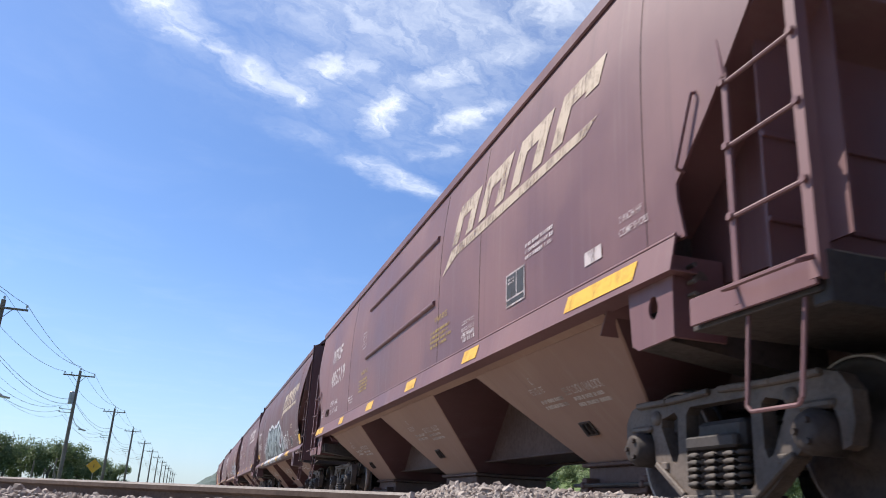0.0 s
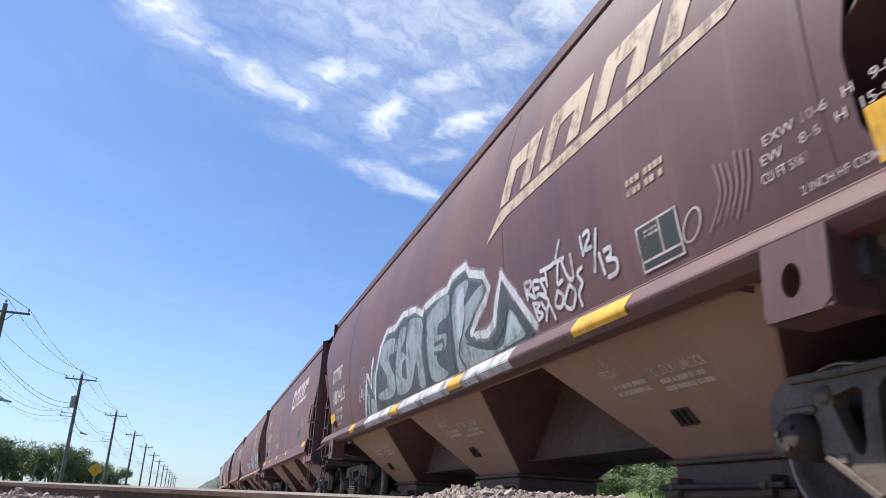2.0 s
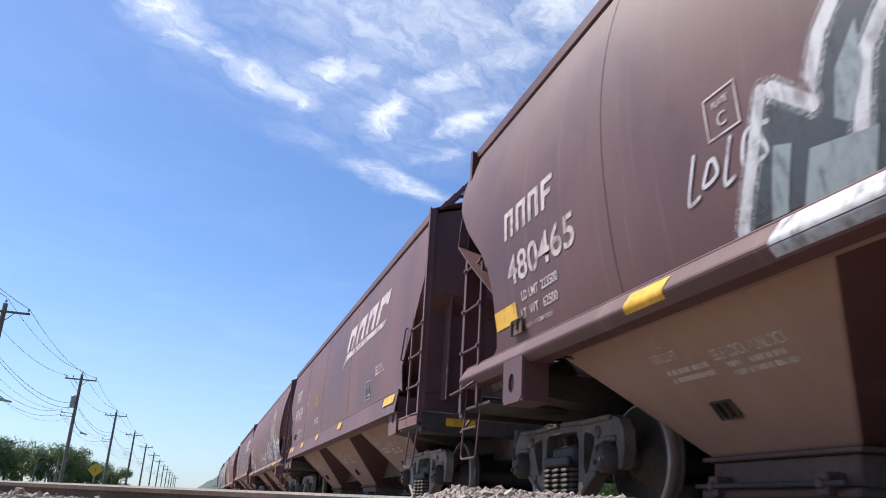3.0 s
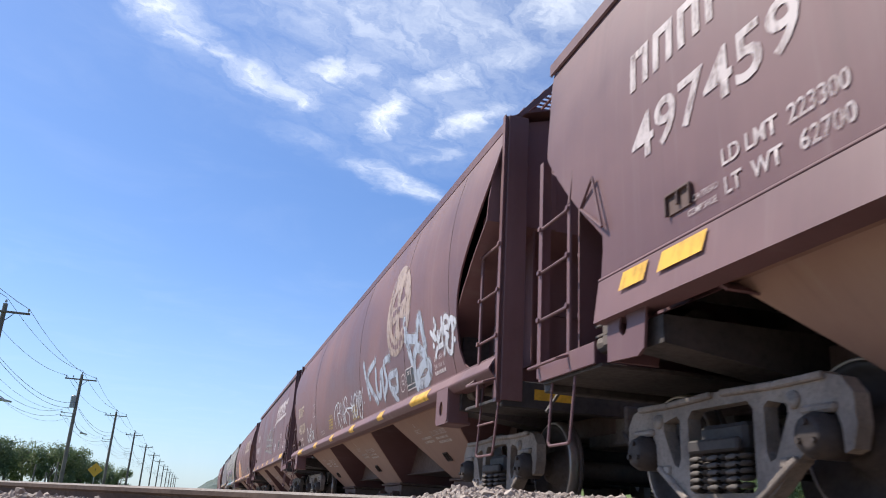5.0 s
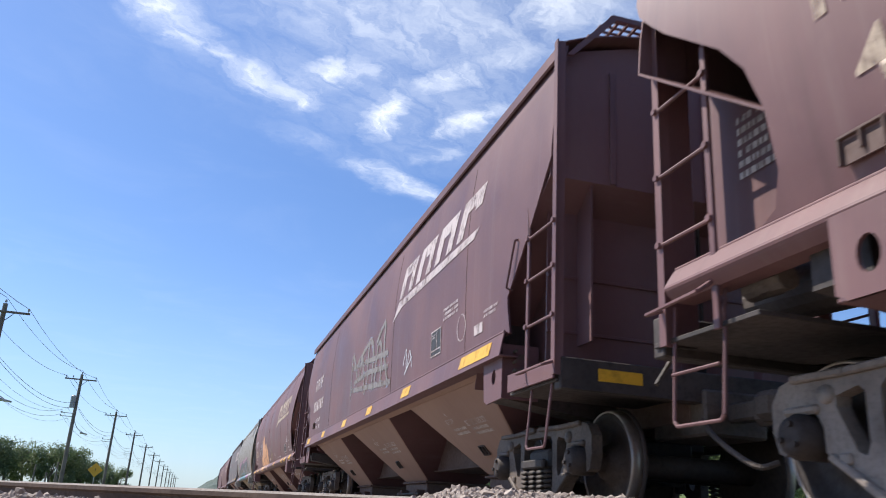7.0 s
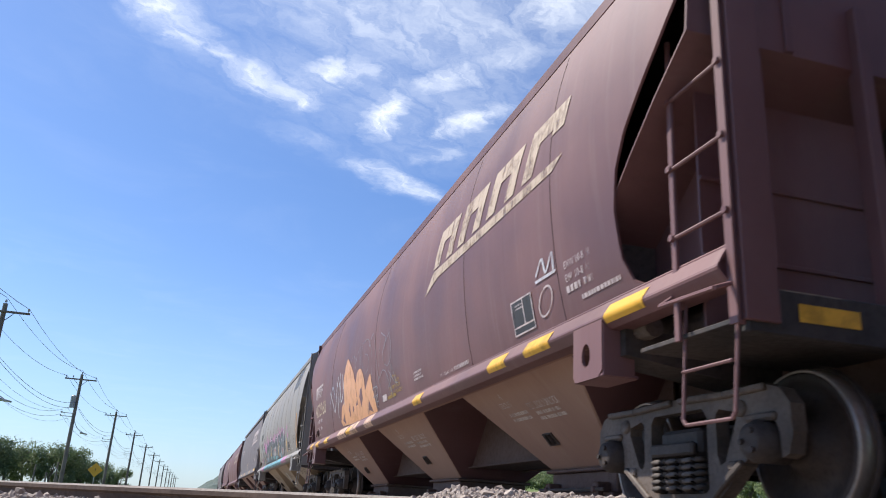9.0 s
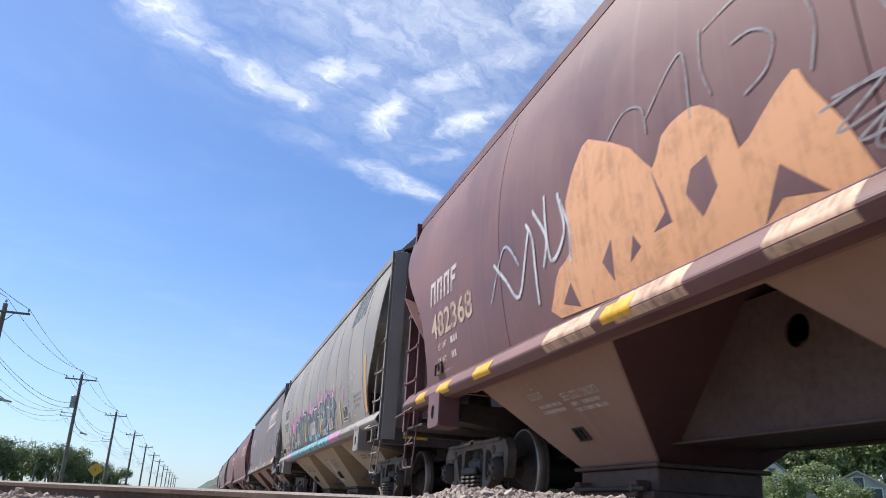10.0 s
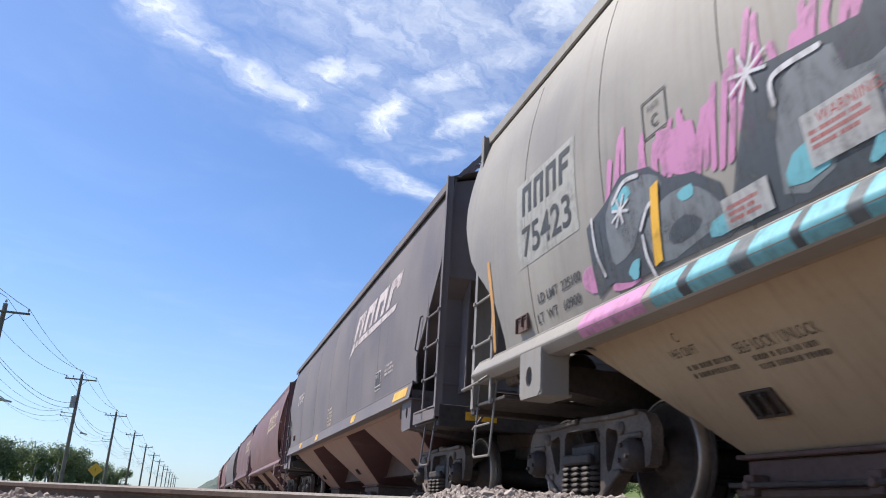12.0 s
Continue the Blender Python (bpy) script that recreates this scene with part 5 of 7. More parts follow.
strokes(car_2, [[(-3.67, 1.91), (-3.7, 1.76)], [(-3.67, 1.91), (-3.81, 1.89), (-3.76, 1.83), (-3.68, 1.84), (-3.84, 1.74)], [(-3.96, 1.86), (-3.86, 1.87), (-3.85, 1.75), (-3.95, 1.75)], [(-3.86, 1.81), (-3.95, 1.8)], [(-4.09, 1.84), (-4, 1.85), (-4.05, 1.78), (-4.07, 1.72), (-3.96, 1.74)], [(-4.03, 1.92), (-4.25, 1.91)], [(-4.12, 1.92), (-4.12, 1.78)], [(-4.43, 2.06), (-4.34, 1.95)], [(-4.27, 1.92), (-4.47, 1.91)], [(-4.37, 1.91), (-4.31, 1.75), (-4.4, 1.75)], [(-4.43, 1.9), (-4.51, 1.74), (-4.59, 1.73), (-4.59, 1.9)]], 0.036, 0.0080, CHALK, label="white sprayed words", true=True)
strokes(car_2, [[(-3.8, 1.7), (-3.84, 1.56)], [(-3.8, 1.7), (-3.92, 1.67), (-3.85, 1.63), (-3.95, 1.58), (-3.85, 1.55)], [(-4, 1.72), (-4.1, 1.66), (-4.03, 1.6), (-3.96, 1.67)], [(-3.99, 1.52), (-4.09, 1.63), (-4.16, 1.5)], [(-4.29, 1.69), (-4.37, 1.63), (-4.3, 1.56), (-4.21, 1.6), (-4.29, 1.69)], [(-4.5, 1.69), (-4.58, 1.61), (-4.48, 1.51), (-4.37, 1.57), (-4.5, 1.69)], [(-4.74, 1.76), (-4.66, 1.73), (-4.71, 1.65), (-4.63, 1.59), (-4.64, 1.5)]], 0.034, 0.0080, CHALK, label="white sprayed words", true=True)
strokes(car_2, [[(-4.78, 1.98), (-4.8, 1.84)], [(-4.84, 1.98), (-4.91, 1.99), (-4.92, 1.94), (-4.83, 1.87), (-4.93, 1.86)], [(-5.03, 1.96), (-4.93, 1.68)], [(-5.03, 1.78), (-5.06, 1.63)], [(-5.1, 1.78), (-5.19, 1.78), (-5.18, 1.73), (-5.12, 1.71), (-5.24, 1.68), (-5.22, 1.6), (-5.1, 1.59)]], 0.034, 0.0080, CHALK, label="white sprayed words", true=True)
for k, words in enumerate(("EXW 10-6   H   9-8", "EW    8-6   H  15-9")):
    letter(car_2, words, -6.60, 1.87 - 0.105 * k, 0.085, WHITE, width=0.86, bold=0.001)
letter(car_2, "CU FT 5161", -6.63, 1.66, 0.085, WHITE, 0.8, bold=0.001)
letter(car_2, "2 INCH HF COMP SHOES", -6.95, 1.50, 0.07, WHITE, width=0.72, bold=0.001)
bm = bmesh.new()
strip(bm, [Vector((-6.02 + 0.085 * math.cos(t), 1.66 + 0.10 * math.sin(t))) for t in (2 * math.pi * i / 20 for i in range(21))], 0.014, False)
facing(car_2)
part("round_mark", lay(bm, 0.0075), WHITE, car_2)
strokes(car_2, [[(-6.2 - 0.06 * k, 1.95 - 0.02 * (k % 3)), (-6.28 - 0.05 * k, 1.75), (-6.22 - 0.06 * k, 1.56 + 0.03 * (k % 2))] for k in range(6)], 0.016, 0.0072,
        worn_marking("faint_pink_scrawl", (0.26, 0.17, 0.17), (0.16, 0.08, 0.08), 1.0), label="faint scratched scrawl")
label_board(car_2, -5.42, 1.50, 0.48, 0.35)
quads(car_2, "corner_mark", [(-7.36, 1.47, -7.74, 1.76)], YELLOW, label="worn yellow square on the corner")
quads(car_2, "corner_mark", [(7.37, 1.66, 6.82, 1.86)], YELLOW, label="worn yellow square on the corner")
plain_marks(car_2, 7.24, 2.56, 1.22, 0.30, WHITE)
letter(car_2, "480465", 7.12, 2.05, 0.43, WHITE, width=1.46)
weights(car_2, 6.74, 1.83, 0.13, "223500", "62500", WHITE, 0.17, 0.78)
letter(car_2, "2 INCH HF COMP SHOES", 6.62, 1.55, 0.06, WHITE, 0.9, bold=0.001)
plate_sign(car_2, 4.0, 2.10, WHITE)
strokes(car_2, [[(4.10, 2.08), (4.12, 1.80), (4.02, 1.80)], [(3.95, 1.98), (3.98, 1.85), (3.86, 1.88), (3.90, 1.98), (3.95, 1.98)], [(3.76, 2.05), (3.78, 1.80), (3.70, 1.80)],
                [(3.45, 2.0), (3.62, 2.02), (3.62, 1.84), (3.44, 1.82), (3.50, 1.94)]], 0.03, 0.0075, CHALK)
small_print(car_2, -5.2, 2.2, 0.6, 2, 0.05, PALE, seed=21)
reflectors(car_2, ((4.72, 4.25), (1.43, 0.97), (-1.42, -1.9), (-4.6, -5.4)), 1.25, 1.39)
seams(car_2, (5.2, -2.9, -6.9), 1.45, RED_D)
hopper_stencils(car_2, 1.22, FAINT, ((4.65, "C"), (0.0, "B"), (-4.65, "A")))

# dark red car
rail_logo(car_3, WHITE, -1.95, 3.0)
label_board(car_3, -4.35, 1.74, 0.46, 0.33)
small_print(car_3, -5.1, 2.2, 0.7, 3, 0.035, WHITE, seed=31)
plain_marks(car_3, 6.63, 2.90, 1.22, 0.30, WHITE)
letter(car_3, "497459", 6.63, 2.33, 0.47, WHITE, width=1.68)
weights(car_3, 5.65, 1.91, 0.15, "223300", "62700", WHITE, 0.18, 0.97)
letter(car_3, "2 INCH TREAD", 6.02, 1.80, 0.06, WHITE, 0.85, bold=0.001)
letter(car_3, "COMP SHOE", 5.98, 1.72, 0.06, WHITE, 0.85, bold=0.001)
plate_sign(car_3, 3.9, 2.55, WHITE)
small_print(car_3, 2.2, 2.0, 0.8, 3, 0.03, WHITE, seed=33)
small_print(car_3, 2.4, 2.6, 0.8, 4, 0.05, AMBER, seed=34)
reflectors(car_3, ((6.70, 6.38), (6.22, 5.75), (4.04, 3.55), (1.2, 0.8), (-2.0, -2.4), (-6.2, -6.9)), 1.43, 1.56)
seams(car_3, (4.2, 0.9, -2.6), 1.64, RED_C)
hopper_stencils(car_3, 1.38, FAINT, ((4.25, "C"), (0.0, "B"), (-4.25, "A")))

letter(car_3, "PULL", 6.86, 1.40, 0.075, WHITE, 0.8, place=lambda y, z: Vector((-HALF - 0.034, y, z)), bold=0.001)

# car with the round emblem
ring = lambda cy, cz, ry, rz, n=28: [(cy + ry * math.cos(2 * math.pi * i / n), cz + rz * math.sin(2 * math.pi * i / n)) for i in range(n)]
cut = lambda a, b: [(-4.50 + 0.42 * math.cos(t), 2.86 + 0.40 * math.sin(t)) for t in (a + (b - a) * i / 6 for i in range(7))]
wedge = lambda a, b: [(-4.50 + 0.10 * math.cos((a + b) / 2), 2.86 + 0.14 * math.sin((a + b) / 2))] + cut(a, b)
patch(car_4, ring(-4.50, 2.86, 0.72, 0.70), 0.0062, EMBLEM, "round_emblem", 0, [wedge(0.45, 1.15), wedge(2.0, 2.7), wedge(3.6, 4.3), wedge(5.15, 5.85)], "faded cream round emblem with a cross")
small_print(car_4, -4.14, 2.86, 0.72, 1, 0.09, RED_A, 0.0078, 41)
for k in range(9):
    t = 3.7 + k * 0.23
    quads(car_4, "emblem_block", [(-4.50 + 0.55 * math.cos(t) + 0.05, 2.83 + 0.56 * math.sin(t), -4.50 + 0.55 * math.cos(t) - 0.05, 2.91 + 0.56 * math.sin(t))], RED_A, 0.0078)
soft_strokes(car_4, [[(-2.43, 2.3), (-2.81, 1.71)], [(-3.36, 2.23), (-2.72, 2.04), (-3.35, 1.59)], [(-3.37, 2.07), (-3.4, 1.73), (-3.62, 1.66), (-3.72, 1.98)], [(-3.83, 2), (-3.86, 1.59)], [(-4.37, 2.12), (-3.97, 2.09), (-4.11, 1.8), (-3.89, 1.65)], [(-4.71, 1.84), (-4.3, 1.84), (-4.34, 1.66), (-4.7, 1.62), (-4.75, 1.85)], [(-4.34, 1.66), (-4.65, 1.44)]], 0.105, 0.0070, MIST, WHITE_MIST, "pale blue sprayed tag")
soft_strokes(car_4, [[(-5.3, 2.47), (-5.4, 2.2), (-5.64, 1.86)], [(-5.36, 2.21), (-5.93, 2.1)], [(-5.89, 2.02), (-6.08, 2.38), (-6.31, 1.95)], [(-6.3, 1.82), (-5.97, 1.98), (-5.75, 1.87), (-5.75, 1.51)], [(-5.81, 1.61), (-6.2, 1.74), (-6.45, 1.67), (-6.23, 1.53), (-5.87, 1.54), (-5.86, 1.66)]], 0.13, 0.0070, MIST, WHITE_MIST, "pale blue sprayed tag")
soft_strokes(car_4, [[(-6.76, 2.18), (-6.82, 2.08), (-6.73, 2.03), (-6.81, 1.94)], [(-6.9, 2), (-6.89, 1.89), (-7.05, 2.01), (-7.06, 1.83)], [(-6.74, 1.74), (-6.84, 1.82), (-7.06, 1.83)], [(-7.08, 2.13), (-7.08, 1.96), (-7.15, 1.96)], [(-7.12, 2.01), (-7.31, 1.99), (-7.33, 2.08), (-7.19, 2.12), (-7.14, 1.99), (-7.24, 1.91)], [(-7.09, 1.72), (-7.2, 1.87), (-7.29, 1.88)], [(-7.28, 1.9), (-7.21, 1.77), (-7.35, 1.69), (-7.46, 1.88), (-7.45, 2.06), (-7.32, 1.97)], [(-7.45, 2.06), (-7.59, 1.99), (-7.51, 1.93)], [(-7.51, 1.81), (-7.51, 1.8)], [(-6.69, 1.88), (-6.7, 1.87)], [(-6.6, 2.06), (-6.77, 1.94)]], 0.062, 0.0080, CHALK, WHITE_MIST, "white sprayed tag")
soft_strokes(car_4, [[(0.77, 1.5), (0.81, 1.78), (0.51, 1.94), (0.35, 1.87)], [(0.45, 1.53), (0.39, 1.94), (0.15, 1.92), (0.18, 1.76), (0.4, 1.74), (0.19, 1.44)], [(0.07, 1.46), (-0.03, 1.94), (-0.22, 1.51), (-0.25, 1.97)], [(-0.34, 1.92), (-0.22, 1.73), (-0.42, 1.51)], [(-0.33, 1.68), (-0.67, 1.78), (-0.68, 1.93), (-0.51, 1.98), (-0.39, 1.86), (-0.56, 1.73), (-0.83, 1.61), (-0.7, 1.44), (-0.48, 1.46), (-0.41, 1.68), (-0.66, 1.75)]], 0.03, 0.0072, CHALK, WHITE_MIST, "white looping sprayed tag")
soft_strokes(car_4, [[(-0.71, 1.75), (-1.15, 1.72)], [(-1.08, 1.8), (-1.18, 1.72), (-1.09, 1.66)]], 0.03, 0.0072, CHALK, WHITE_MIST, "white looping sprayed tag")
soft_strokes(car_4, [[(-1.22, 1.92), (-1.21, 1.51)], [(-1.4, 1.91), (-1.34, 1.55)], [(-1.23, 1.74), (-1.42, 1.74)], [(-1.55, 1.94), (-1.4, 1.8), (-1.43, 1.53), (-1.59, 1.59), (-1.65, 1.83), (-1.55, 1.94)], [(-1.62, 1.51), (-1.74, 1.96), (-1.78, 1.67), (-1.94, 1.93), (-1.84, 1.5)], [(-1.86, 1.51), (-1.94, 1.87), (-2.06, 1.89), (-2.02, 1.7), (-1.93, 1.68)], [(-2.1, 1.91), (-2.13, 1.66), (-1.98, 1.46), (-1.86, 1.51)], [(-2.28, 1.94), (-2.26, 1.87)], [(-2.32, 1.69), (-2.32, 1.67)]], 0.03, 0.0072, CHALK, WHITE_MIST, "white looping sprayed tag")
strokes(car_4, [[(5.30, 1.90), (5.22, 1.46)], [(5.0, 1.82), (5.24, 1.66), (5.02, 1.50)], [(4.92, 1.72), (4.92, 1.50)], [(4.84, 1.64), (4.62, 1.70), (4.72, 1.86), (4.84, 1.60), (4.62, 1.50)], [(4.54, 1.95), (4.52, 1.52)], [(4.22, 1.74), (4.42, 1.72), (4.38, 1.54), (4.20, 1.60), (4.24, 1.76), (4.10, 1.52)]],
        0.045, 0.0075, CHALK, label="white sprayed tag")
label_board(car_4, -5.12, 1.52, 0.48, 0.34)
bm = bmesh.new()
strip(bm, [Vector((-4.93 + 0.13 * math.cos(t), 1.68 + 0.13 * math.sin(t))) for t in (2 * math.pi * i / 20 for i in range(21))], 0.018, False)
facing(car_4)
part("round_mark", lay(bm, 0.0075), WHITE, car_4)
small_print(car_4, -4.86, 1.70, 0.15, 2, 0.03, WHITE, seed=44)
letter(car_4, "EXW 10-8  H", -6.48, 1.73, 0.09, WHITE, 0.85, bold=0.001)
letter(car_4, "EW  10-8  H", -6.52, 1.62, 0.09, WHITE, 0.85, bold=0.001)
small_print(car_4, -6.55, 1.54, 0.55, 1, 0.05, WHITE, seed=45)
plain_marks(car_4, 7.40, 2.36, 1.35, 0.30, PALE)
letter(car_4, "480100", 7.10, 1.84, 0.42, PALE, width=1.34)
weights(car_4, 6.86, 1.64, 0.11, "", "", WHITE)
plate_sign(car_4, 4.30, 2.10, WHITE, 0.34)
letter(car_4, "CLOSE HOPPER SLIDES AND ROOF", 2.98, 1.58, 0.05, WHITE, 0.85, bold=0.0005)
letter(car_4, "HATCHES BEFORE CAR IS MOVED", 2.98, 1.51, 0.05, WHITE, 0.85, bold=0.0005)
letter(car_4, "WARNING", 1.72, 1.82, 0.09, AMBER, bold=0.001)
small_print(car_4, 1.75, 1.75, 0.6, 4, 0.04, AMBER, seed=46)
small_print(car_4, -1.0, 1.72, 0.7, 4, 0.045, AMBER, seed=47)
reflectors(car_4, ((-5.66, -6.52), (-3.63, -4.01), (-1.2, -1.6), (1.1, 0.75), (3.57, 3.11), (6.71, 5.84)), 1.25, 1.38)
seams(car_4, (3.9, -1.7, -4.9, -7.05), 1.45, RED_A)
hopper_stencils(car_4, 1.22, FAINT, ((4.65, "C"), (0.0, "B"), (-4.65, "A")))

small_print(car_4, 8.28, 2.42, 0.5, 6, 0.045, FAINT, lambda a, b: Vector((-1.222, a, b)), 48)

# dark red car with the crisp white logo
rail_logo(car_5, WHITE, -2.45, 3.05)
soft_strokes(car_5, [[(1.17, 1.98), (1.17, 2.77), (0.46, 2.2), (0.22, 2.59), (-0.2, 1.9)], [(-0.4, 1.97), (-0.42, 2.73), (-0.79, 2.55), (-0.83, 1.9)], [(-1.03, 1.92), (-1.18, 2.56), (-1.48, 2.45), (-1.5, 1.89)], [(-1.06, 2.64), (-1.48, 2.84), (-1.66, 2.81), (-1.67, 2.41), (-2.03, 1.81)], [(1.07, 2.53), (-1.95, 2.31)], [(1.21, 2.1), (-2.19, 1.82)], [(0.57, 2.55), (-0.51, 2.76), (-0.84, 2.48)], [(0.84, 2.21), (-0.45, 2.21), (-1.99, 2.08)]], 0.085, 0.0072, worn_marking("faint_grey_spray", (0.235, 0.205, 0.19), (0.15, 0.10, 0.092), 1.0), FINE_MIST, "faint grey sprayed scrawl")
label_board(car_5, -4.45, 1.80, 0.44, 0.34)
strokes(car_5, [[(-3.0, 1.95), (-3.15, 2.15), (-3.2, 1.85), (-3.35, 2.1), (-3.5, 1.85)], [(-3.1, 1.8), (-3.5, 2.0)]], 0.03, 0.0075, CHALK)
small_print(car_5, -4.95, 2.3, 0.7, 3, 0.035, WHITE, seed=51)
quads(car_5, "placard", [(-6.15, 1.76, -6.42, 1.87)], WHITE)
small_print(car_5, -6.45, 1.95, 0.4, 2, 0.03, WHITE, seed=52)
bm = bmesh.new()
strip(bm, [Vector((-5.73 + 0.15 * math.cos(t), 1.94 + 0.15 * math.sin(t))) for t in (2 * math.pi * i / 24 for i in range(25))], 0.016, False)
facing(car_5)
part("round_mark", lay(bm, 0.0075, None, True), WHITE, car_5)
plain_marks(car_5, 6.5, 2.75, 1.3, 0.28, WHITE)
for k in range(6):
    quads(car_5, "number_bar", [(6.5 - 0.26 * k, 2.22, 6.32 - 0.26 * k, 2.47)], WHITE)
weights(car_5, 6.0, 1.92, 0.12, "", "", WHITE)
reflectors(car_5, ((-5.88, -6.84), (-3.25, -3.7), (-0.8, -1.2), (1.6, 1.2), (4.3, 3.9), (6.8, 6.3)), 1.43, 1.56)
seams(car_5, (3.9, -2.2, -5.8), 1.64, RED_C)
hopper_stencils(car_5, 1.38, FAINT, ((4.5, "C"), (0.0, "B"), (-4.5, "A")))

# car with the orange letters
rail_logo(car_6, PALE, -2.72, 3.0)
patch(car_6, [(3.54, 1.48), (3.59, 1.67), (3.42, 1.85), (3.19, 1.93), (3.2, 2.32), (2.87, 2.66), (2.65, 2.61), (2.19, 2.34), (1.96, 2.1), (1.82, 2.26), (1.59, 2.3), (1.4, 2.26), (1.19, 2.07), (1.15, 1.88), (0.95, 1.97), (0.69, 2.09), (0.61, 1.97), (0.37, 1.44), (0.81, 1.44), (1.73, 1.44)], 0.0066, TANGERINE, smooth=2, label="orange sprayed letters", true=True)
for hole in ([(1.42, 1.96), (1.58, 1.94), (1.67, 1.82), (1.56, 1.64), (1.38, 1.76)],
              [(1.99, 2.11), (1.9, 1.79), (2.06, 1.71), (1.85, 1.71), (1.89, 1.88)],
              [(2.58, 1.83), (2.63, 1.54), (2.75, 1.71)],
              [(0.9, 1.69), (1.11, 1.44), (0.94, 1.53), (0.65, 1.46)],
              [(3.45, 1.57), (3.27, 1.7), (3.18, 1.49)],
              [(2.3, 1.77), (2.23, 1.67), (2.39, 1.61)],):
    patch(car_6, hole, 0.0078, RED_C, "bare_patch", smooth=0, true=True)
sill_paint(car_6, ((3.75, 2.9), (2.6, 1.75), (1.05, 0.45)), worn_marking("pale_orange_spray", (0.62, 0.40, 0.28), (0.40, 0.24, 0.20), 0.8))
soft_strokes(car_6, [[(4.81, 2.26), (4.55, 2.05), (4.26, 1.83), (3.95, 2.33)], [(3.99, 2.4), (3.87, 2.21), (3.88, 1.68)], [(3.83, 2.47), (3.6, 2.17), (3.69, 1.95)], [(3.59, 2.51), (3.55, 1.96), (3.26, 2.11), (3.33, 2.44)], [(3.29, 2.37), (3.18, 2.12), (3.21, 1.86)]], 0.035, 0.0072, CHALK, WHITE_MIST, "thin pale sprayed scrawl")
strokes(car_6, [[(-0.18, 2.61), (-0.07, 2.33), (0.08, 1.97)], [(-0.18, 2.61), (-0.35, 2.54), (-0.5, 2.48), (-0.45, 2.33)], [(-0.76, 2.5), (-0.58, 2.44), (-0.4, 2.35), (-0.3, 2.24), (-0.35, 2.13), (-0.56, 2.03), (-0.75, 2.06), (-0.84, 2.16), (-0.86, 2.29), (-0.76, 2.5)], [(0.08, 1.97), (-0.05, 1.92), (-0.24, 2), (-0.43, 1.97), (-0.58, 1.85), (-0.66, 1.74), (-0.73, 1.64)], [(-0.05, 1.92), (-0.01, 1.71), (-0.08, 1.56)], [(1.32, 2.7), (0.93, 2.71), (0.62, 2.54), (0.5, 2.27), (0.57, 2.03)], [(1.35, 2.72), (1.36, 2.48), (1.3, 2.28)]], 0.015, 0.0072, HAZE, label="thin pale sprayed scrawl", true=True)
strokes(car_6, [[(0.74, 2.55), (0.4, 2.69), (0.08, 1.97), (0.06, 1.84)], [(1.08, 2.47), (0.91, 2.45), (0.77, 2.33), (0.85, 2.19), (1.03, 2.14)], [(2.49, 2.52), (2.25, 2.63), (2.02, 2.55), (1.98, 2.36)], [(1.97, 2.46), (1.55, 2.69), (1.51, 2.23)], [(0.58, 1.81), (0.19, 1.82), (0.52, 1.68), (0.18, 1.69), (0.42, 1.6), (0.18, 1.59)], [(0.49, 1.84), (0.15, 1.78), (0.34, 1.56), (0.22, 1.5)], [(-0.84, 2.02), (-1.1, 1.69)], [(-0.66, 1.94), (-0.95, 1.75), (-1.16, 1.7)], [(-0.84, 2.02), (-0.76, 1.81), (-0.57, 1.7)], [(-0.62, 1.75), (-0.85, 1.52)]], 0.015, 0.0072, HAZE, label="thin pale sprayed scrawl", true=True)
letter(car_6, "WARNING", -0.81, 1.80, 0.07, AMBER, width=0.26, bold=0.001, true=True)
letter(car_6, "VIBRATOR", -0.97, 1.72, 0.07, AMBER, width=0.27, bold=0.001, true=True)
letter(car_6, "TO ANY PART OF CAR BODY", -0.58, 1.65, 0.07, AMBER, width=0.71, bold=0.001, true=True)
letter(car_6, "EXCEPT VIBRATOR BRACKETS", -0.58, 1.57, 0.07, AMBER, width=0.78, bold=0.001, true=True)
small_print(car_6, -0.38, 1.55, 0.7, 1, 0.05, AMBER, seed=66)
quads(car_6, "placard", [(-0.02, 1.55, -0.31, 1.66)], WHITE)
label_board(car_6, -5.48, 1.51, 0.48, 0.36)
strokes(car_6, [[(-6.0, 1.98), (-6.1, 2.10), (-6.2, 1.96), (-6.3, 2.1), (-6.35, 1.95)], [(-6.0, 1.92), (-6.38, 1.92)]], 0.03, 0.0075, CHALK)
bm = bmesh.new()
strip(bm, [Vector((-6.22 + 0.13 * math.cos(t), 1.70 + 0.13 * math.sin(t))) for t in (2 * math.pi * i / 20 for i in range(21))], 0.018, False)
facing(car_6)
part("round_mark", lay(bm, 0.0075), WHITE, car_6)
letter(car_6, "EXW 10-8  H", -6.54, 1.88, 0.095, WHITE, 0.85, bold=0.001)
letter(car_6, "EW  10-8  H", -6.58, 1.76, 0.095, WHITE, 0.85, bold=0.001)
small_print(car_6, -6.62, 1.66, 0.5, 1, 0.06, WHITE, seed=61)
small_print(car_6, -6.9, 1.55, 0.6, 1, 0.04, WHITE, seed=62)
letter(car_6, "EXT PNTD-442 10-08", -3.15, 1.49, 0.06, WHITE, width=0.50, bold=0.0005)
small_print(car_6, -3.70, 1.49, 0.60, 1, 0.05, WHITE, seed=63)
small_print(car_6, -1.9, 1.72, 0.5, 3, 0.03, WHITE, seed=64)
plain_marks(car_6, 7.48, 2.50, 1.18, 0.32, WHITE)
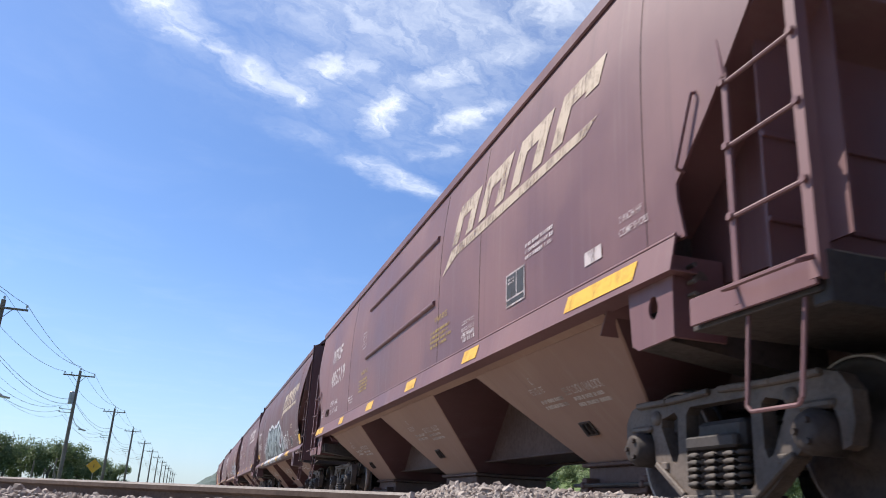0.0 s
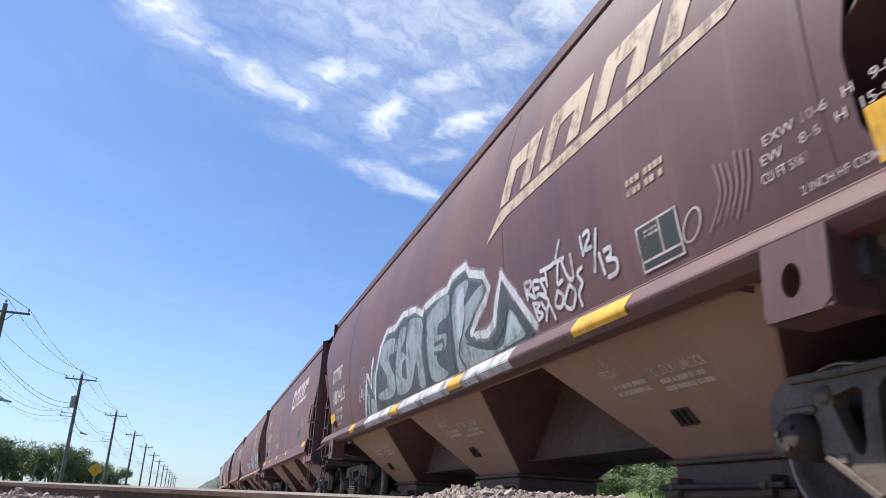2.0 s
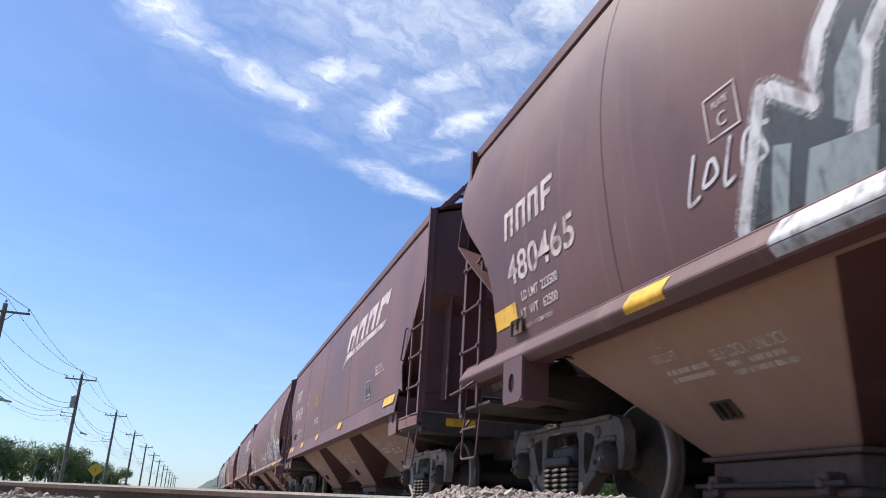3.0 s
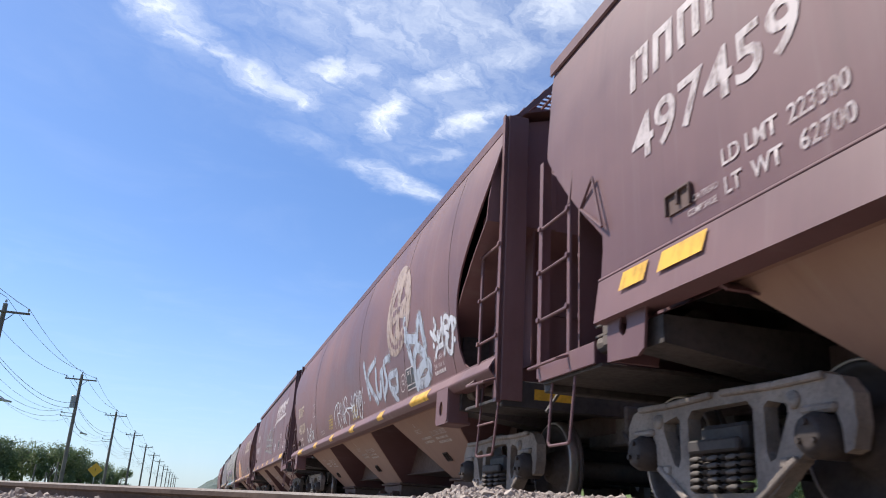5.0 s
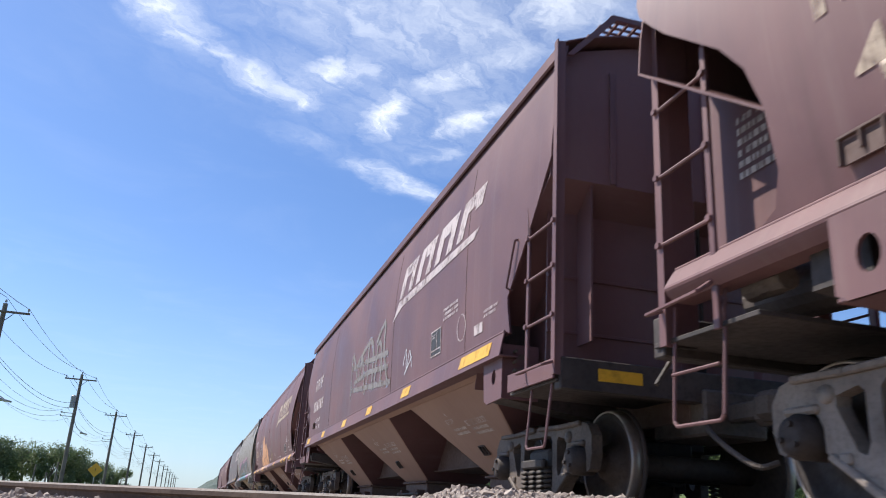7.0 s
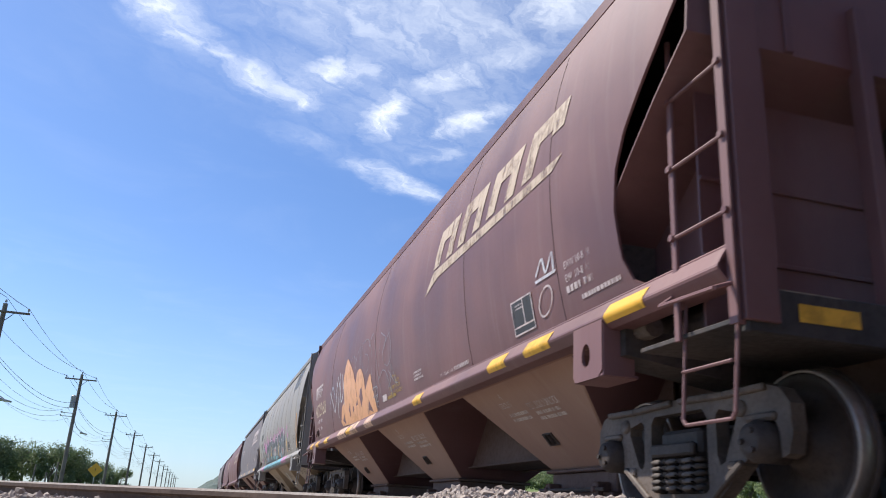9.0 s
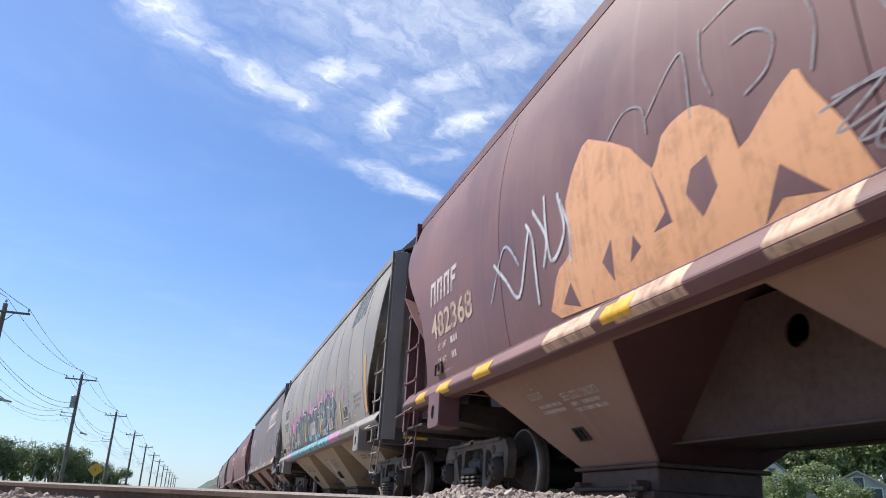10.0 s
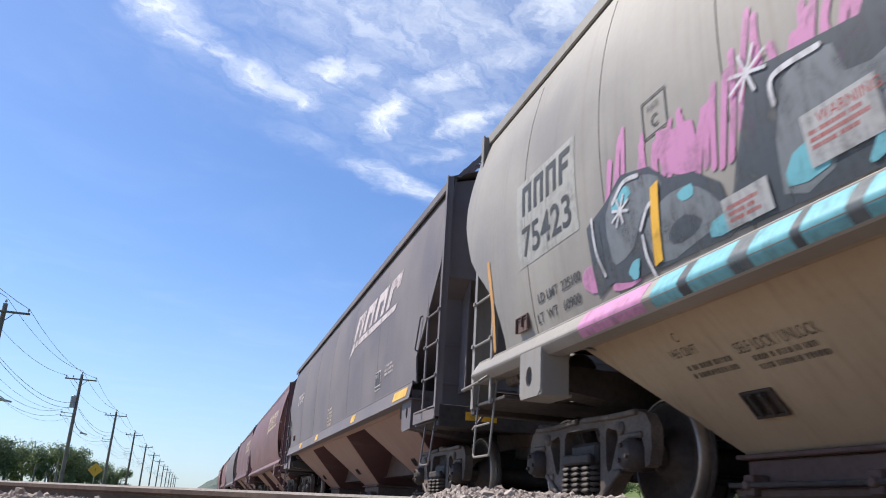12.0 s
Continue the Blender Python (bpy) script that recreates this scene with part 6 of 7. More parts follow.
letter(car_6, "482368", 7.38, 2.02, 0.47, PALE, width=1.60)
weights(car_6, 7.04, 1.84, 0.12, "", "", WHITE, 0.19)
letter(car_6, "2 INCH HF COMP SHOES", 6.95, 1.52, 0.055, WHITE, 0.85, bold=0.0005)
strokes(car_6, [[(5.2, 2.0), (4.9, 2.5), (4.5, 2.2)]], 0.03, 0.0072, MIST)
reflectors(car_6, ((7.74, 7.32), (6.81, 6.33), (5.49, 5.0), (2.75, 2.35), (-2.2, -2.6), (-5.05, -5.50), (-5.96, -6.48), (-7.41, -7.92)), 1.25, 1.38)
seams(car_6, (5.0, 0.6, -4.02, -6.3), 1.45, RED_A)
hopper_stencils(car_6, 1.22, FAINT, ((4.65, "C"), (0.0, "B"), (-4.65, "A")))

# light grey car with the long many-coloured piece
seams(car_7, [6.45 - 1.42 * k for k in range(10)], 1.45, rough_paint("dark_seam", (0.060, 0.055, 0.050), (0.13, 0.118, 0.105), 4, 0.85))
rng = random.Random(12)
cloud = []
for k in range(110):
    y = 5.0 - k * 0.077
    reach = 0.5 + 0.5 * math.sin(k * 0.55) * math.sin(k * 0.21 + 1.0)
    foot, top = rng.uniform(1.9, 2.25), 2.30 + 0.48 * reach * rng.uniform(0.3, 1.0)
    lean = rng.uniform(-0.08, 0.16)
    cloud.append([(y, foot), (y - 0.5 * lean + rng.uniform(-0.03, 0.03), (foot + top) / 2), (y - lean, top)])
strokes(car_7, cloud, 0.055, 0.0052, PINK, "pink_spray", "pink sprayed flames behind grey letters")
patch(car_7, [(-2.4, 1.52), (-2.41, 1.88), (-2.43, 2.17), (-2.59, 2.24), (-2.79, 2.3), (-3.04, 2.24), (-3.15, 2.11), (-3.38, 2.36), (-3.55, 2.16), (-3.89, 1.94), (-3.7, 1.85), (-3.44, 1.5)], 0.0072, CHARCOAL, "graffiti_outline", 0, true=True, label="charcoal ground of sprayed letters")
patch(car_7, [(5, 2.01), (4.7, 2.09), (4.45, 2.21), (4.1, 2.13), (3.92, 1.98), (3.65, 1.91), (3.45, 1.77), (3.42, 1.57), (3.46, 1.47), (4.08, 1.48), (4.55, 1.49), (4.77, 1.54), (4.99, 1.48)], 0.0072, CHARCOAL, "graffiti_outline", 0, true=True, label="charcoal ground of sprayed letters")
patch(car_7, [(3.48, 1.48), (3.07, 2.24), (2.36, 2.12), (2.22, 2.3), (1.69, 2.2), (1.45, 2.23), (1.34, 2.34), (0.78, 2.29), (0.62, 2.18), (0.59, 1.98), (0.44, 2.21), (-0.04, 2.12), (-0.14, 2.03), (-0.3, 2.07), (-0.46, 2.17), (-0.67, 2.25), (-1.19, 2.23), (-1.25, 1.99), (-1.46, 2.04), (-1.59, 2.25), (-1.89, 2.27), (-2.22, 2.17), (-2.4, 2.06), (-2.44, 1.9), (-2.42, 1.67), (-2.48, 1.56), (-2.56, 1.56), (-2.54, 1.45), (-0.95, 1.44), (1.98, 1.44)], 0.0072, CHARCOAL, "graffiti_outline", 0, true=True, label="charcoal ground of sprayed letters")
for shape in ([(-3.41, 2.16), (-3.55, 2.13), (-3.79, 1.95), (-3.59, 1.87), (-3.42, 1.71), (-3.27, 1.9), (-3.24, 1.96), (-3.44, 1.99)],
              [(-2.78, 2.24), (-2.98, 2.19), (-3.13, 2.05), (-3.15, 1.9), (-3.01, 1.83), (-2.76, 1.71), (-2.56, 1.66), (-2.54, 1.84), (-2.59, 2.11)],):
    patch(car_7, shape, 0.0084, ASH, "graffiti_letter", 2, true=True, label="grey sprayed letter with black outline")
for shape in ([(4.7, 2.01), (4.46, 2.16), (4.11, 2.08), (3.99, 1.97), (4.26, 1.86), (4.41, 1.69), (4.67, 1.64), (4.71, 1.75)],
              [(4.26, 1.74), (4.07, 1.86), (3.77, 1.87), (3.56, 1.75), (3.49, 1.59), (3.83, 1.52), (4.14, 1.51)],):
    patch(car_7, shape, 0.0084, ASH, "graffiti_letter", 2, true=True, label="grey sprayed letter with black outline")
for shape in ([(2.86, 2.08), (2.53, 2.08), (2.49, 1.92), (2.21, 1.92), (2.12, 2.19), (1.93, 2.17), (2.1, 1.51), (2.38, 1.54), (2.35, 1.78), (2.54, 1.77), (2.69, 1.54), (3.02, 1.54)],
              [(1.7, 2.16), (1.47, 2.14), (1.52, 1.5), (1.71, 1.49), (1.68, 1.69), (1.79, 1.69), (1.9, 1.5), (2.04, 1.5)],
              [(1.22, 2.21), (0.8, 2.2), (0.7, 2.01), (0.87, 1.89), (0.82, 1.62), (1.03, 1.52), (1.32, 1.55), (1.31, 1.96)],
              [(0.47, 2.07), (0.27, 2.09), (0.23, 1.8), (-0.02, 1.96), (-0.08, 1.86), (0.05, 1.52), (0.28, 1.5), (0.49, 1.51), (0.53, 1.72)],
              [(-0.19, 1.83), (-0.44, 2.01), (-0.53, 1.97), (-0.63, 1.8), (-0.67, 1.62), (-0.63, 1.47), (-0.09, 1.47), (-0.07, 1.6)],
              [(-0.65, 2.17), (-1.11, 2.15), (-1.2, 2.04), (-0.98, 2.05), (-0.86, 1.96), (-0.9, 1.81), (-1, 1.52), (-0.99, 1.46), (-0.84, 1.46), (-0.8, 1.71), (-0.71, 1.98)],
              [(-1.25, 1.91), (-1.44, 1.95), (-1.55, 2.1), (-1.68, 2.16), (-1.99, 2.17), (-2.27, 2.07), (-2.32, 1.87), (-2.24, 1.73), (-2.09, 1.64), (-1.81, 1.61), (-1.63, 1.59), (-1.56, 1.52), (-1.31, 1.5), (-1.07, 1.51), (-1.11, 1.71)],):
    patch(car_7, shape, 0.0084, ASH, "graffiti_letter", 2, true=True, label="grey sprayed letter with black outline")
for shape in ([(3.99, 1.67), (3.82, 1.71), (3.67, 1.63), (3.8, 1.57), (3.99, 1.58)],
              [(4.9, 1.97), (4.81, 1.98), (4.83, 1.63), (4.89, 1.62)],):
    patch(car_7, shape, 0.0094, CHARCOAL, "graffiti_shade", 2, true=True)
for shape in ([(-1.73, 1.98), (-2.05, 1.96), (-2.16, 1.9), (-2.12, 1.82), (-1.88, 1.8), (-1.69, 1.84)],
              [(-1.34, 1.66), (-1.47, 1.68), (-1.46, 1.5), (-1.31, 1.5)],
              [(1.07, 2.08), (0.9, 2.07), (0.91, 1.94), (1.06, 1.94)],
              [(1.15, 1.83), (0.98, 1.81), (0.99, 1.66), (1.14, 1.65)],
              [(-0.33, 1.79), (-0.44, 1.81), (-0.47, 1.67), (-0.33, 1.64)],):
    patch(car_7, shape, 0.0094, CHARCOAL, "graffiti_shade", 2, true=True)
for shape in ([(4.61, 2.03), (4.42, 2.12), (4.34, 2.04), (4.55, 1.99)],
              [(3.85, 1.85), (3.7, 1.86), (3.7, 1.79), (3.81, 1.79)],
              [(3.59, 1.59), (3.41, 1.59), (3.45, 1.5), (3.63, 1.51)],):
    patch(car_7, shape, 0.0104, CYAN, "cyan_spray", 2, true=True)
for shape in ([(-0.57, 1.61), (-0.81, 1.58), (-0.85, 1.47), (-0.56, 1.46)],
              [(-1.06, 1.57), (-1.3, 1.56), (-1.31, 1.5), (-1.05, 1.5)],
              [(-2.15, 1.54), (-2.31, 1.52), (-2.46, 1.53), (-2.55, 1.53), (-2.54, 1.47), (-2.22, 1.46)],
              [(-2.3, 2), (-2.39, 1.96), (-2.38, 1.88), (-2.29, 1.91)],
              [(-1.89, 2.09), (-1.95, 2.08), (-1.95, 2.02), (-1.89, 2.03)],
              [(-1.91, 1.78), (-1.97, 1.77), (-1.97, 1.71), (-1.91, 1.72)],
              [(0.44, 1.61), (0.09, 1.61), (0.07, 1.53), (0.4, 1.51)],
              [(2.9, 1.7), (2.62, 1.73), (2.71, 1.56), (2.98, 1.56)],
              [(1.29, 1.66), (1, 1.63), (1.03, 1.53), (1.31, 1.56)],):
    patch(car_7, shape, 0.0104, CYAN, "cyan_spray", 2, true=True)
for shape in ([(3.97, 2.31), (3.78, 2.24), (3.6, 2.22), (3.59, 1.97), (3.63, 1.91), (3.95, 2.03)],
              [(4.78, 1.52), (4.45, 1.59), (4.43, 1.47), (4.7, 1.47)],
              [(5.17, 1.7), (5.01, 1.73), (5, 1.53), (5.16, 1.59)],):
    patch(car_7, shape, 0.0062, PINK, "pink_spray", 2, true=True)
dabs = [(4.5, 1.56), (3.3, 1.55), (2.45, 1.55), (1.35, 1.62), (0.1, 1.6), (-1.62, 1.95), (-2.4, 1.60)]
for y, z in dabs:
    turn = rng.uniform(0, 6.28)
    size = rng.uniform(0.04, 0.10)
    patch(car_7, [(y + size * rng.uniform(0.6, 1.3) * math.cos(turn + k * 0.785), z + size * rng.uniform(0.6, 1.3) * math.sin(turn + k * 0.785)) for k in range(8)], 0.0140, CYAN, "cyan_spray", 2)
strokes(car_7, [[(-3.01, 1.75), (-2.93, 1.97), (-2.77, 2.02), (-2.64, 1.89)], [(-2.54, 1.6), (-2.7, 1.68), (-2.78, 1.78)], [(-3.24, 1.93), (-3.48, 1.99), (-3.43, 2.1)], [(-3.47, 1.52), (-3.52, 1.68)]], 0.03, 0.0148, CHALK, "highlight_stroke", true=True)
strokes(car_7, [[(-1.51, 2.24), (-1.8, 2.25), (-2.01, 2.2)], [(-2.08, 1.99), (-2.17, 1.95), (-2.16, 1.87), (-2.04, 1.82), (-1.85, 1.82), (-1.71, 1.73), (-1.63, 1.68)], [(-0.68, 1.99), (-0.67, 2.15), (-0.75, 2.18), (-1.15, 2.16)], [(-1.18, 1.96), (-1.46, 1.95), (-1.47, 2.06)], [(-1.07, 1.88), (-1.06, 1.74)], [(-1.03, 1.56), (-1.19, 1.68)], [(-2.43, 1.84), (-2.42, 1.69), (-2.44, 1.58)], [(-2.5, 1.54), (-2.6, 1.62)], [(0.48, 1.62), (0.5, 2), (0.32, 2.11)], [(1.38, 2.16), (1.3, 2.24), (0.95, 2.22)], [(2.94, 1.98), (2.91, 2.12), (2.6, 2.11)]], 0.032, 0.0148, CHALK, "highlight_stroke", true=True)
strokes(car_7, [[(4.9, 2.04), (4.9, 1.81), (4.83, 1.61)], [(4.58, 2.05), (4.41, 2.14), (4.23, 2.12)], [(4.29, 1.77), (4.17, 1.88), (4.08, 1.89)], [(4.28, 1.72), (4.28, 1.58), (4.23, 1.44)]], 0.03, 0.0148, CHALK, "highlight_stroke", true=True)
stars = []
for y, z, s in ((3.42, 2.36, 0.16), (1.75, 2.50, 0.17), (0.05, 2.28, 0.15), (-1.14, 2.34, 0.16), (-3.15, 2.32, 0.22), (4.75, 2.05, 0.12)):
    stars += [[(y - s * math.cos(a), z - s * math.sin(a)), (y + s * math.cos(a), z + s * math.sin(a))] for a in (0.3, 1.1, 1.9, 2.7)]
strokes(car_7, stars, 0.022, 0.0153, CHALK, "white_star", loose=False, caps=False)
for y, z0, z1 in ((4.32, 1.52, 2.08), (1.32, 1.58, 2.10), (-1.40, 1.55, 2.04)):
    strokes(car_7, [[(y, z1), (y - 0.12, z0)]], 0.09, 0.0158, YELLOW, "yellow_stripe", loose=False, caps=False)
strokes(car_7, [[(7.42, 2.45), (7.25, 1.9), (7.18, 1.5)]], 0.07, 0.0072, worn_marking("ochre_spray", (0.58, 0.29, 0.09), (0.5, 0.42, 0.3), 0.4), "ochre_stripe")
strokes(car_7, [[(-6.58, 2.62), (-6.80, 1.52)]], 0.13, 0.0072, bpy.data.materials["ochre_spray"], "ochre_stripe", loose=False, caps=False)
strokes(car_7, [[(-4.08, 2.04), (-4.29, 1.55)]], 0.075, 0.0158, YELLOW, "yellow_stripe", loose=False, caps=False)
for y, z in ((-4.03, 2.42), (-4.40, 2.12)):
    patch(car_7, [(y + (0.11, 0.08, 0.12, 0.09, 0.11, 0.07)[k] * math.cos(k * 1.047), z + (0.09, 0.12, 0.10, 0.11, 0.08, 0.12)[k] * math.sin(k * 1.047)) for k in range(6)], 0.0066, PINK, "pink_spray", 2)
thin_white = worn_marking("thin_white_scrawl", (0.52, 0.51, 0.49), (0.38, 0.36, 0.34), 0.9)
strokes(car_7, [[(-5.48, 2.46), (-5.55, 2.5), (-5.62, 2.47), (-5.63, 2.4), (-5.51, 2.43), (-5.48, 2.46)], [(-5.93, 2.36), (-5.91, 2.19)], [(-5.92, 2.33), (-6.02, 2.21)], [(-5.92, 2.33), (-5.89, 2.28)], [(-5.37, 2.16), (-5.37, 2.31), (-5.45, 2.1), (-5.5, 2.1)], [(-4.98, 2.31), (-5.03, 2.2), (-5.09, 2.3)], [(-5.08, 2.18), (-5.14, 2.28), (-5.24, 2.32), (-5.18, 2.14)], [(-5.25, 2.27), (-5.24, 2.09), (-5.36, 2.1)], [(-5.54, 2.33), (-5.53, 2.24), (-5.61, 2.2), (-5.66, 2.31)], [(-5.7, 2.25), (-5.72, 2.16), (-5.74, 2.25)], [(-5.81, 2.32), (-5.8, 2.18)], [(-5.81, 2.32), (-5.87, 2.25)]], 0.014, 0.0066, thin_white, "chalk_scrawl", "thin white scribbled scrawl", true=True)
strokes(car_7, [[(-5.16, 1.69), (-5.1, 1.63), (-5.14, 1.56), (-5.2, 1.66)], [(-5.18, 1.62), (-5.29, 1.72), (-5.27, 1.58)], [(-5.3, 1.59), (-5.36, 1.72), (-5.42, 1.67), (-5.38, 1.56)], [(-5.41, 1.57), (-5.52, 1.7), (-5.62, 1.7), (-5.55, 1.63), (-5.47, 1.64)], [(-5.13, 1.96), (-5.13, 1.85), (-5.27, 1.82)], [(-5.42, 1.92), (-5.41, 1.85)], [(-4.75, 2.22), (-4.74, 2.15)], [(-5.75, 2.03), (-5.75, 1.98), (-5.83, 1.98)], [(-5.98, 1.96), (-5.98, 1.94)], [(-5.69, 1.57), (-5.78, 1.55)]], 0.014, 0.0066, thin_white, "chalk_scrawl", "thin white scribbled scrawl", true=True)
letter(car_7, "EXW 10-9 H  9-3", -5.55, 1.93, 0.085, BLACK, width=0.72, bold=0.001)
letter(car_7, "EW   9-2 H 15-2", -5.58, 1.83, 0.085, BLACK, width=0.70, bold=0.001)
letter(car_7, "CU FT 5201", -5.66, 1.72, 0.085, BLACK, width=0.46, bold=0.001)
sill_paint(car_7, ((5.2, 4.3),), PINK)
sill_paint(car_7, ((4.2, -2.95),), CYAN)
for k, y in enumerate((3.9, 3.42, 2.95, 2.6, 2.28, 1.86, 1.50, 1.10, 0.72, 0.30, -0.12, -0.55, -0.98, -1.30, -2.0, -2.42)):
    sill_paint(car_7, ((y, y - (0.10, 0.16, 0.07)[k % 3]),), (CHARCOAL, STEEL_BLUE)[k % 2], lift=0.0045)
sill_paint(car_7, ((-3.0, -4.4),), PINK)
for y, z, w, h, words in ((-2.68, 1.53, 0.56, 0.27, "WARNING"), (2.95, 1.60, 0.46, 0.30, "WARNING"), (0.23, 1.63, 0.88, 0.34, ""), (3.55, 1.50, 0.38, 0.20, ""), (-1.74, 1.48, 0.58, 0.15, "")):
    quads(car_7, "notice_sheet", [(y, z, y - w, z + h)], worn_marking("paper_white", (0.40, 0.385, 0.385), (0.26, 0.25, 0.25), 0.8) if "paper_white" not in bpy.data.materials else bpy.data.materials["paper_white"], 0.0165, label="pale stencilled notice panel")
    ink = bpy.data.materials.get("red_ink") or worn_marking("red_ink", (0.34, 0.07, 0.06), (0.5, 0.4, 0.38), 0.4)
    if words:
        letter(car_7, words, y - 0.06, z + h - 0.09, 0.09, ink, 0.9, lift=0.0172, bold=0.001)
    small_print(car_7, y - 0.04, z + h - (0.13 if words else 0.08), w - 0.1, 3, 0.024, ink, 0.0172, int(100 + 10 * y))
quads(car_7, "number_panel", [(6.72, 2.14, 5.45, 3.02)], worn_marking("pale_grey_panel", (0.34, 0.325, 0.30), (0.27, 0.25, 0.22), 0.5), 0.003, label="paler repainted number panel")
plain_marks(car_7, 6.60, 2.66, 1.10, 0.30, BLACK)
letter(car_7, "75423", 6.57, 2.24, 0.42, BLACK, width=1.04)
weights(car_7, 6.16, 1.71, 0.13, "225100", "60900", BLACK, 0.18, 0.82)
plate_sign(car_7, 4.50, 2.44, BLACK, 0.30)
label_board(car_7, -4.48, 1.55, 0.45, 0.33)
for k in range(5):
    quads(car_7, "mark_block", [(-4.8 - 0.3 * k, 3.48, -5.0 - 0.3 * k, 3.86, 0.06)], STEEL_BLUE)
letter(car_7, "2 INCH HF COMP SHOES", -5.63, 1.30, 0.06, BLACK, place=on_sill(0.004), width=0.72, bold=0.001)
letter(car_7, "PULL HERE", -6.22, 1.24, 0.05, BLACK, place=lambda y, z: Vector((-HALF - 0.104, y, z)), width=0.26, bold=0.0005)
hopper_stencils(car_7, 1.22, FAINT_BLACK, ((4.2, "C"), (0.0, "B"), (-4.2, "A")), volume="1465 CU FT")

quads(car_7, "repainted_patch", [(0.62, 0.60, 0.22, 1.06, 0.12)], worn_marking("pale_primer", (0.50, 0.45, 0.37), (0.36, 0.29, 0.2), 0.5), place=lambda y, z: Vector((-(slope_x(z, 1.22) + 0.006), y, z)), label="pale repainted rectangle")

# weathered car at the end of the clip
rail_logo(car_8, WHITE, -2.45, 3.1)
label_board(car_8, -4.9, 1.8, 0.44, 0.32)
small_print(car_8, -5.6, 2.1, 0.6, 3, 0.04, WHITE, seed=81)
small_print(car_8, 0.2, 2.0, 0.7, 5, 0.05, PALE, seed=82)
plain_marks(car_8, 6.5, 2.8, 1.3, 0.28, WHITE)
reflectors(car_8, ((-6.6, -7.4), (-3.2, -3.6), (1.5, 1.1), (4.6, 4.2)), 1.43, 1.56)
seams(car_8, (5.2, 2.6, 0.2, -2.2, -5.0), 1.64, SMOKE)
for far in (CARS[9][0], CARS[10][0], CARS[12][0], CARS[13][0]):
    rail_logo(far, PALE, -2.6, 3.0)

# ---- ground, stones and rails ----
def ground_height(x, y):
    """Ballast field: a hollow at the camera, a low bank of stones before the train, flat land beyond."""
    z = -0.13 - 0.10 * min(max((abs(x) - 8) / 6, 0), 1)
    rise = min(max((x - 0.42) / 0.60, 0), 1)
    bank = 0.168 * math.exp(-((y - 2.95) / 0.75) ** 2) * rise * rise * (3 - 2 * rise) * min(max((3.2 - x) / 0.8, 0), 1)
    shelf = 0.035 * math.exp(-((y - 4.1 + 1.1 * x) / 1.3) ** 2) * min(max((1.2 - x) / 0.6, 0), 1) * min(max((x + 6) / 2, 0), 1)
    far = math.hypot(x, y)
    turn = math.degrees(math.atan2(x, y))
    side = min(max((turn - 14) / 8, 0), 1) * min(max((150 - turn) / 20, 0), 1)
    t = min(max((far - 40) / 130, 0), 1)
    return z + max(bank, shelf) + 10.0 * side * t * t * (3 - 2 * t)


def make_ground():
    near = [i * 0.15 for i in range(-40, 41)]
    far = [7, 8.5, 10, 14, 20, 28, 36, 45, 55, 66, 78, 92, 110, 130, 155, 180, 230, 320, 600, 1100, 2000, 3000]
    xs = [-v for v in reversed(far)] + near + far
    ys = [-v for v in reversed(far)] + [i * 0.15 for i in range(-40, 61)] + [v + 3 for v in far]
    verts = [(x, y, ground_height(x, y)) for y in ys for x in xs]
    w = len(xs)
    faces = [(j * w + i, j * w + i + 1, (j + 1) * w + i + 1, (j + 1) * w + i) for j in range(len(ys) - 1) for i in range(w - 1)]
    mesh = bpy.data.meshes.new("ground")
    mesh.from_pydata(verts, [], faces)
    mesh.materials.append(GRAVEL)
    mesh.materials.append(GRASS)
    mesh.materials.append(OILY_SHADED)
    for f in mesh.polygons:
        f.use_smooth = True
        # the strip along the track gets the dirty, shade-darkened ballast
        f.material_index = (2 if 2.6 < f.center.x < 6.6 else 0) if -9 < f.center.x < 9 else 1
    return tagged(new("ground", mesh), "pale gravel railway bed with grass beyond", "ground", kind="structure")


def stones(name, count, place, size, seed, label):
    """Loose crushed stones as one heap of small angular pieces."""
    rnd = np.random.RandomState(seed)
    bm = bmesh.new()
    bmesh.ops.create_icosphere(bm, subdivisions=1, radius=1.0)
    base = np.array([v.co[:] for v in bm.verts])
    tris = np.array([[v.index for v in f.verts] for f in bm.faces])
    bm.free()
    verts, faces = [], []
    for k in range(count):
        x, y = place(rnd)
        s = size * rnd.lognormal(0.0, 0.35)
        shape = base * (1 + rnd.uniform(-0.28, 0.28, (len(base), 1))) * rnd.uniform(0.55, 1.2, 3) * s
        a, b = rnd.uniform(0, 6.28), rnd.uniform(-0.6, 0.6)
        turn = np.array(Matrix.Rotation(a, 3, "Z") @ Matrix.Rotation(b, 3, "X"))
        verts.append(shape @ turn.T + (x, y, ground_height(x, y) + s * rnd.uniform(0.0, 0.55)))
        faces.append(tris + k * len(base))
    mesh = bpy.data.meshes.new(name)
    mesh.from_pydata(np.concatenate(verts).tolist(), [], np.concatenate(faces).tolist())
    mesh.materials.append(STONE)
    return tagged(new(name, mesh), label, "gravel", kind="stuff")


make_ground()
stones("ballast_stones", 40000, lambda r: (r.uniform(0.35, 3.2), 2.95 + r.normal(0, 0.42)), 0.0064, 3, "pale crushed stone heaped in a low bank")
stones("loose_stones", 7000, lambda r: (r.uniform(-4.2, 1.2), r.uniform(1.8, 7.5)), 0.014, 5, "pale brown stones scattered round the rail")


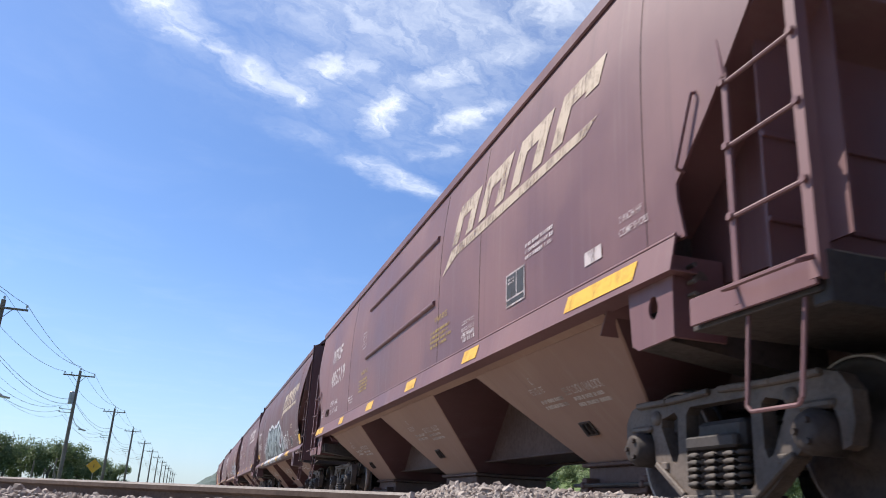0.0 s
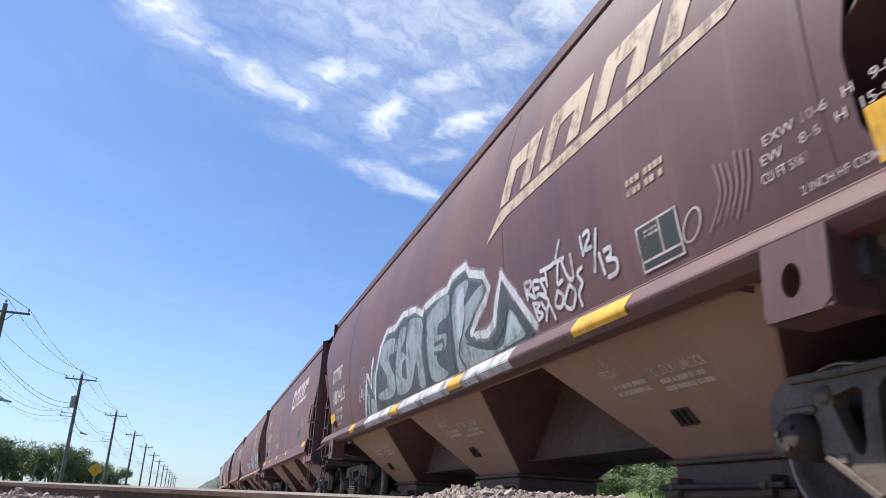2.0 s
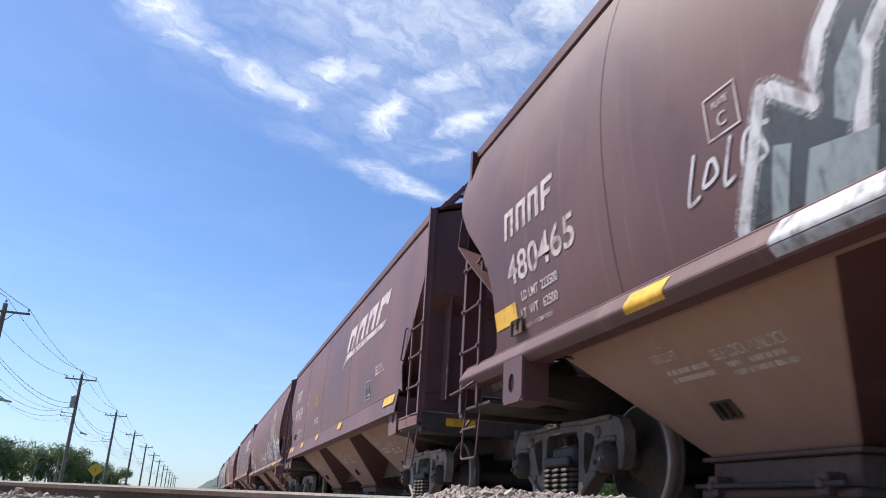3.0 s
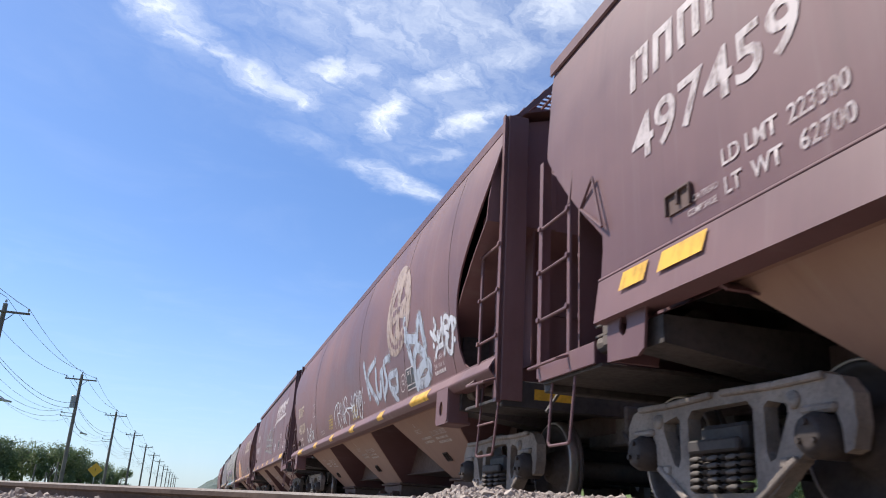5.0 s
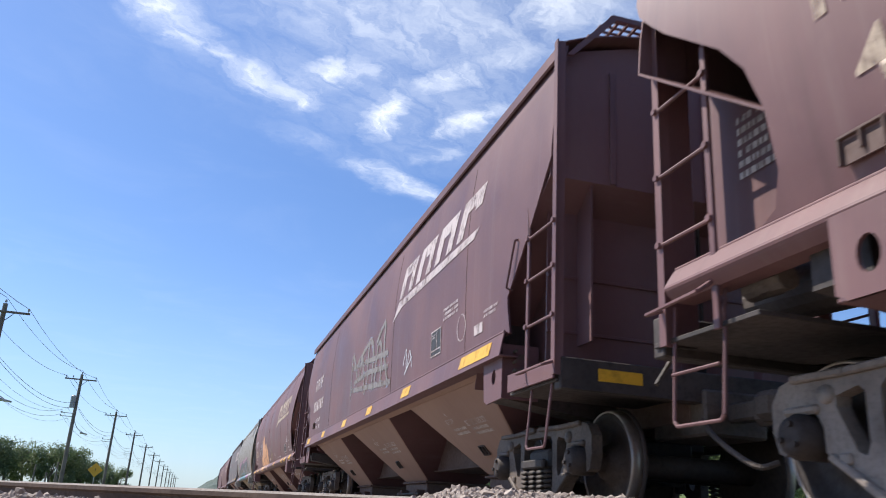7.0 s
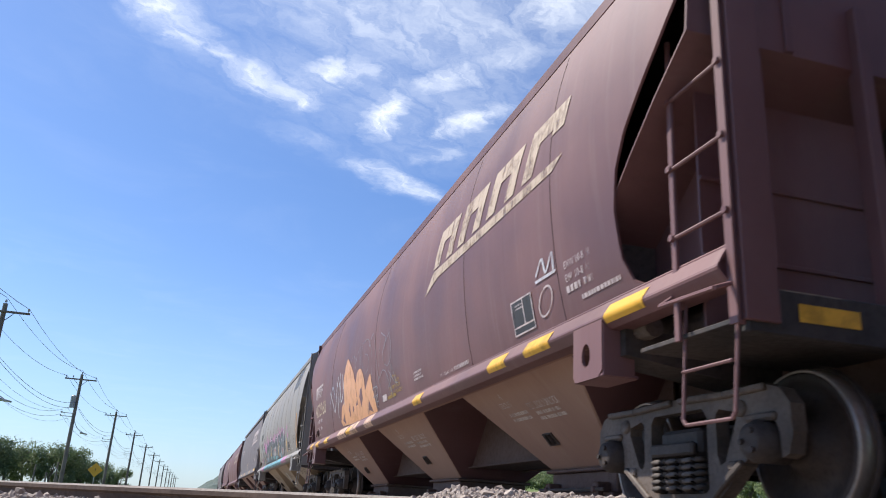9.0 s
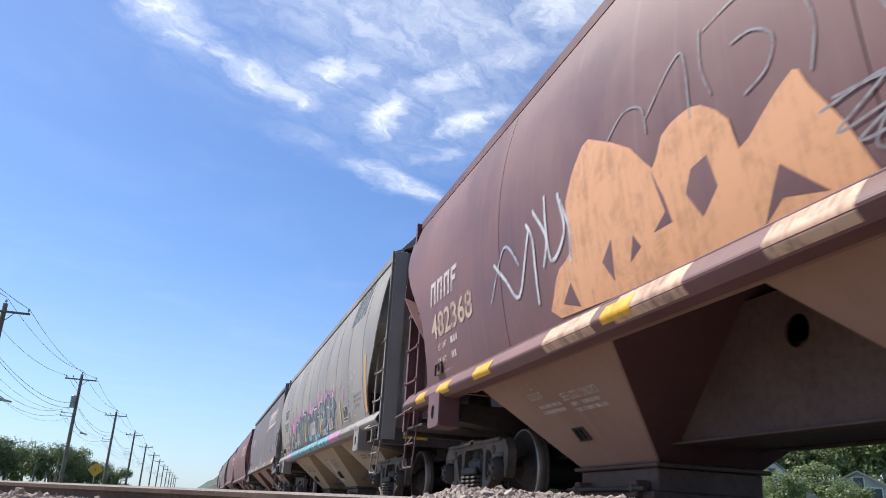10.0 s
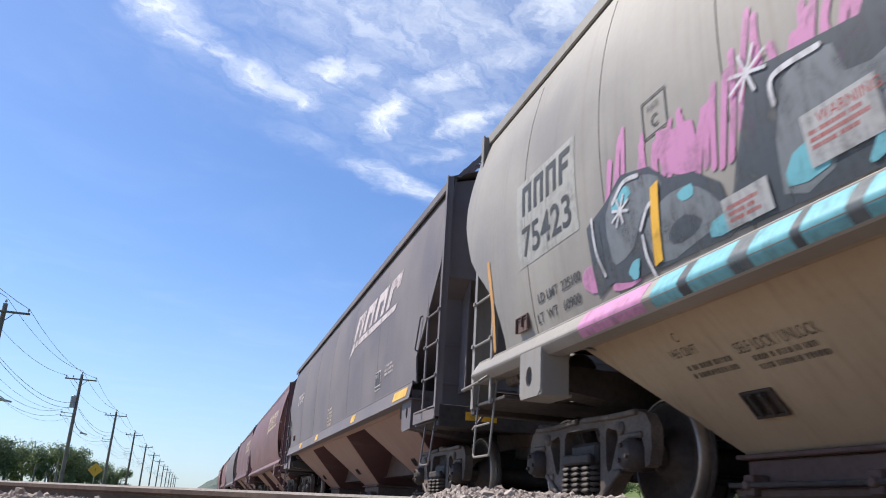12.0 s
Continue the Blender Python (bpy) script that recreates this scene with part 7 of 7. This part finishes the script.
def rail_profile():
    """Half outline of a flat-bottomed rail, height 0 at its top."""
    half = [(0.0, 0.0), (0.028, -0.002), (0.036, -0.012), (0.036, -0.034), (0.012, -0.046), (0.009, -0.075), (0.010, -0.128), (0.03, -0.142), (0.068, -0.152), (0.07, -0.165)]
    return [(-x, z) for x, z in reversed(half[1:])] + half


def rail_mesh(line):
    bm = bmesh.new()
    prof = rail_profile()
    rings = []
    for i, p in enumerate(line):
        ahead = (line[min(i + 1, len(line) - 1)] - line[max(i - 1, 0)]).normalized()
        across = Vector((ahead.y, -ahead.x, 0)).normalized()
        rings.append([bm.verts.new(p + across * u + Vector((0, 0, v))) for u, v in prof])
    for a, b in zip(rings, rings[1:]):
        for i in range(len(prof)):
            j = (i + 1) % len(prof)
            f = bm.faces.new((a[i], a[j], b[j], b[i]))
            f.material_index = 1 if 7 <= i <= 10 else 0
    bm.faces.new(rings[0])
    bm.faces.new(rings[-1])
    bmesh.ops.recalc_face_normals(bm, faces=bm.faces[:])
    return bm


BEND, RADIUS = 105.0, 700.0      # where the track begins to curve away, and how tightly


def on_track(s):
    """The pose of a car whose middle is s metres up the track."""
    if s <= BEND:
        return pose(TRACK_X, s, 0)
    a = (s - BEND) / RADIUS
    return pose(TRACK_X + RADIUS * (1 - math.cos(a)), BEND + RADIUS * math.sin(a), 0, 0, 0, -math.degrees(a))


def make_track():
    track = tagged(new("railway_track"), "rusty steel rails on dark timber ties", "track", kind="structure")
    marks = [-160, -20, 0, 20, 60, 105] + list(range(115, 340, 10))
    for s in (-1, 1):
        part("rail", rail_mesh([on_track(m) @ Vector((s * 0.753, 0, 0)) for m in marks]), (RAIL, TREAD), track)
    tie = bmesh.new()
    box(tie, (-1.3, -0.11, -0.34), (1.3, 0.11, -0.166), 0.012)
    mesh = bpy.data.meshes.new("tie")
    tie.to_mesh(mesh)
    tie.free()
    mesh.materials.append(TIMBER)
    for k in range(170):
        part("tie", mesh, None, track, at=on_track(-8 + k * 0.55))


make_track()
A, B = Vector((-1.4, 6.7, 0.0)), Vector((0.75, 3.25, 0.008))
spare = part("siding_rail", rail_mesh([A + (B - A) * t for t in (-3.0, -1.0, 0.0, 0.5, 1.0, 1.35)]), (RAIL, RAIL_TOP))
tagged(spare, "rust-brown steel rail half sunk in pale ballast", "rail")

# ---- utility poles, wires, trees ----
POLE_X, POLE_Y, POLE_STEP, POLE_TOP = -12.0, 81.2, 35.3, 10.80


def utility_pole(y, top, extra=False):
    pole = tagged(new("utility_pole"), "weathered wooden utility pole with a crossarm", "utility pole", "poles along the railway")
    pole.matrix_basis = pose(POLE_X, y, -0.25)
    h = top + 0.25
    bm = bmesh.new()
    rod(bm, (0, 0, 0), (0, 0, h - 0.25), 0.20, 12, 0.13)
    part("shaft", bm, POLE_WOOD, pole)
    bm = bmesh.new()
    z = h - 0.75
    box(bm, (-1.4, -0.22, z - 0.06), (1.4, -0.10, z + 0.06), 0.01)
    for s in (-1, 1):
        rod(bm, (s * 0.6, -0.16, z - 0.04), (s * 0.08, -0.14, z - 0.6), 0.022, 5)
    part("crossarm", bm, POLE_WOOD, pole)
    for x, zz in ((-1.3, z + 0.06), (0.0, h - 0.27), (1.3, z + 0.06), (-0.7, z + 0.06)):
        bm = bmesh.new()
        rod(bm, (x, -0.16 if x else 0, zz), (x, -0.16 if x else 0, zz + 0.12), 0.02, 6)
        rod(bm, (x, -0.16 if x else 0, zz + 0.1), (x, -0.16 if x else 0, zz + 0.25), 0.075, 8, 0.05)
        part("insulator", bm, PORCELAIN, pole)
    bm = bmesh.new()
    for s, zz in ((-1, h - 3.9), (-1, h - 4.2)):
        box(bm, (-1.15, -0.05, zz - 0.03), (0.0, 0.05, zz + 0.03), 0.008)
        rod(bm, (-1.15, 0, zz), (-1.15, 0, zz + 0.14), 0.05, 8)
    part("cable_bracket", bm, GALV, pole)
    if extra:
        bm = bmesh.new()
        rod(bm, (-0.30, -0.2, h - 3.4), (-0.30, -0.2, h - 2.35), 0.24, 16)
        rod(bm, (-0.30, -0.2, h - 2.35), (-0.30, -0.2, h - 2.25), 0.24, 16, 0.12)
        part("transformer", bm, PORCELAIN, pole)
        bm = bmesh.new()
        pipe(bm, smooth_line([(0.1, 0, h - 4.5), (0.5, -0.1, h - 5.2), (1.1, -0.2, h - 5.6)], 4), 0.03)
        rod(bm, (0.85, -0.2, h - 5.62), (1.5, -0.2, h - 5.72), 0.09, 8, 0.05)
        part("lamp_arm", bm, GALV, pole)
    return pole


def wire(name, drop, x, sag, radius, label):
    """One conductor hung from pole to pole."""
    bm = bmesh.new()
    for k in range(-2, 11):
        (y0, h0), (y1, h1) = pole_line(k), pole_line(k + 1)
        line = []
        for i in range(11):
            t = i / 10
            line.append(Vector((x, y0 + (y1 - y0) * t, h0 + (h1 - h0) * t - drop - 4 * sag * t * (1 - t))))
        pipe(bm, line, radius, 4)
    ob = part(name, bm, WIRE)
    return tagged(ob, label, "overhead wire", "wires between the poles")


def pole_line(k):
    """Where pole k stands and how high it reaches; the nearer ones are set a little closer."""
    return (POLE_Y + k * POLE_STEP, POLE_TOP) if k >= 0 else (POLE_Y + k * 32.2, POLE_TOP - 0.62)


for k in range(-2, 12):
    utility_pole(*pole_line(k), k in (-1, 0))
for drop, x, sag, radius in ((-0.1, 0.0, 0.75, 0.016), (0.45, 1.3, 0.75, 0.016), (0.45, -1.3, 0.75, 0.016)):
    wire("overhead_wire", drop, POLE_X + x, sag, radius, "thin black power line sagging between the poles")
for drop, x, sag, radius in ((2.9, -0.1, 0.9, 0.016), (3.3, 0.12, 0.95, 0.016), (3.65, -1.15, 1.0, 0.012), (4.05, -1.15, 1.05, 0.012), (4.4, -0.6, 1.1, 0.008), (3.5, -0.6, 0.95, 0.008)):
    wire("overhead_wire", drop, POLE_X + x, sag, radius, "thick black cable slung low between the poles")


def tree_meshes(seed, height, spread, leaves, size, squat=0.55):
    """Trunk with limbs, and a crown of leaf blades in uneven clumps."""
    rnd = random.Random(seed)
    wood = bmesh.new()
    fork = height * 0.32
    rod(wood, (0, 0, -0.3), (0, 0, fork), 0.03 * height, 9, 0.02 * height)
    clumps = []
    for k in range(9):
        a = k * 2.4 + rnd.uniform(-0.4, 0.4)
        reach = spread * rnd.uniform(0.35, 0.8)
        tip = Vector((reach * math.cos(a), reach * math.sin(a), height * rnd.uniform(squat, 0.86)))
        base = Vector((0, 0, fork * rnd.uniform(0.7, 1.0)))
        rod(wood, base, (base + tip) / 2 + Vector((0, 0, 0.06 * height)), 0.014 * height, 6, 0.009 * height)
        rod(wood, (base + tip) / 2 + Vector((0, 0, 0.06 * height)), tip, 0.009 * height, 5, 0.004 * height)
        clumps.append((tip, spread * rnd.uniform(0.30, 0.50)))
    clumps.append((Vector((0, 0, height * 0.82)), spread * 0.5))
    clumps += [(Vector((spread * rnd.uniform(-0.8, 0.8), spread * rnd.uniform(-0.8, 0.8), height * rnd.uniform(0.22, 0.6))), spread * rnd.uniform(0.25, 0.42)) for _ in range(8)]
    verts, faces = [], []
    for i in range(leaves):
        centre, radius = clumps[rnd.randrange(len(clumps))]
        d = Vector((rnd.gauss(0, 1), rnd.gauss(0, 1), rnd.gauss(0, 0.8))).normalized() * radius * rnd.uniform(0.55, 1.08)
        p = centre + d
        n = (d.normalized() + Vector((rnd.uniform(-1, 1), rnd.uniform(-1, 1), rnd.uniform(-0.4, 1.0)))).normalized()
        u = n.orthogonal().normalized() * size * rnd.uniform(0.6, 1.3)
        u.rotate(Matrix.Rotation(rnd.uniform(0, 6.28), 3, n))
        v = n.cross(u) * rnd.uniform(0.5, 0.8)
        b = len(verts)
        verts += [p - u, p - v, p + u, p + v]
        faces.append((b, b + 1, b + 2, b + 3))
    crown = bpy.data.meshes.new("crown")
    crown.from_pydata([tuple(v) for v in verts], [], faces)
    trunk = bpy.data.meshes.new("trunk")
    wood.to_mesh(trunk)
    wood.free()
    trunk.materials.append(BARK)
    return trunk, crown


LEAF_PALE = leafy("sunlit_slope_foliage", (0.155, 0.205, 0.085), (0.26, 0.31, 0.145))
SLOPE_KINDS = [(tree_meshes(s + 20, 10, 4.4, 3000, 0.28, 0.45), LEAF_PALE) for s in range(3)]
KINDS = [(tree_meshes(s, 10, 4.2 + 0.4 * (s % 3), 7000, 0.21, 0.45), (LEAF, LEAF_DARK)[s % 2]) for s in range(5)]
for (trunk, crown), leaf in KINDS + SLOPE_KINDS:
    crown.materials.append(leaf)


def tree(x, y, height, k, label="leafy green broadleaf tree in full summer leaf", wide=1.0, kinds=KINDS):
    (trunk, crown), leaf = kinds[k % len(kinds)]
    thing = tagged(new("tree"), label, "tree", "trees beside the railway")
    s = height / 10
    thing.matrix_basis = pose(x, y, ground_height(x, y), 0, 0, 67 * k)
    part("trunk", trunk, None, thing).scale = (s * wide, s * wide, s)
    part("crown", crown, None, thing).scale = (s * wide, s * wide, s)
    return thing


def by_bearing(degrees, distance):
    a = radians(degrees)
    return distance * math.sin(a), distance * math.cos(a)


# left of the track, behind the poles
for k, (bearing, distance, height, wide) in enumerate(((-14.6, 150, 10.4, 1.0), (-12.9, 148, 10.2, 0.85), (-11.6, 150, 9.6, 0.85), (-10.6, 156, 8.6, 0.7), (-9.1, 150, 9.3, 0.82), (-8.2, 154, 9.0, 0.8),
                                                       (-7.3, 158, 7.4, 0.8), (-6.5, 165, 7.2, 0.8), (-5.9, 172, 6.8, 0.75), (-4.95, 190, 7.0, 0.75), (-17, 140, 10, 1), (-20, 130, 10, 1))):
    tree(*by_bearing(bearing, distance), height * 0.84, k, wide=wide * 1.2)
# a wooded slope beyond the train
rng = random.Random(8)
for k in range(60):
    bearing = 16.5 + k * 0.55
    tree(*by_bearing(bearing, (100, 122, 142)[k % 3] + 14 * rng.random()), 7.5 + 3.0 * rng.random(), k + 2, "dense green tree on the wooded slope", 1.15, SLOPE_KINDS)
for k in range(16):
    tree(*by_bearing(20 + k * 1.7 + rng.random(), 74 + 12 * rng.random()), 2.4 + 2.0 * rng.random(), k, "low rounded green bush on the lawn", 1.35, SLOPE_KINDS)


def road_sign(x, y, height, size=0.76):
    """Yellow diamond warning sign on a steel post."""
    sign = tagged(new("road_sign"), "yellow diamond warning sign on a steel post", "road sign")
    sign.matrix_basis = pose(x, y, ground_height(x, y))
    bm = bmesh.new()
    box(bm, (-0.04, -0.02, 0), (0.04, 0.02, height + 0.3), 0.005)
    part("post", bm, GALV, sign)
    bm = bmesh.new()
    d = size * 0.72
    plate(bm, [(-d, height), (0, height - d), (d, height), (0, height + d)], (), 0.01, lambda u, v, w: (u, -0.03 - w, v))
    part("sign_panel", bm, SIGN, sign)
    bm = bmesh.new()
    rod(bm, (0, -0.045, height - 0.12), (0, -0.045, height + 0.14), 0.03, 6)
    part("sign_symbol", bm, WIRE, sign)


SIGN = rough_paint("yellow_sign_sheeting", (0.62, 0.33, 0.02), (0.68, 0.38, 0.03), 6, 0.5)
road_sign(*by_bearing(-6.5, 86), 2.25, 0.95)
for k, (bearing, distance, height) in enumerate(((-10.0, 92, 2.6), (-9.3, 90, 1.9), (-8.75, 88, 2.9), (-8.65, 95, 1.6))):
    bm = bmesh.new()
    rod(bm, (0, 0, -0.2), (0, 0, height), 0.09, 8, 0.075)
    x, y = by_bearing(bearing, distance)
    tagged(part("marker_post", bm, POLE_WOOD, at=pose(x, y, ground_height(x, y))), "short weathered wooden post in the grass", "post", "posts beside the track")


def house(x, y, width, depth, wall, rise, turn, label, paint):
    """A small house with a gabled roof, windows and a door."""
    thing = tagged(new("house"), label, "house", "houses on the slope")
    thing.matrix_basis = pose(x, y, ground_height(x, y) - 0.3, 0, 0, turn)
    bm = bmesh.new()
    w, d = width / 2, depth / 2
    plate(bm, [(-w, 0), (w, 0), (w, wall), (0, wall + rise), (-w, wall)], (), depth, lambda u, v, q: (u, -d + q, v))
    part("wall", bm, paint, thing)
    for s in (-1, 1):
        bm = bmesh.new()
        a, b = Vector((0, 0, wall + rise + 0.12)), Vector((s * (w + 0.4), 0, wall - 0.4 * rise / w + 0.12))
        ring = [(a.x, a.z), (b.x, b.z), (b.x, b.z - 0.16), (a.x, a.z - 0.16)]
        plate(bm, ring, (), depth + 0.8, lambda u, v, q: (u, -d - 0.4 + q, v))
        part("roof", bm, SHINGLE, thing)
    for k, (u, z) in enumerate(((-0.55, 1.0), (0.55, 1.0), (0.0, wall - 0.3))):
        bm = bmesh.new()
        box(bm, (u * w - 0.5, -d - 0.06, z), (u * w + 0.5, -d + 0.02, z + 1.2), 0.02)
        window = part("window", bm, TRIM, thing)
        bm = bmesh.new()
        box(bm, (u * w - 0.4, -d - 0.08, z + 0.1), (u * w + 0.4, -d - 0.05, z + 1.1))
        part("pane", bm, DARK_GLASS, window)
    bm = bmesh.new()
    box(bm, (-0.5, -d - 0.05, 0.1), (0.5, -d + 0.02, 2.2), 0.02)
    part("door", bm, WIRE, thing)


SHINGLE = rough_paint("grey_shingles", (0.17, 0.17, 0.18), (0.26, 0.26, 0.27), 4, 0.9)
TRIM = rough_paint("white_trim", (0.70, 0.70, 0.69), (0.78, 0.78, 0.77), 5, 0.6)
CLAP = rough_paint("white_siding", (0.62, 0.63, 0.64), (0.72, 0.72, 0.72), 3, 0.7)
TAN = rough_paint("grey_siding", (0.36, 0.37, 0.38), (0.46, 0.46, 0.46), 3, 0.7)
DARK_GLASS = rough_paint("dark_window_glass", (0.03, 0.035, 0.04), (0.05, 0.055, 0.06), 2, 0.15)
house(*by_bearing(38.3, 97), 3.9, 5, 2.3, 1.6, -25, "white clapboard house with a steep grey roof", CLAP)
house(*by_bearing(36.4, 99), 2.6, 4, 2.2, 1.3, 20, "small white house half hidden by trees", CLAP)
house(*by_bearing(40.2, 90), 6.0, 5, 1.7, 0.8, -40, "low grey outbuilding with a wide roof", TAN)
house(*by_bearing(43.8, 84), 5.0, 5, 2.2, 1.3, -50, "grey house with a gabled roof", TAN)


def hill(bearing, distance, width, height, seed):
    """A long wooded ridge far down the line."""
    rnd = random.Random(seed)
    bm = bmesh.new()
    cx, cy = by_bearing(bearing, distance)
    cols, rows = 60, 10
    grid = []
    for j in range(rows + 1):
        v = j / rows * 2 - 1
        row = []
        for i in range(cols + 1):
            u = i / cols * 2 - 1
            z = height * max(0, 1 - u * u) ** 0.5 * max(0, 1 - v * v) * (0.85 + 0.25 * noise.noise((i * 0.31, j * 0.4, seed)) + 0.10 * noise.noise((i * 1.7, j, seed)))
            row.append(bm.verts.new((cx + u * width / 2, cy + v * width / 5, z - 0.3)))
        grid.append(row)
    for a, b in zip(grid, grid[1:]):
        for i in range(cols):
            bm.faces.new((a[i], a[i + 1], b[i + 1], b[i]))
    ob = part("hill", bm, HILL)
    return tagged(ob, "hazy blue-green wooded hill on the horizon", "hill", kind="structure")


HILL = rough_paint("hazy_woodland", (0.075, 0.10, 0.085), (0.11, 0.135, 0.115), 0.3, 0.95)
hill(9.2, 1500, 500, 78, 2)

# ---- what moves ----
def motions():
    for car, middle in CARS:
        walk(car, [(k * 0.5, on_track(middle - SPEED * k * 0.5)) for k in range(25)])
    step = 2 / FPS
    turn = math.degrees(SPEED * step / 0.457)
    for wheel, y in TURNING:
        walk(wheel, [(k * step, pose(0, y, 0.457, turn * k)) for k in range(181)])


motions()
